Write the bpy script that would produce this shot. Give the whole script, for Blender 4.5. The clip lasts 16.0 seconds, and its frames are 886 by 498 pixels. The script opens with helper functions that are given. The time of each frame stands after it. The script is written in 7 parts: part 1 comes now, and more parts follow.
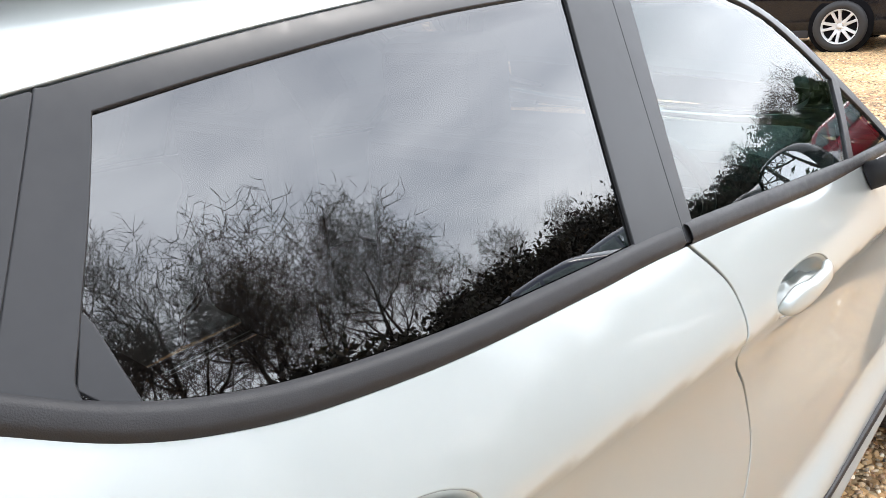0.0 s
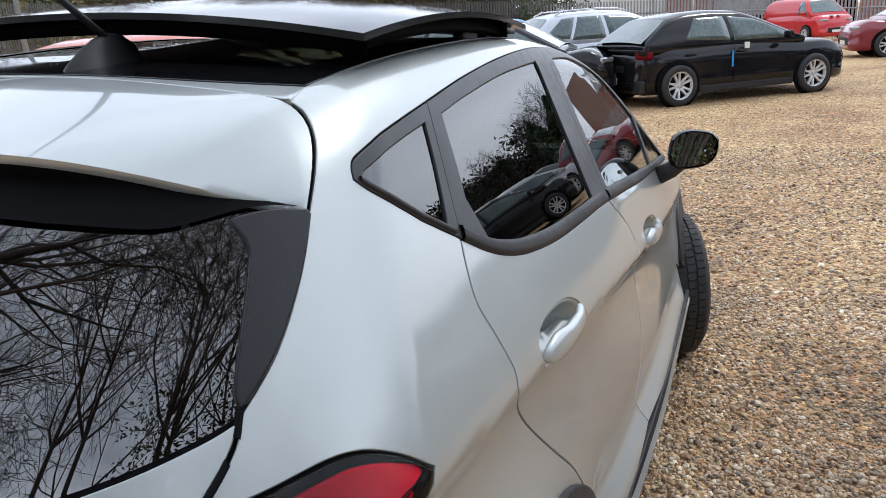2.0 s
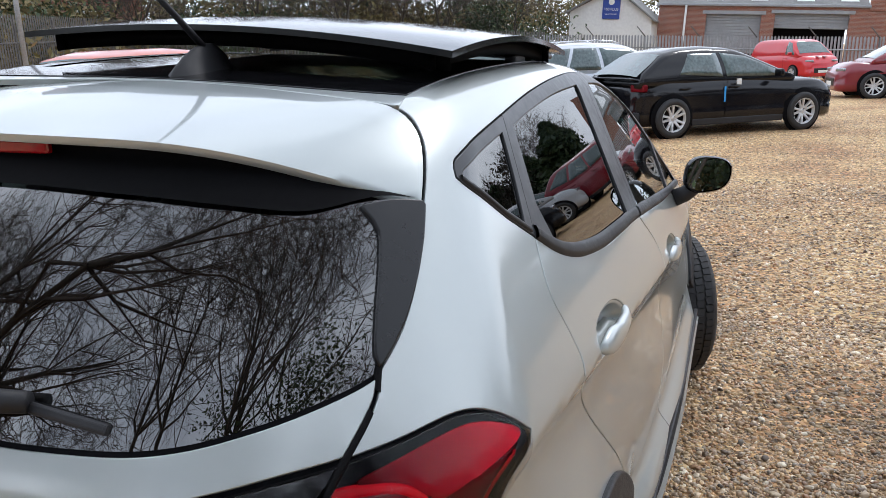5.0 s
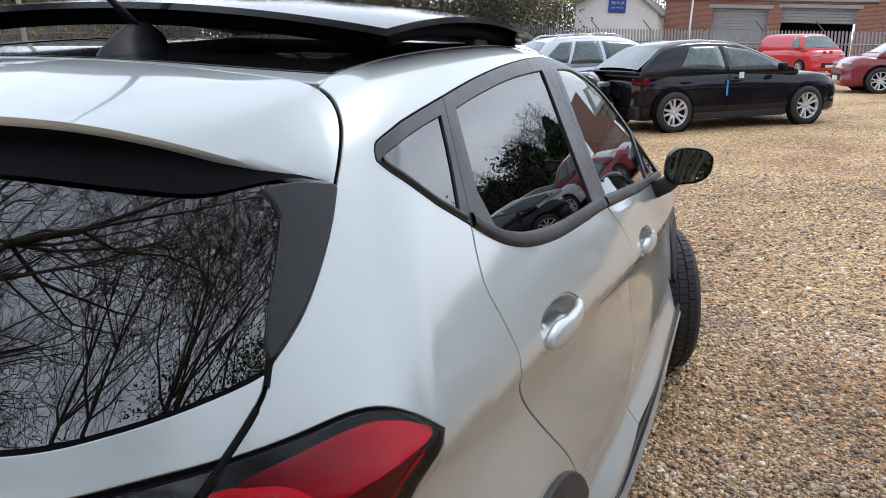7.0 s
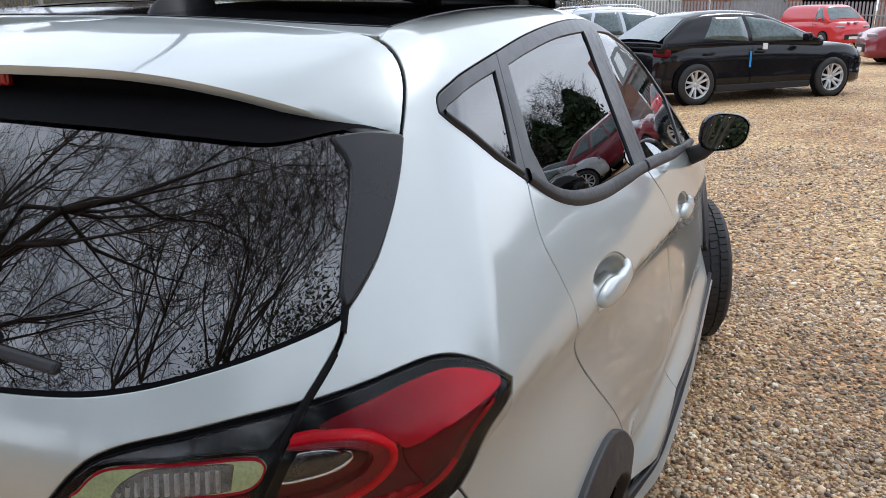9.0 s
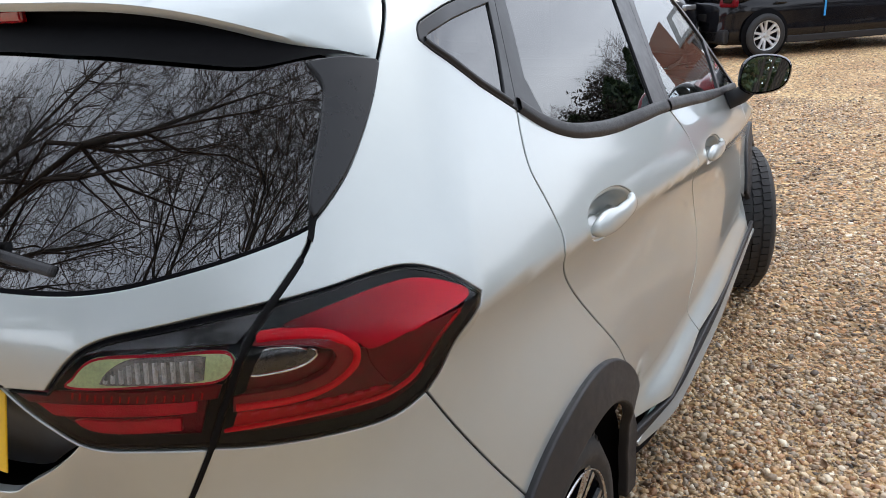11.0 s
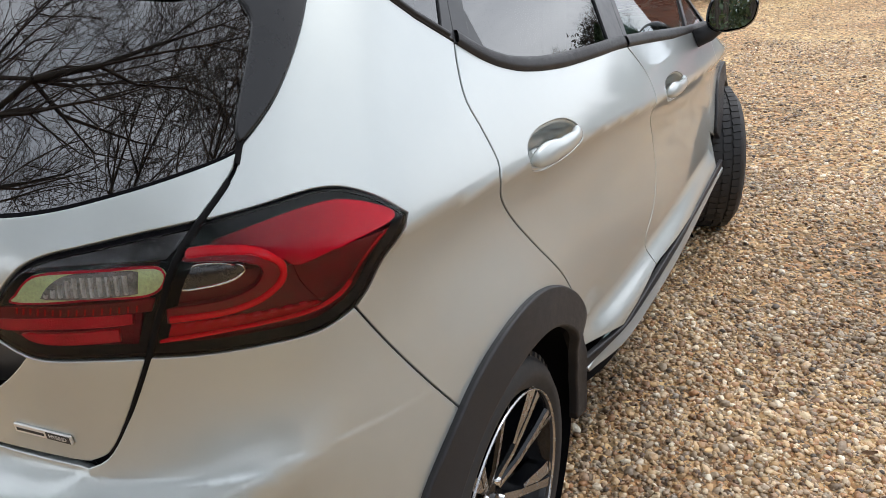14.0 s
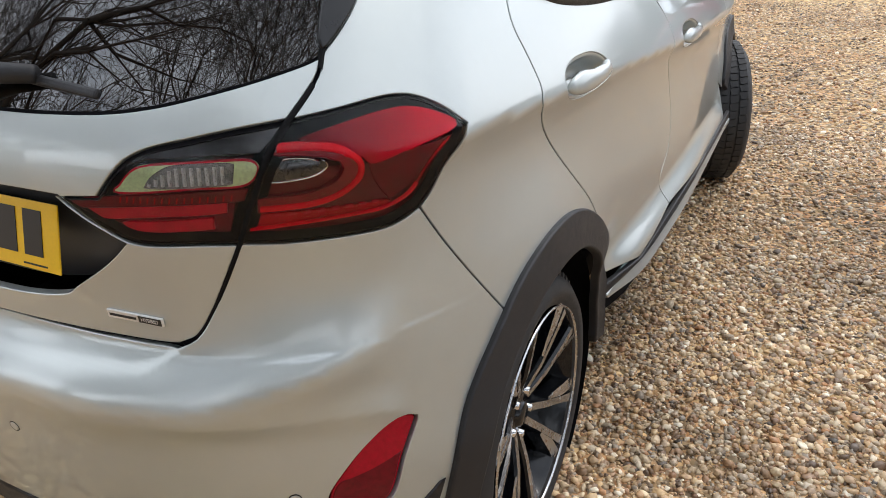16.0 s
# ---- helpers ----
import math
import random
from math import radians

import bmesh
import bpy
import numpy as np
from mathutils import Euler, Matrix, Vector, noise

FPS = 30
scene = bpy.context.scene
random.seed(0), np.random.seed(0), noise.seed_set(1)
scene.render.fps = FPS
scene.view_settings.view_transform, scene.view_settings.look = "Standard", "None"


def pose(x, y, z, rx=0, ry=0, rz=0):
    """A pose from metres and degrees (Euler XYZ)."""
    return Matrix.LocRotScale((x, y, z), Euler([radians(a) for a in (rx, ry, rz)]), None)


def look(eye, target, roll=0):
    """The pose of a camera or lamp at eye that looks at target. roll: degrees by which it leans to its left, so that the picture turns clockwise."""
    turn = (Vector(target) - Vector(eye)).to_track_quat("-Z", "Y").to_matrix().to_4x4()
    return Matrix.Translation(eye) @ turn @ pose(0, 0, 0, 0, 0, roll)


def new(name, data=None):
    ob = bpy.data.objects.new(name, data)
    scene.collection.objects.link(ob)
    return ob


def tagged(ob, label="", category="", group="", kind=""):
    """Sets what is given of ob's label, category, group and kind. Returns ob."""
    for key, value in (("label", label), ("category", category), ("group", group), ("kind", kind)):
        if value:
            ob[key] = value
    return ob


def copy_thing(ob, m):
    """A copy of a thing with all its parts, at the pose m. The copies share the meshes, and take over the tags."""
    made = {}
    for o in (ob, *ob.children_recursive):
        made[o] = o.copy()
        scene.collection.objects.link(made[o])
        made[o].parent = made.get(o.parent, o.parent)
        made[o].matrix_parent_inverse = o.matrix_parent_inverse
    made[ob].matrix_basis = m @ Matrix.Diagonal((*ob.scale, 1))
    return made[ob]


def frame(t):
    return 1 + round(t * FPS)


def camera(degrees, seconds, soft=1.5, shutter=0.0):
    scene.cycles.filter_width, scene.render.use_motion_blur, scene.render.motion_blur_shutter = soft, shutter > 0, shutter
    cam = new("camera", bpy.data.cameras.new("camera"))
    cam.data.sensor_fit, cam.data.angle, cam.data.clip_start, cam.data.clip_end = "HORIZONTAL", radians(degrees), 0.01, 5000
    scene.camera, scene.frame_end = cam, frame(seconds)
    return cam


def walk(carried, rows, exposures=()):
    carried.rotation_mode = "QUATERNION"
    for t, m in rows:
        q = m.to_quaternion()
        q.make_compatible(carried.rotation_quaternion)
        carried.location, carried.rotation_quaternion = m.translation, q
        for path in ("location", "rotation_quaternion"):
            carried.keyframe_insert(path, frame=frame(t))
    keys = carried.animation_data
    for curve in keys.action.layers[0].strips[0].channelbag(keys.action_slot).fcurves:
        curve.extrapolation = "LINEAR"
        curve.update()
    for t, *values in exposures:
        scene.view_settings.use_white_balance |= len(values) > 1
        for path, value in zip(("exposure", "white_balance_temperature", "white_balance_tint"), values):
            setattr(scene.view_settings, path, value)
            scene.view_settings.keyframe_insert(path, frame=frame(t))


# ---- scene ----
cam = camera(61.9, 16.0, soft=0.75)
PATH = [
    (0, (1.196, 0.043, 1.458), (-0.091, 1.409, 0.769), -5.2),
    (0.5, (1.237, -0.207, 1.461), (0.168, 1.329, 0.756), -3.9),
    (1, (1.279, -0.488, 1.499), (0.322, 1.134, 0.825), -3.4),
    (1.5, (1.168, -0.722, 1.519), (0.345, 0.99, 0.893), -3.5),
    (2, (1.081, -0.88, 1.524), (0.345, 0.888, 0.947), -3.8),
    (2.5, (1.145, -0.973, 1.529), (0.416, 0.808, 0.983), -3.9),
    (3, (1.19, -1.045, 1.534), (0.436, 0.733, 1.014), -4.1),
    (3.5, (1.166, -1.07, 1.526), (0.402, 0.708, 1.022), -4.0),
    (3.7, (1.128, -1.068, 1.523), (0.367, 0.713, 1.023), -3.6),
    (5.8, (0.975, -1.042, 1.515), (0.287, 0.764, 1.0), -1.2),
    (6, (1.001, -1.025, 1.503), (0.305, 0.782, 1.006), -1.9),
    (6.5, (1.053, -0.986, 1.498), (0.344, 0.813, 0.987), -1.6),
    (7, (1.076, -0.961, 1.491), (0.361, 0.83, 0.962), -1.4),
    (7.5, (1.047, -0.956, 1.487), (0.334, 0.833, 0.945), -1.6),
    (8, (0.991, -0.99, 1.477), (0.283, 0.796, 0.922), -1.8),
    (8.2, (0.964, -1.003, 1.474), (0.26, 0.781, 0.91), -1.6),
    (10.5, (1.155, -0.974, 1.428), (0.278, 0.704, 0.784), -3.1),
    (11, (1.149, -1.0, 1.415), (0.254, 0.655, 0.737), -3.5),
    (11.5, (1.098, -1.039, 1.409), (0.215, 0.607, 0.692), -3.8),
    (12, (1.031, -1.065, 1.407), (0.173, 0.577, 0.654), -3.9),
    (12.5, (0.999, -1.071, 1.401), (0.158, 0.568, 0.623), -3.7),
    (13, (1.088, -1.061, 1.404), (0.255, 0.575, 0.612), -3.6),
    (13.5, (1.177, -1.03, 1.399), (0.327, 0.597, 0.603), -3.8),
    (14, (1.261, -1.014, 1.395), (0.39, 0.597, 0.59), -4.0),
    (14.5, (1.302, -1.045, 1.382), (0.42, 0.554, 0.566), -4.4),
    (15, (1.269, -1.108, 1.379), (0.396, 0.482, 0.537), -4.1),
    (15.5, (1.228, -1.158, 1.371), (0.376, 0.427, 0.5), -3.7),
    (16, (1.228, -1.172, 1.361), (0.395, 0.412, 0.469), -2.9),
]
EXPOSURES = [(0.0, 1.39, 6650, 11), (0.3, 0.88, 6330, 11), (0.7, 0.39, 6300, 11), (1.2, 0.2, 6260, 12), (2.0, 0.24, 6230, 12), (6.0, 0.26, 6230, 12), (8.0, 0.26, 6230, 12), (10.5, 0.37, 6250, 12), (11.5, 0.45, 6500, 12), (13.0, 0.52, 6640, 12), (14.5, 0.44, 6600, 11), (16.0, 0.46, 6610, 11)]
walk(cam, [(t, look(eye, target, roll)) for t, eye, target, roll in PATH], EXPOSURES)

# ---- light ----
world = bpy.data.worlds.new("sky")
scene.world = world
world.use_nodes = True
wt = world.node_tree
wt.nodes.clear()
w_out = wt.nodes.new("ShaderNodeOutputWorld")
w_bg = wt.nodes.new("ShaderNodeBackground")
w_sky = wt.nodes.new("ShaderNodeTexSky")
w_sky.sky_type, w_sky.sun_disc = "NISHITA", False
w_sky.sun_elevation, w_sky.sun_rotation = radians(50), radians(25)
w_sky.air_density, w_sky.dust_density = 1.0, 2.0
w_geo = wt.nodes.new("ShaderNodeTexCoord")
w_map = wt.nodes.new("ShaderNodeMapping")
w_map.inputs["Scale"].default_value = (1.0, 1.0, 2.6)
w_noise = wt.nodes.new("ShaderNodeTexNoise")
w_noise.inputs["Scale"].default_value, w_noise.inputs["Detail"].default_value, w_noise.inputs["Roughness"].default_value = 2.0, 6.0, 0.55
w_ramp = wt.nodes.new("ShaderNodeValToRGB")
w_ramp.color_ramp.elements[0].position, w_ramp.color_ramp.elements[1].position = 0.30, 0.72
w_ramp.color_ramp.elements[0].color, w_ramp.color_ramp.elements[1].color = (5.4, 6.0, 7.0, 1), (12.6, 13.4, 14.4, 1)
w_mix = wt.nodes.new("ShaderNodeMixRGB")
w_mix.inputs[0].default_value = 0.88
wt.links.new(w_geo.outputs["Generated"], w_map.inputs[0])
wt.links.new(w_map.outputs[0], w_noise.inputs["Vector"])
wt.links.new(w_noise.outputs["Fac"], w_ramp.inputs[0])
wt.links.new(w_sky.outputs[0], w_mix.inputs[1])
wt.links.new(w_ramp.outputs[0], w_mix.inputs[2])
w_sep, w_up, w_mul = wt.nodes.new("ShaderNodeSeparateXYZ"), wt.nodes.new("ShaderNodeMapRange"), wt.nodes.new("ShaderNodeMixRGB")
w_up.inputs["From Min"].default_value, w_up.inputs["From Max"].default_value, w_up.inputs["To Min"].default_value, w_up.inputs["To Max"].default_value = 0.0, 1.0, 0.90, 0.68
w_mul.blend_type, w_mul.inputs[0].default_value = "MULTIPLY", 1.0
wt.links.new(w_geo.outputs["Generated"], w_sep.inputs[0])
wt.links.new(w_sep.outputs["Z"], w_up.inputs["Value"])
wt.links.new(w_mix.outputs[0], w_mul.inputs[1])
wt.links.new(w_up.outputs[0], w_mul.inputs[2])
wt.links.new(w_mul.outputs[0], w_bg.inputs[0])
w_bg.inputs[1].default_value = 0.177
wt.links.new(w_bg.outputs[0], w_out.inputs[0])
sun = new("sun", bpy.data.lights.new("sun", "SUN"))
sun.data.energy, sun.data.angle, sun.data.color = 0.6, radians(12), (1.0, 0.975, 0.94)
sun.matrix_world = look((0.27 * 40, 0.58 * 40, 0.77 * 40), (0, 0, 0))

# ---- materials ----
def material(name, colour, rough=0.5, metal=0.0, coat=0.0, vary=0.0, scale=8.0, bump=0.0, bump_scale=60.0, rough_vary=0.0, per_object=0.0, spec=0.5, coat_rough=0.03, hue=None):
    """A surface with mottling at two scales, uneven gloss and fine relief."""
    m = bpy.data.materials.new(name)
    m.use_nodes = True
    t = m.node_tree
    b = t.nodes["Principled BSDF"]
    b.inputs["Base Color"].default_value = (*colour, 1)
    b.inputs["Roughness"].default_value, b.inputs["Metallic"].default_value = rough, metal
    b.inputs["Coat Weight"].default_value, b.inputs["Coat Roughness"].default_value = coat, coat_rough
    b.inputs["Specular IOR Level"].default_value = spec
    co = t.nodes.new("ShaderNodeTexCoord")
    if vary or rough_vary:
        n1, n2 = t.nodes.new("ShaderNodeTexNoise"), t.nodes.new("ShaderNodeTexNoise")
        for n, s in ((n1, scale), (n2, scale * 9)):
            n.inputs["Scale"].default_value, n.inputs["Detail"].default_value = s, 5
            t.links.new(co.outputs["Object"], n.inputs["Vector"])
        add = t.nodes.new("ShaderNodeMath")
        add.operation = "ADD"
        t.links.new(n1.outputs["Fac"], add.inputs[0])
        t.links.new(n2.outputs["Fac"], add.inputs[1])
        mr = t.nodes.new("ShaderNodeMapRange")
        mr.inputs["From Min"].default_value, mr.inputs["From Max"].default_value = 0.65, 1.35
        t.links.new(add.outputs[0], mr.inputs["Value"])
        if vary:
            mx = t.nodes.new("ShaderNodeMixRGB")
            mx.inputs[1].default_value = (*[c * (1 - vary) for c in colour], 1)
            mx.inputs[2].default_value = (*[min(1, c * (1 + vary)) for c in (hue or colour)], 1)
            t.links.new(mr.outputs[0], mx.inputs[0])
            last = mx.outputs[0]
            if per_object:
                oi = t.nodes.new("ShaderNodeObjectInfo")
                hs = t.nodes.new("ShaderNodeHueSaturation")
                m2 = t.nodes.new("ShaderNodeMapRange")
                m2.inputs["To Min"].default_value, m2.inputs["To Max"].default_value = 1 - per_object, 1 + per_object
                t.links.new(oi.outputs["Random"], m2.inputs["Value"])
                t.links.new(m2.outputs[0], hs.inputs["Value"])
                t.links.new(last, hs.inputs["Color"])
                last = hs.outputs[0]
            t.links.new(last, b.inputs["Base Color"])
        if rough_vary:
            r2 = t.nodes.new("ShaderNodeMapRange")
            r2.inputs["To Min"].default_value, r2.inputs["To Max"].default_value = max(0.02, rough - rough_vary), min(1, rough + rough_vary)
            t.links.new(mr.outputs[0], r2.inputs["Value"])
            t.links.new(r2.outputs[0], b.inputs["Roughness"])
    if bump:
        nb, bp = t.nodes.new("ShaderNodeTexNoise"), t.nodes.new("ShaderNodeBump")
        nb.inputs["Scale"].default_value, nb.inputs["Detail"].default_value = bump_scale, 4
        bp.inputs["Strength"].default_value, bp.inputs["Distance"].default_value = bump, 0.01
        t.links.new(co.outputs["Object"], nb.inputs["Vector"])
        t.links.new(nb.outputs["Fac"], bp.inputs["Height"])
        t.links.new(bp.outputs[0], b.inputs["Normal"])
    return m


def glass(name, tint, ior=1.5, rough=0.0, gloss=0.8):
    """A thin pane: tinted see-through, with the mirror gloss of glass."""
    m = bpy.data.materials.new(name)
    m.use_nodes = True
    t = m.node_tree
    t.nodes.clear()
    out, mix = t.nodes.new("ShaderNodeOutputMaterial"), t.nodes.new("ShaderNodeMixShader")
    tr, gl, fr = t.nodes.new("ShaderNodeBsdfTransparent"), t.nodes.new("ShaderNodeBsdfGlossy"), t.nodes.new("ShaderNodeFresnel")
    tr.inputs[0].default_value = (*tint, 1)
    gl.inputs["Roughness"].default_value = rough
    gl.inputs["Color"].default_value = (gloss, gloss, gloss, 1)
    fr.inputs["IOR"].default_value = ior
    t.links.new(fr.outputs[0], mix.inputs[0])
    t.links.new(tr.outputs[0], mix.inputs[1])
    t.links.new(gl.outputs[0], mix.inputs[2])
    t.links.new(mix.outputs[0], out.inputs[0])
    return m


PAINT = material("silver paint", (0.468, 0.504, 0.492), 0.39, 0.58, coat=1.0, vary=0.02, scale=3.0, rough_vary=0.03, bump=0.010, bump_scale=900, coat_rough=0.05)
PAINT.node_tree.nodes["Principled BSDF"].inputs["Coat IOR"].default_value = 1.58
BLACK_GLOSS = material("gloss black", (0.010, 0.010, 0.012), 0.10, coat=0.0, rough_vary=0.04, vary=0.1)
ROOF_BLACK = material("black roof glass", (0.006, 0.006, 0.007), 0.08, rough_vary=0.03, vary=0.1, spec=0.22)
BLACK_SATIN = material("satin black frame", (0.028, 0.029, 0.032), 0.36, rough_vary=0.08, vary=0.15, scale=5, spec=0.4)
BLADE_BLACK = material("black blade plastic", (0.010, 0.0105, 0.012), 0.30, rough_vary=0.06, vary=0.15, scale=5, spec=0.4)
BLACK_TRIM = material("grained black plastic", (0.019, 0.019, 0.021), 0.52, spec=0.4, rough_vary=0.1, vary=0.25, scale=6, bump=0.12, bump_scale=700)
STRIP_BLACK = material("matt black of gap strips and rims", (0.004, 0.004, 0.0045), 0.6, vary=0.2, spec=0.1)
# DARK: near-black that stands for shade in gaps, hollows and under the body
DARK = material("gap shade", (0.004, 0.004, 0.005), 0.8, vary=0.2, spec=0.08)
# Black plastic taken darker and duller for the shade under spoiler and lid.
SHADE_BLACK = material("shade-darkened black plastic", (0.004, 0.004, 0.0045), 0.6, vary=0.2, spec=0.03)
TYRE = material("tyre rubber", (0.022, 0.022, 0.023), 0.62, vary=0.3, scale=14, bump=0.1, bump_scale=300, rough_vary=0.12)
ALLOY = material("machined alloy", (0.50, 0.50, 0.51), 0.26, 1.0, rough_vary=0.06, vary=0.06)
ALLOY_BLACK = material("black alloy", (0.005, 0.0055, 0.007), 0.14, coat=0.2, vary=0.2, spec=0.35)
GLASS_FRONT = glass("green tinted glass", (0.62, 0.84, 0.80), 1.85, gloss=1.0)
GLASS_DARK = glass("privacy glass", (0.08, 0.085, 0.09), 2.3, gloss=0.86)
GLASS_TAIL = glass("tailgate glass", (0.022, 0.023, 0.027), 2.35, gloss=0.97)
GLASS_ROOF = glass("roof glass", (0.11, 0.145, 0.135), 1.8, gloss=0.9)
PLATE = material("yellow number plate", (0.82, 0.50, 0.01), 0.28, coat=0.4, vary=0.05, scale=20)
INK = material("black ink", (0.008, 0.008, 0.008), 0.4, vary=0.1)
CHROME = material("chrome", (0.72, 0.72, 0.72), 0.12, 1.0, rough_vary=0.05, vary=0.05)
FABRIC = material("dark seat cloth", (0.03, 0.03, 0.033), 0.9, vary=0.3, scale=30, bump=0.3, bump_scale=400)
MIRROR = material("mirror", (0.85, 0.88, 0.9), 0.01, 1.0)

# ---- shaping tools ----
def part(name, mesh, mat, parent=None, label="", m=None):
    """One mesh object; mesh is a bmesh or a mesh."""
    if isinstance(mesh, bmesh.types.BMesh):
        me = bpy.data.meshes.new(name)
        mesh.to_mesh(me)
        mesh.free()
    else:
        me = mesh
    if mat is not None and not len(me.materials):
        me.materials.append(mat)
    ob = new(name, me)
    ob.parent = parent
    if m is not None:
        ob.matrix_local = m
    if label:
        tagged(ob, label)
    return ob


def thing(name, label, category, group="", kind="", at=(0, 0, 0), turn=0.0):
    ob = new(name)
    ob.empty_display_size = 0.1
    ob.matrix_world = pose(*at, 0, 0, turn)
    return tagged(ob, label, category, group, kind)


def smooth(bm):
    for f in bm.faces:
        f.smooth = True
    return bm


def mesh_of(verts, faces, flat=False):
    me = bpy.data.meshes.new("m")
    me.from_pydata([tuple(v) for v in verts], [], [tuple(f) for f in faces])
    if not flat:
        me.shade_smooth()
    return me


def box(size, at=(0, 0, 0), bevel=0.01, rot=None, segments=2):
    bm = bmesh.new()
    bmesh.ops.create_cube(bm, size=1.0)
    bmesh.ops.scale(bm, vec=size, verts=bm.verts)
    if bevel:
        bmesh.ops.bevel(bm, geom=bm.edges[:], offset=min(bevel, 0.49 * min(size)), segments=segments, affect="EDGES", profile=0.5)
    if rot is not None:
        bmesh.ops.transform(bm, matrix=rot, verts=bm.verts)
    bmesh.ops.translate(bm, vec=at, verts=bm.verts)
    return bm


def join(*bms):
    """Several bmeshes of one part, as one."""
    out = bmesh.new()
    for b in bms:
        me = bpy.data.meshes.new("tmp")
        b.to_mesh(me)
        b.free()
        out.from_mesh(me)
        bpy.data.meshes.remove(me)
    return out


def turned(profile, steps=48, axis="X", at=(0, 0, 0), closed=False):
    """A lathe: profile rows of (along the axis, radius)."""
    n, v, f = len(profile), [], []
    for i in range(steps):
        a = 2 * math.pi * i / steps
        for u, r in profile:
            c, s = r * math.cos(a), r * math.sin(a)
            v.append({"X": (u, c, s), "Y": (c, u, s), "Z": (c, s, u)}[axis])
    for i in range(steps):
        j = (i + 1) % steps
        for k in range(n if closed else n - 1):
            l = (k + 1) % n
            f.append((i * n + k, i * n + l, j * n + l, j * n + k))
    bm = bmesh.new()
    vs = [bm.verts.new((p[0] + at[0], p[1] + at[1], p[2] + at[2])) for p in v]
    for q in f:
        bm.faces.new([vs[k] for k in q])
    bmesh.ops.recalc_face_normals(bm, faces=bm.faces)
    return smooth(bm)


def tube(points, radius, steps=8, taper=None, cap=True):
    """A round rod along points; taper gives the radius at each."""
    pts = [Vector(p) for p in points]
    bm, rings = bmesh.new(), []
    for i, p in enumerate(pts):
        d = (pts[min(i + 1, len(pts) - 1)] - pts[max(i - 1, 0)]).normalized()
        u = d.cross(Vector((0, 0, 1)) if abs(d.z) < 0.95 else Vector((1, 0, 0))).normalized()
        v = d.cross(u)
        r = taper[i] if taper else radius
        rings.append([bm.verts.new(p + r * (math.cos(2 * math.pi * k / steps) * u + math.sin(2 * math.pi * k / steps) * v)) for k in range(steps)])
    for a, b in zip(rings, rings[1:]):
        for k in range(steps):
            bm.faces.new((a[k], a[(k + 1) % steps], b[(k + 1) % steps], b[k]))
    if cap:
        bm.faces.new(rings[0][::-1])
        bm.faces.new(rings[-1])
    bmesh.ops.recalc_face_normals(bm, faces=bm.faces)
    return smooth(bm)


def flow(points, step=0.012, closed=False):
    """A smooth curve through the points, at even steps."""
    p = np.array(points, float)
    if len(p) == 2:
        n = max(2, int(np.linalg.norm(p[1] - p[0]) / step) + 1)
        return p[0] + (p[1] - p[0]) * np.linspace(0, 1, n)[:, None]
    q = np.vstack([p[-1:], p, p[:2]]) if closed else np.vstack([2 * p[0] - p[1], p, 2 * p[-1] - p[-2]])
    out = []
    for i in range(len(q) - 3):
        a, b, c, d = q[i:i + 4]
        t = np.linspace(0, 1, 24, endpoint=False)[:, None]
        out.append(0.5 * (2 * b + (c - a) * t + (2 * a - 5 * b + 4 * c - d) * t ** 2 + (3 * b - a - 3 * c + d) * t ** 3))
    out = np.vstack(out + [p[:1] if closed else p[-1:]])
    l = np.concatenate([[0], np.cumsum(np.linalg.norm(np.diff(out, axis=0), axis=1))])
    n = max(3, int(l[-1] / step) + 1)
    k = np.linspace(0, l[-1], n)
    even = np.stack([np.interp(k, l, out[:, i]) for i in range(p.shape[1])], 1)
    return even[:-1] if closed else even


def ring(*curves):
    """One closed outline from curves laid end to end."""
    pts = []
    for c in curves:
        for q in c:
            if not pts or np.hypot(*(np.array(q) - pts[-1])) > 2e-3:
                pts.append(np.array(q, float))
    if np.hypot(*(pts[0] - pts[-1])) < 2e-3:
        pts.pop()
    return np.array(pts)


def area(p):
    return 0.5 * np.sum(p[:, 0] * np.roll(p[:, 1], -1) - np.roll(p[:, 0], -1) * p[:, 1])


def inset(p, g):
    """A closed outline moved inwards by g."""
    p = np.array(p, float)
    p = p if area(p) > 0 else p[::-1]
    d0, d1 = p - np.roll(p, 1, 0), np.roll(p, -1, 0) - p
    n = [np.stack([-d[:, 1], d[:, 0]], 1) / np.maximum(np.linalg.norm(d, axis=1, keepdims=True), 1e-9) for d in (d0, d1)]
    m = n[0] + n[1]
    m /= np.maximum(np.linalg.norm(m, axis=1, keepdims=True), 1e-6)
    c = np.clip(np.sum(m * n[0], 1, keepdims=True), 0.5, 1)
    return p + g * m / c


def inside(q, p):
    x, y = q[:, 0][:, None], q[:, 1][:, None]
    x1, y1 = p[:, 0][None], p[:, 1][None]
    x2, y2 = np.roll(p[:, 0], -1)[None], np.roll(p[:, 1], -1)[None]
    cross = (y1 > y) != (y2 > y)
    with np.errstate(divide="ignore", invalid="ignore"):
        xi = (x2 - x1) * (y - y1) / (y2 - y1) + x1
    return (np.sum(cross & (x < xi), 1) % 2) == 1


def near(q, p):
    return np.sqrt(np.min((q[:, None, 0] - p[None, :, 0]) ** 2 + (q[:, None, 1] - p[None, :, 1]) ** 2, 1))


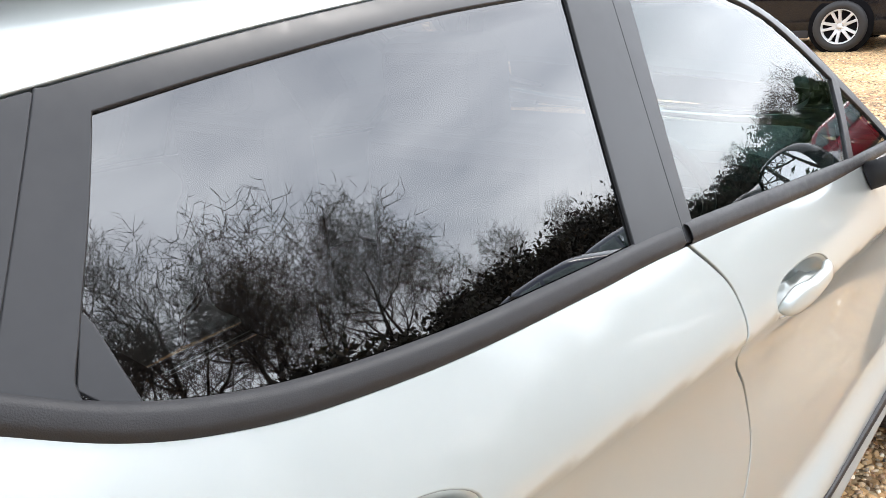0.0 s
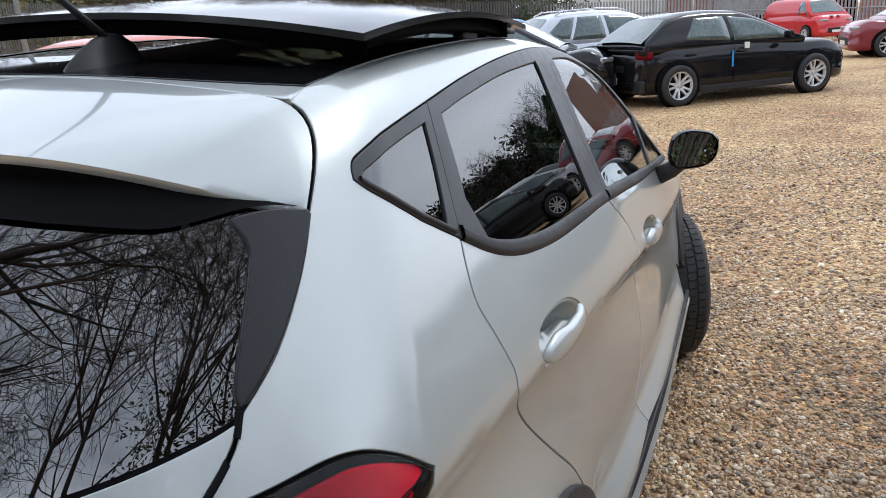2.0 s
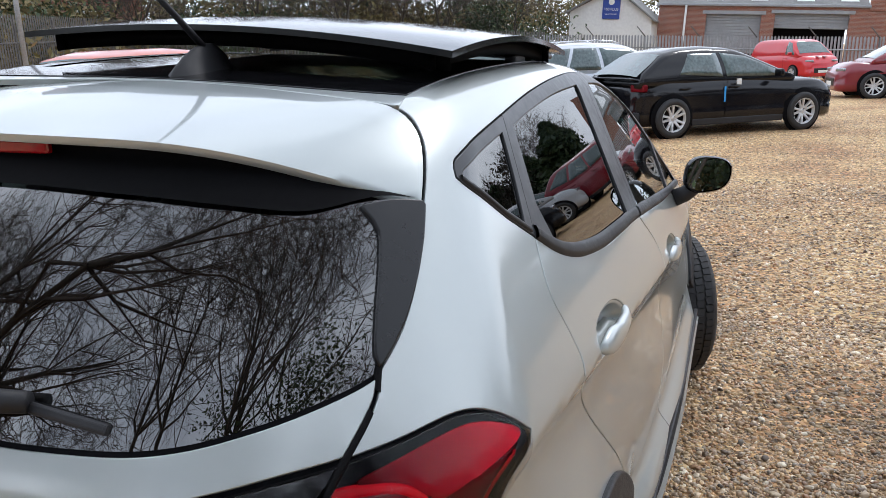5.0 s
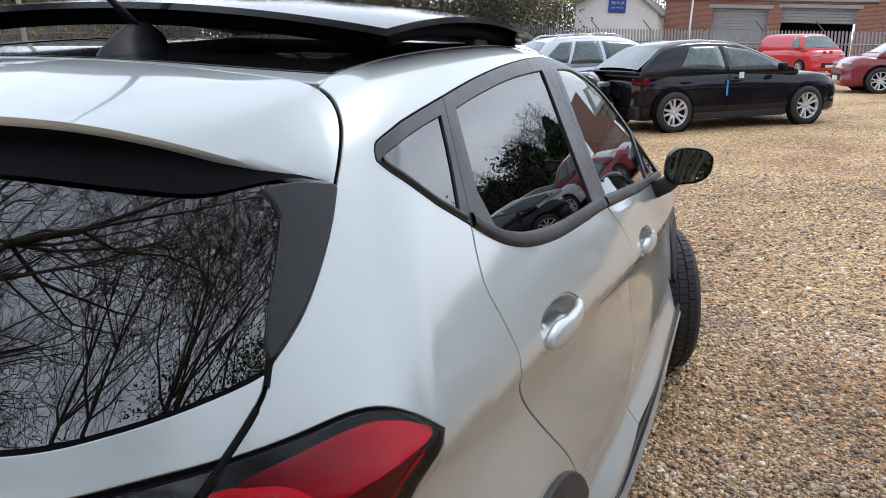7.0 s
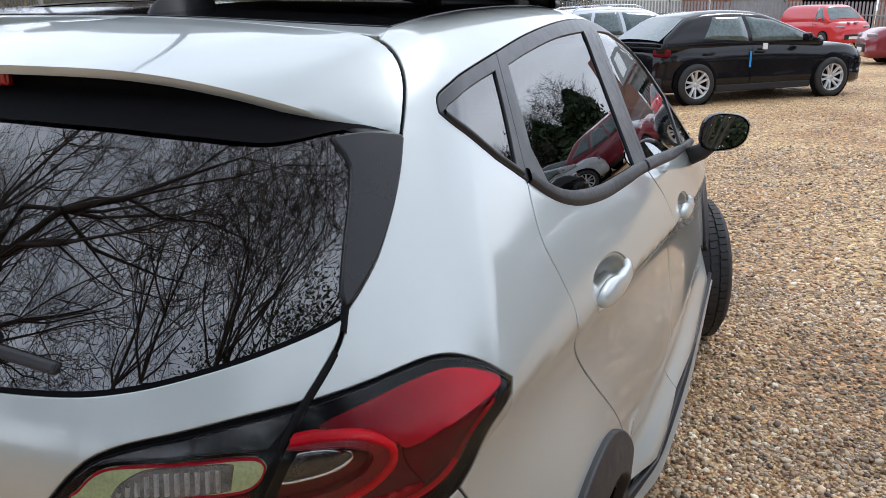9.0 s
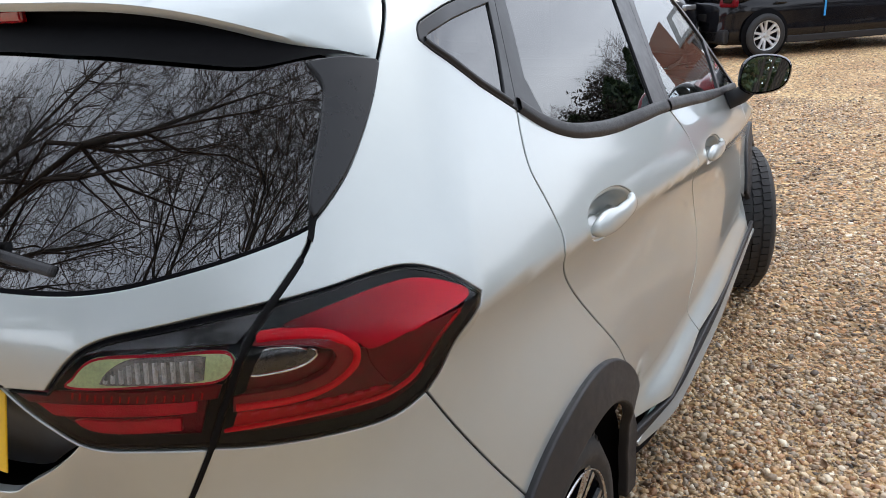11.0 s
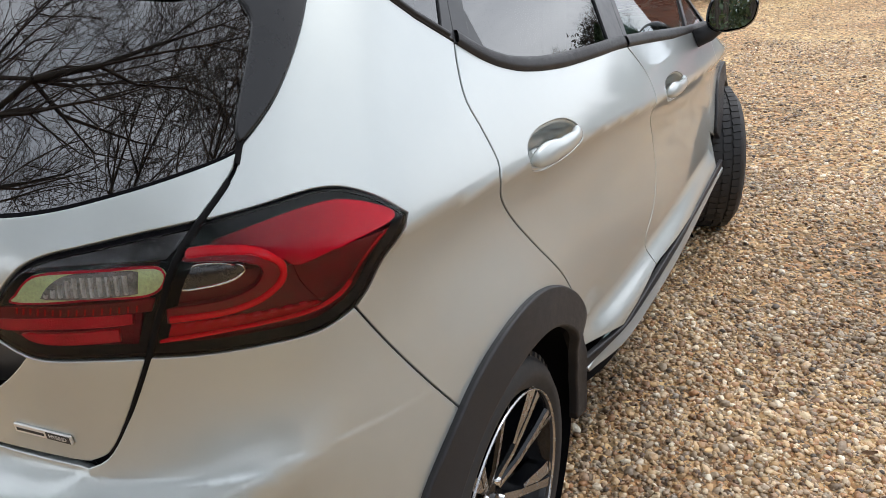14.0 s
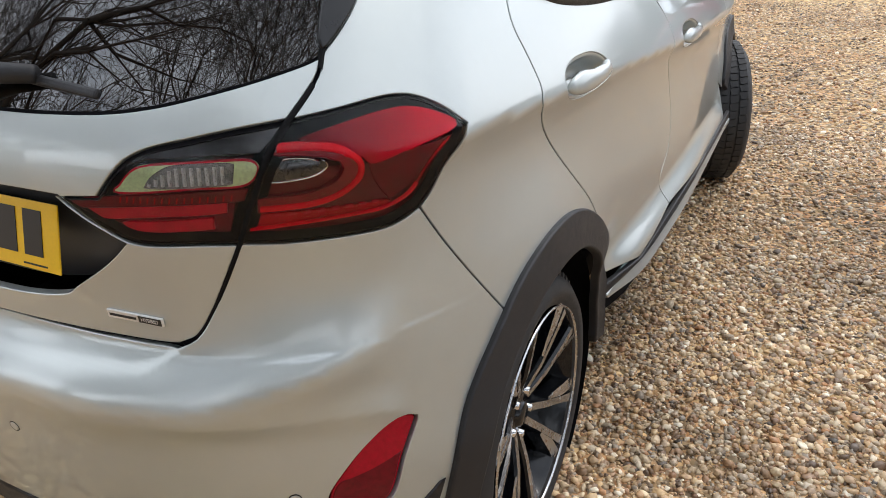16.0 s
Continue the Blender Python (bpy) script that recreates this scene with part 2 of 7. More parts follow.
def panel(outline, holes=(), step=0.022, gap=0.002, lip=0.014, lift=0.0, spoiler=False, flip=False, roof=False, edge=0.0022, dome=0.0, folds=None):
    """A sheet that lies on the body: outline and holes in the chart, with a rounded edge turned inwards. dome: how far its middle swells."""
    from mathutils.geometry import delaunay_2d_cdt
    loops = [inset(np.array(outline, float), gap)] + [inset(np.array(h, float), -gap)[::-1] for h in holes]
    lo, hi = loops[0].min(0), loops[0].max(0)
    gx, gy = np.meshgrid(np.arange(lo[0], hi[0], step), np.arange(lo[1], hi[1], step))
    gx = gx + (np.arange(gx.shape[0]) % 2)[:, None] * step / 2
    g = np.stack([gx.ravel(), gy.ravel()], 1)
    g = g[inside(g, loops[0])]
    for i, l in enumerate(loops):
        if len(g) and i:
            g = g[~inside(g, l)]
        if len(g):
            g = g[near(g, l) > step * 0.45]
    pts, edges, start = [], [], 0
    for l in loops:
        pts += [Vector(q) for q in l]
        edges += [(start + i, start + (i + 1) % len(l)) for i in range(len(l))]
        start += len(l)
    rim = start
    pts += [Vector(q) for q in g]
    v2, _, f2, origin, _, _ = delaunay_2d_cdt(pts, edges, [], 1, 1e-6)
    uv = np.array([tuple(v) for v in v2])
    mid = np.array([uv[list(f)].mean(0) for f in f2])
    keep = inside(mid, loops[0])
    for l in loops[1:]:
        keep &= ~inside(mid, l)
    f2 = [f for f, k in zip(f2, keep) if k]
    at = (lambda c: on_roof(c[:, 0], c[:, 1])) if roof else (lambda c: on_body(c[:, 0], c[:, 1], spoiler))
    p = at(uv)
    n = facing(p, spoiler or roof)
    high = np.full(len(uv), lift)
    if dome:
        d = np.min([near(uv, l) for l in loops], 0)
        high = high + dome * (1 - np.exp(-(d / 0.02) ** 2))
    if folds:
        def lifted(c):
            q = at(c)
            return q + facing(q) * folds(c)[:, None]
        e = 0.002
        g = np.cross(lifted(uv + (e, 0)) - lifted(uv - (e, 0)), lifted(uv + (0, e)) - lifted(uv - (0, e)))
        g /= np.maximum(np.linalg.norm(g, axis=1, keepdims=True), 1e-12)
        high = high + folds(uv)
        p = p + n * high[:, None]
        n = g * np.sign(np.sum(g * n, axis=1, keepdims=True))
    else:
        p = p + n * high[:, None]
    verts, norms = list(p), list(n)
    faces = []
    for f in f2:
        a, b, c = (p[f[i]] for i in range(3))
        faces.append(tuple(f) if np.dot(np.cross(b - a, c - a), n[f[0]]) > 0 else tuple(f[::-1]))
    back = {}
    for i, o in enumerate(origin):
        for k in o:
            back[k] = i
    start = 0
    for l in loops:
        ids = [back.get(start + i) for i in range(len(l))]
        start += len(l)
        ids = [i for k, i in enumerate(ids) if i is not None and i != ids[k - 1]]
        m = len(ids)
        if m < 3:
            continue
        q, nn = p[ids], n[ids]
        tang = np.roll(q, -1, 0) - np.roll(q, 1, 0)
        out = np.cross(tang, nn)
        out /= np.maximum(np.linalg.norm(out, axis=1, keepdims=True), 1e-9)
        base = len(verts)
        verts += list(q + out * edge * 0.7 - nn * edge * 0.35)
        norms += list(nn * 0.6 + out * 0.8)
        verts += list(q + out * edge - nn * edge)
        norms += list(out)
        verts += list(q + out * edge - nn * lip)
        norms += list(out)
        for k in range(m):
            j = (k + 1) % m
            r = (ids[k], base + k, base + m + k, base + 2 * m + k), (ids[j], base + j, base + m + j, base + 2 * m + j)
            for u in range(3):
                faces.append((r[0][u], r[0][u + 1], r[1][u + 1], r[1][u]))
    verts, norms = np.array(verts), np.array(norms)
    norms = norms / np.maximum(np.linalg.norm(norms, axis=1, keepdims=True), 1e-9)
    if flip:
        verts, norms, faces = verts * (-1, 1, 1), norms * (-1, 1, 1), [f[::-1] for f in faces]
    me = mesh_of(verts, faces)
    me.normals_split_custom_set_from_vertices([tuple(v) for v in norms])
    return me


def upright(me, lean=0.12):
    """A bowed side pane, whose face stands more upright than the frame round it."""
    n = [Vector(c.vector) for c in me.corner_normals]
    for l in me.loops:
        v = n[l.index]
        n[l.index] = Vector((v.x, v.y, v.z - lean)).normalized()
    me.normals_split_custom_set(n)
    return me


def ribbon(curve, width, lift, bulge=0.0, flip=False, spoiler=False, rows=6):
    """A strip along a chart curve, with a rounded section when it bulges."""
    c = np.array(curve, float)
    t = np.gradient(c, axis=0)
    t /= np.linalg.norm(t, axis=1, keepdims=True)
    side_way = np.stack([-t[:, 1], t[:, 0]], 1)
    verts, norms = [], []
    for k in range(rows + 1):
        u = 2 * k / rows - 1
        q = c + side_way * (u * width / 2)
        p = on_body(q[:, 0], q[:, 1], spoiler)
        n = facing(p, spoiler)
        verts.append(p + n * (lift + bulge * math.sqrt(max(0, 1 - u * u)) - (0.004 if abs(u) == 1 else 0)))
    m = len(c)
    v = np.vstack(verts)
    faces = []
    for k in range(rows):
        for i in range(m - 1):
            faces.append((k * m + i, k * m + i + 1, (k + 1) * m + i + 1, (k + 1) * m + i))
    a, b, d = v[faces[0][0]], v[faces[0][1]], v[faces[0][2]]
    if np.dot(np.cross(b - a, d - b), facing(a[None])[0]) < 0:
        faces = [f[::-1] for f in faces]
    if flip:
        v, faces = v * (-1, 1, 1), [f[::-1] for f in faces]
    return mesh_of(v, faces)


# ---- body surface ----
def spline(points):
    """A smooth natural curve through (x, y) knots, straight beyond its ends."""
    xs, ys = (np.array(v, float) for v in zip(*points))
    n, h = len(xs), np.diff(xs)
    a, r = np.eye(n), np.zeros(n)
    for i in range(1, n - 1):
        a[i, i - 1:i + 2] = h[i - 1], 2 * (h[i - 1] + h[i]), h[i]
        r[i] = 6 * ((ys[i + 1] - ys[i]) / h[i] - (ys[i] - ys[i - 1]) / h[i - 1])
    m = np.linalg.solve(a, r)
    k0 = (ys[1] - ys[0]) / h[0] - h[0] * m[1] / 6
    k1 = (ys[-1] - ys[-2]) / h[-1] + h[-1] * m[-2] / 6

    def at(x):
        x = np.asarray(x, float)
        i = np.clip(np.searchsorted(xs, x) - 1, 0, n - 2)
        u, v = xs[i + 1] - x, x - xs[i]
        mid = (m[i] * u ** 3 + m[i + 1] * v ** 3) / (6 * h[i]) + (ys[i] / h[i] - m[i] * h[i] / 6) * u + (ys[i + 1] / h[i] - m[i + 1] * h[i] / 6) * v
        return np.where(x < xs[0], ys[0] + k0 * (x - xs[0]), np.where(x > xs[-1], ys[-1] + k1 * (x - xs[-1]), mid))
    return at


PLAN = spline([(-0.6, 0.745), (-0.3, 0.770), (0.07, 0.793), (0.45, 0.812), (1.05, 0.842), (1.8, 0.856), (2.5, 0.845), (2.95, 0.77), (3.25, 0.62)])
LOWER = spline([(0, 0), (0.02, 0.0095), (0.05, 0.0175), (0.09, 0.0205), (0.15, 0.0165), (0.25, -0.002), (0.35, -0.020), (0.45, -0.034), (0.52, -0.050), (0.60, -0.058), (0.7, -0.058)])
ROOF = spline([(-0.45, 1.385), (-0.2, 1.440), (0, 1.476), (0.2, 1.497), (0.6, 1.515), (1.1, 1.508), (1.5, 1.455), (1.8, 1.36), (2.2, 1.09), (2.45, 0.95), (3.0, 0.82), (3.3, 0.70)])
TAIL = spline([(0.2, -0.5), (0.35, -0.54), (0.5, -0.565), (0.65, -0.572), (0.78, -0.568), (0.87, -0.575), (0.93, -0.583), (0.97, -0.583), (1.03, -0.574), (1.065, -0.5625)] + [(1.09 + d, -0.548 + 0.75 * d + 0.20 * d * d) for d in (0.005, 0.04, 0.09, 0.14, 0.19, 0.24, 0.29, 0.34, 0.39)])
CORNER = 0.33


# the doors: a lean waist, a faint swell and an upright foot over the flared sill
DOOR = spline([(0, 0), (0.02, 0.0095), (0.05, 0.0175), (0.09, 0.0205), (0.15, 0.0170), (0.22, 0.006), (0.28, -0.002), (0.34, -0.006), (0.40, -0.006), (0.5, -0.006), (0.6, -0.006), (0.7, -0.006)])


def eased(t):
    t = np.clip(t, 0, 1)
    return t * t * (3 - 2 * t)


def crease(y):
    return 0.991 - 0.0905 * (y - 0.074) + 0.02 * np.maximum(y - 1.2, 0) ** 2


def side(y, z):
    """Half the car's width at a station and height."""
    d = z - crease(y)
    up = 0.008 * np.logaddexp(0, d / 0.008)
    h = np.clip((-d - 0.04) / 0.22, 0, 1)
    haunch = (0.030 * np.exp(-((y - 0.06) / 0.26) ** 2) + 0.03 * np.exp(-((y - 2.45) / 0.3) ** 2)) * h * h * (3 - 2 * h)
    k = np.clip((0.60 - z) / 0.22, 0, 1)
    tuck = 0.058 * np.exp(-((y - 0.41) / 0.16) ** 2) * k * k * (3 - 2 * k)
    q = eased((y - 0.32) / 0.28)
    foot = DOOR(np.maximum(-d, 0)) - 0.043 * (1 - 0.2 * eased((y - 1.2) / 0.7)) * eased((0.505 - z) / 0.085)
    return PLAN(y) - tuck - 0.475 * up - LOWER(np.maximum(-d, 0)) * (1 - q) - foot * q + haunch


def tail(x, z):
    """The rear face; the bumper stands out below the tailgate, with a sloping ledge."""
    crest = 0.640 + 0.21 * x * x
    deep = np.maximum(0.757 - crest, 0.004)
    u = np.clip((0.757 - z) / deep, 0, 1)
    return TAIL(z) + 0.12 * x * x - 0.5 * deep * (u - 0.12 * np.sin(2 * np.pi * u))


def top(x, y):
    return ROOF(y) - 0.048 * x - 0.016 * x * x


def solid(p, spoiler=False):
    """Below nought inside the car."""
    x, y, z = np.abs(p[..., 0]), p[..., 1], p[..., 2]
    a, b, c = x - side(y, z), (tail(x, z) - y) if not spoiler else np.full_like(x, -9.0), (z - top(p[..., 0], y)) * 0.96
    r = CORNER
    plan = np.where((a > -r) & (b > -r), np.hypot(np.maximum(a + r, 0), np.maximum(b + r, 0)) - r, np.maximum(a, b))
    k = 0.07
    return np.where((plan > -k) & (c > -k), np.hypot(np.maximum(plan + k, 0), np.maximum(c + k, 0)) - k, np.maximum(plan, c))


X0, Y0, Z0, ARC = 0.2, 0.05, 1.0, 0.45
TURN = 0.6
MID = -TURN * np.pi / 2 - X0


def ray_of(s, w):
    """Chart of the flanks and tail: s runs along the side (forwards), round the corner and along the tail, w upwards and over the shoulder."""
    s, w = np.asarray(s, float), np.asarray(w, float)
    far = s < MID
    s = np.where(far, 2 * MID - s, s)
    phi = np.clip(-s / TURN, 0, np.pi / 2)
    o = np.stack([np.where(s < -TURN * np.pi / 2, X0 + s + TURN * np.pi / 2, X0), np.where(s > 0, Y0 + s, Y0), np.minimum(w, Z0)], -1)
    a = np.maximum(w - Z0, 0) / ARC
    d = np.stack([np.cos(phi) * np.cos(a), -np.sin(phi) * np.cos(a), np.sin(a)], -1)
    m = np.stack([np.where(far, -1.0, 1.0), np.ones_like(s), np.ones_like(s)], -1)
    return o * m, d * m


def chart_of(p):
    """The chart's (s, w) of places in space."""
    x, y, z = (np.asarray(p, float)[..., i] for i in range(3))
    dx, dy = x - X0, Y0 - y
    phi = np.arctan2(np.maximum(dy, 0), np.maximum(dx, 0))
    s = np.where(dy <= 0, -dy, np.where(dx <= 0, -TURN * np.pi / 2 + dx, -TURN * phi))
    out = np.where(dy <= 0, dx, np.where(dx <= 0, dy, np.hypot(dx, dy)))
    w = np.where(z <= Z0, z, Z0 + ARC * np.arctan2(z - Z0, out))
    return np.stack([s, w], -1)


def on_body(s, w, spoiler=False):
    o, d = ray_of(s, w)
    lo, hi = np.zeros(o.shape[:-1]), np.full(o.shape[:-1], 1.6)
    for _ in range(34):
        mid = (lo + hi) / 2
        out = solid(o + d * mid[..., None], spoiler) > 0
        hi, lo = np.where(out, mid, hi), np.where(out, lo, mid)
    return o + d * lo[..., None]


def on_roof(x, y):
    p = np.stack([x, y, np.full_like(x, 0.6)], -1)
    lo, hi = np.zeros(x.shape), np.full(x.shape, 1.1)
    for _ in range(34):
        mid = (lo + hi) / 2
        q = p + np.stack([0 * mid, 0 * mid, mid], -1)
        out = solid(q, True) > 0
        hi, lo = np.where(out, mid, hi), np.where(out, lo, mid)
    return p + np.stack([0 * lo, 0 * lo, lo], -1)


def facing(p, spoiler=False):
    """The outward normals at places on the body."""
    e = 0.0015
    g = np.stack([solid(p + e * np.eye(3)[i], spoiler) - solid(p - e * np.eye(3)[i], spoiler) for i in range(3)], -1)
    return g / np.maximum(np.linalg.norm(g, axis=-1, keepdims=True), 1e-9)


# ---- folds of the rear bumper ----
FOLD = spline([(-1.14, 0.659), (-0.936, 0.661), (-0.854, 0.664), (-0.757, 0.673), (-0.677, 0.689), (-0.59, 0.709), (-0.504, 0.726), (-0.371, 0.758), (-0.30, 0.770)])
FOLD_B = spline([(-0.80, 0.668), (-0.608, 0.657), (-0.513, 0.644), (-0.453, 0.632), (-0.408, 0.618), (-0.385, 0.605)])

LEDGE = spline([(-1.14, 0.693), (-1.052, 0.694), (-0.903, 0.699), (-0.80, 0.7055), (-0.773, 0.709), (-0.737, 0.722), (-0.69, 0.765), (-0.66, 0.80)])


def ridge(d, up, down, round_off):
    """A rounded fold: one at the fold, nought beyond its feet."""
    a = np.where(d > 0, np.clip(1 - d / up, 0, 1), np.clip(1 + d / down, 0, 1)) ** 1.9
    soft = np.exp(-(d / round_off) ** 2)
    return a * (1 - 0.5 * soft) + soft * 0.5 * (1 - round_off * 0.9 * (1 / up + 1 / down))


def swell(c):
    s = c[:, 0]
    s = np.where(s < MID, 2 * MID - s, s)
    w = c[:, 1]
    ease = lambda a, b: (lambda t: t * t * (3 - 2 * t))(np.clip((s - a) / (b - a), 0, 1))
    one = ridge(w - FOLD(s), 0.19, 0.10, 0.016) * (0.25 + 0.75 * ease(-1.05, -0.80)) * (1 - ease(-0.56, -0.34))
    two = ridge(w - FOLD_B(s), 0.055, 0.045, 0.005) * ease(-0.78, -0.64) * (1 - ease(-0.44, -0.39))
    u = np.clip((w - FOLD(s)) / np.maximum(0.925 - FOLD(s), 0.05), 0, 1)
    hollow = np.sin(np.pi * u) ** 2 * ease(-0.59, -0.50) * (1 - ease(-0.44, -0.35))
    tray = np.clip((w - LEDGE(s)) / 0.026, 0, 1)
    return 0.036 * one + 0.013 * two - 0.004 * hollow - 0.006 * tray * tray * (3 - 2 * tray) * (s < -0.655)

# ---- the silver hatchback ----
def mirrored(c):
    return [(2 * MID - s, w) for s, w in c]


def arc_at(y0, z0, r, a0, a1, n=26, slim=0.0):
    """An arc round a wheel, in the chart."""
    a = np.radians(np.linspace(a0, a1, n))
    r = r - slim * np.clip((0.87 - a) / 0.75, 0, 1) ** 1.5
    y, z = y0 + r * np.cos(a), z0 + r * np.sin(a)
    x = side(y, z)
    return [tuple(q) for q in chart_of(np.stack([x, y, z], -1))]


HUB_Y, HUB_Z, FRONT_Y = 0.065, 0.307, 2.50
DLO_TOP = flow([(-0.139, 1.303), (-0.128, 1.316), (-0.10, 1.326), (0.013, 1.340), (0.20, 1.358), (0.45, 1.380), (0.745, 1.397), (1.06, 1.405), (1.36, 1.396), (1.60, 1.335), (1.77, 1.24), (1.93, 1.14), (2.08, 1.045), (2.19, 0.972)])
DLO_BOT = flow([(2.19, 0.945), (1.60, 0.995), (0.968, 1.050), (0.72, 1.065), (0.49, 1.080), (0.326, 1.100), (0.232, 1.120), (0.16, 1.145), (0.086, 1.184), (-0.02, 1.242), (-0.11, 1.284), (-0.139, 1.303)])
C_GAP = flow([(0.203, 1.358), (0.160, 1.295), (0.086, 1.184)])
B_GAP = flow([(1.055, 1.405), (1.015, 1.25), (0.968, 1.050)])
DOOR_GAP = flow([(0.086, 1.184), (0.058, 1.148), (0.036, 1.105), (0.043, 1.060), (0.046, 1.015), (0.031, 0.986), (0.087, 0.910), (0.180, 0.805), (0.268, 0.712), (0.315, 0.640)])
FRONT_GAP = flow([(0.968, 1.050), (1.035, 0.990), (1.046, 0.930), (1.022, 0.868), (1.075, 0.785), (1.085, 0.690), (1.03, 0.590), (0.95, 0.525), (0.945, 0.440)])
WING_GAP = flow([(2.19, 0.945), (2.12, 0.86), (2.08, 0.76), (2.045, 0.66), (2.00, 0.56)])
TAIL_TOP = flow([(-0.131, 1.440), (-0.122, 1.410), (-0.156, 1.369), (-0.207, 1.327), (-0.262, 1.282), (-0.299, 1.245), (-0.340, 1.206), (-0.385, 1.166), (-0.418, 1.142), (-0.448, 1.123)])
TAIL_MID = flow([(-0.448, 1.123), (-0.455, 1.108), (-0.471, 1.092), (-0.491, 1.077), (-0.512, 1.062)])
TAIL_LAMP = flow([(-0.512, 1.062), (-0.533, 1.045), (-0.551, 1.022), (-0.571, 0.984), (-0.590, 0.935)])
TAIL_LOW = flow([(-0.590, 0.935), (-0.614, 0.883), (-0.640, 0.831), (-0.668, 0.788), (-0.700, 0.769)])
TAIL_FOOT = flow([(-0.700, 0.769), (-0.742, 0.765), (-0.867, 0.760), (-1.0, 0.757), (MID, 0.756)])
LAMP_TOP = flow([(-0.512, 1.062), (-0.448, 1.066), (-0.392, 1.070), (-0.357, 1.0695), (-0.325, 1.0635), (-0.285, 1.047), (-0.247, 1.024)])
LAMP_SIDE = flow([(-0.247, 1.024), (-0.258, 1.014), (-0.296, 0.984), (-0.323, 0.950), (-0.346, 0.931)])
LAMP_FOOT = flow([(-0.346, 0.931), (-0.380, 0.920), (-0.410, 0.917), (-0.474, 0.922), (-0.54, 0.928), (-0.590, 0.935)])
BUMP_GAP = flow([(-0.346, 0.931), (-0.305, 0.859), (-0.25, 0.771), (-0.195, 0.690)])
IN_TOP = flow([(-0.512, 1.062), (-0.577, 1.058), (-0.635, 1.052), (-0.681, 1.046), (-0.713, 1.037), (-0.736, 1.024), (-0.754, 1.010), (-0.768, 0.998)])
IN_TIP = flow([(-0.768, 0.998), (-0.80, 0.995), (-0.830, 0.992)])
IN_FOOT = flow([(-0.830, 0.992), (-0.790, 0.968), (-0.755, 0.951), (-0.730, 0.940), (-0.70, 0.937), (-0.649, 0.938), (-0.590, 0.935)])
ROOF_EDGE = flow([(-0.131, 1.440), (0.0, 1.455), (0.2, 1.470), (0.45, 1.479), (0.9, 1.482), (1.22, 1.476), (1.42, 1.445)])
A_PILLAR = flow([(1.42, 1.445), (1.66, 1.375), (1.82, 1.285), (1.98, 1.185), (2.13, 1.085), (2.26, 1.005)])
ARCH = arc_at(HUB_Y, HUB_Z, 0.438, 51, 121)
ARCH_REST = arc_at(HUB_Y, HUB_Z, 0.438, 121, 170)
ARCH_DOOR = arc_at(HUB_Y, HUB_Z, 0.438, 51, 20, slim=0.036)
SILL_TOP, SILL_MID, SILL_LOW = 0.409, 0.392, 0.372


def cut(curve, a, b):
    """The stretch of a curve between the points next to a and b."""
    i, j = (int(np.argmin(np.hypot(*(np.array(curve) - q).T))) for q in (a, b))
    return curve[i:j + 1] if i <= j else curve[j:i + 1][::-1]


car = thing("hatchback", "silver five-door hatchback with black cladding and raised glass sunroof", "car")
TIP, C_LOW, C_HIGH, B_HIGH, B_LOW = (-0.139, 1.303), (0.086, 1.184), (0.203, 1.358), (1.055, 1.405), (0.968, 1.050)
QUARTER = ring(TAIL_TOP, TAIL_MID, LAMP_TOP, LAMP_SIDE, BUMP_GAP, ARCH[::-1], DOOR_GAP[::-1][1:], cut(DLO_BOT, C_LOW, TIP), DLO_TOP[1:], [(2.24, 0.96)], A_PILLAR[::-1], ROOF_EDGE[::-1])
REAR_DOOR = ring(cut(DLO_BOT, B_LOW, C_LOW), DOOR_GAP[1:], ARCH_DOOR[1:], [(0.62, SILL_TOP)], FRONT_GAP[::-1])
FRONT_DOOR = ring(cut(DLO_BOT, (2.19, 0.945), B_LOW), FRONT_GAP[1:], [(1.4, SILL_TOP + 0.006), (1.98, SILL_TOP + 0.01)], WING_GAP[::-1])
FRONT_ARCH = arc_at(FRONT_Y, HUB_Z, 0.43, 150, 10)
WING = ring(WING_GAP, FRONT_ARCH, [(3.0, 0.40), (3.05, 0.65), (2.98, 0.80), (2.6, 0.86), (2.3, 0.93)])
BUMPER = ring(LAMP_FOOT, TAIL_LOW[1:], TAIL_FOOT[1:], mirrored(TAIL_FOOT)[::-1], mirrored(TAIL_LOW)[::-1], mirrored(LAMP_FOOT)[::-1], mirrored(BUMP_GAP), mirrored(ARCH_REST)[1:],
              flow(mirrored([(-0.40, 0.42), (-0.47, 0.365), (-0.60, 0.345), (-0.8, 0.34)])), [(MID, 0.34)], flow([(-0.8, 0.34), (-0.60, 0.345), (-0.47, 0.365), (-0.40, 0.42)]), ARCH_REST[::-1], BUMP_GAP[::-1])
GLASS_LOW = flow([(-0.448, 1.121), (-0.481, 1.1135), (-0.551, 1.102), (-0.615, 1.093), (-0.68, 1.085), (-0.753, 1.080), (-0.85, 1.078), (-0.95, 1.077), (MID, 1.076)])
PAN = flow([(-0.830, 0.991), (-0.748, 0.940), (-0.746, 0.930), (-0.793, 0.889), (-0.859, 0.845), (-0.90, 0.822), (-1.0, 0.808), (MID, 0.806)], 0.008)
TAILGATE = ring(GLASS_LOW, mirrored(GLASS_LOW)[::-1], mirrored(TAIL_MID), mirrored(IN_TOP), mirrored(IN_TIP), mirrored(IN_FOOT), mirrored(TAIL_LOW), mirrored(TAIL_FOOT), TAIL_FOOT[::-1], TAIL_LOW[::-1], IN_FOOT[::-1], IN_TIP[::-1], IN_TOP[::-1], TAIL_MID[::-1])
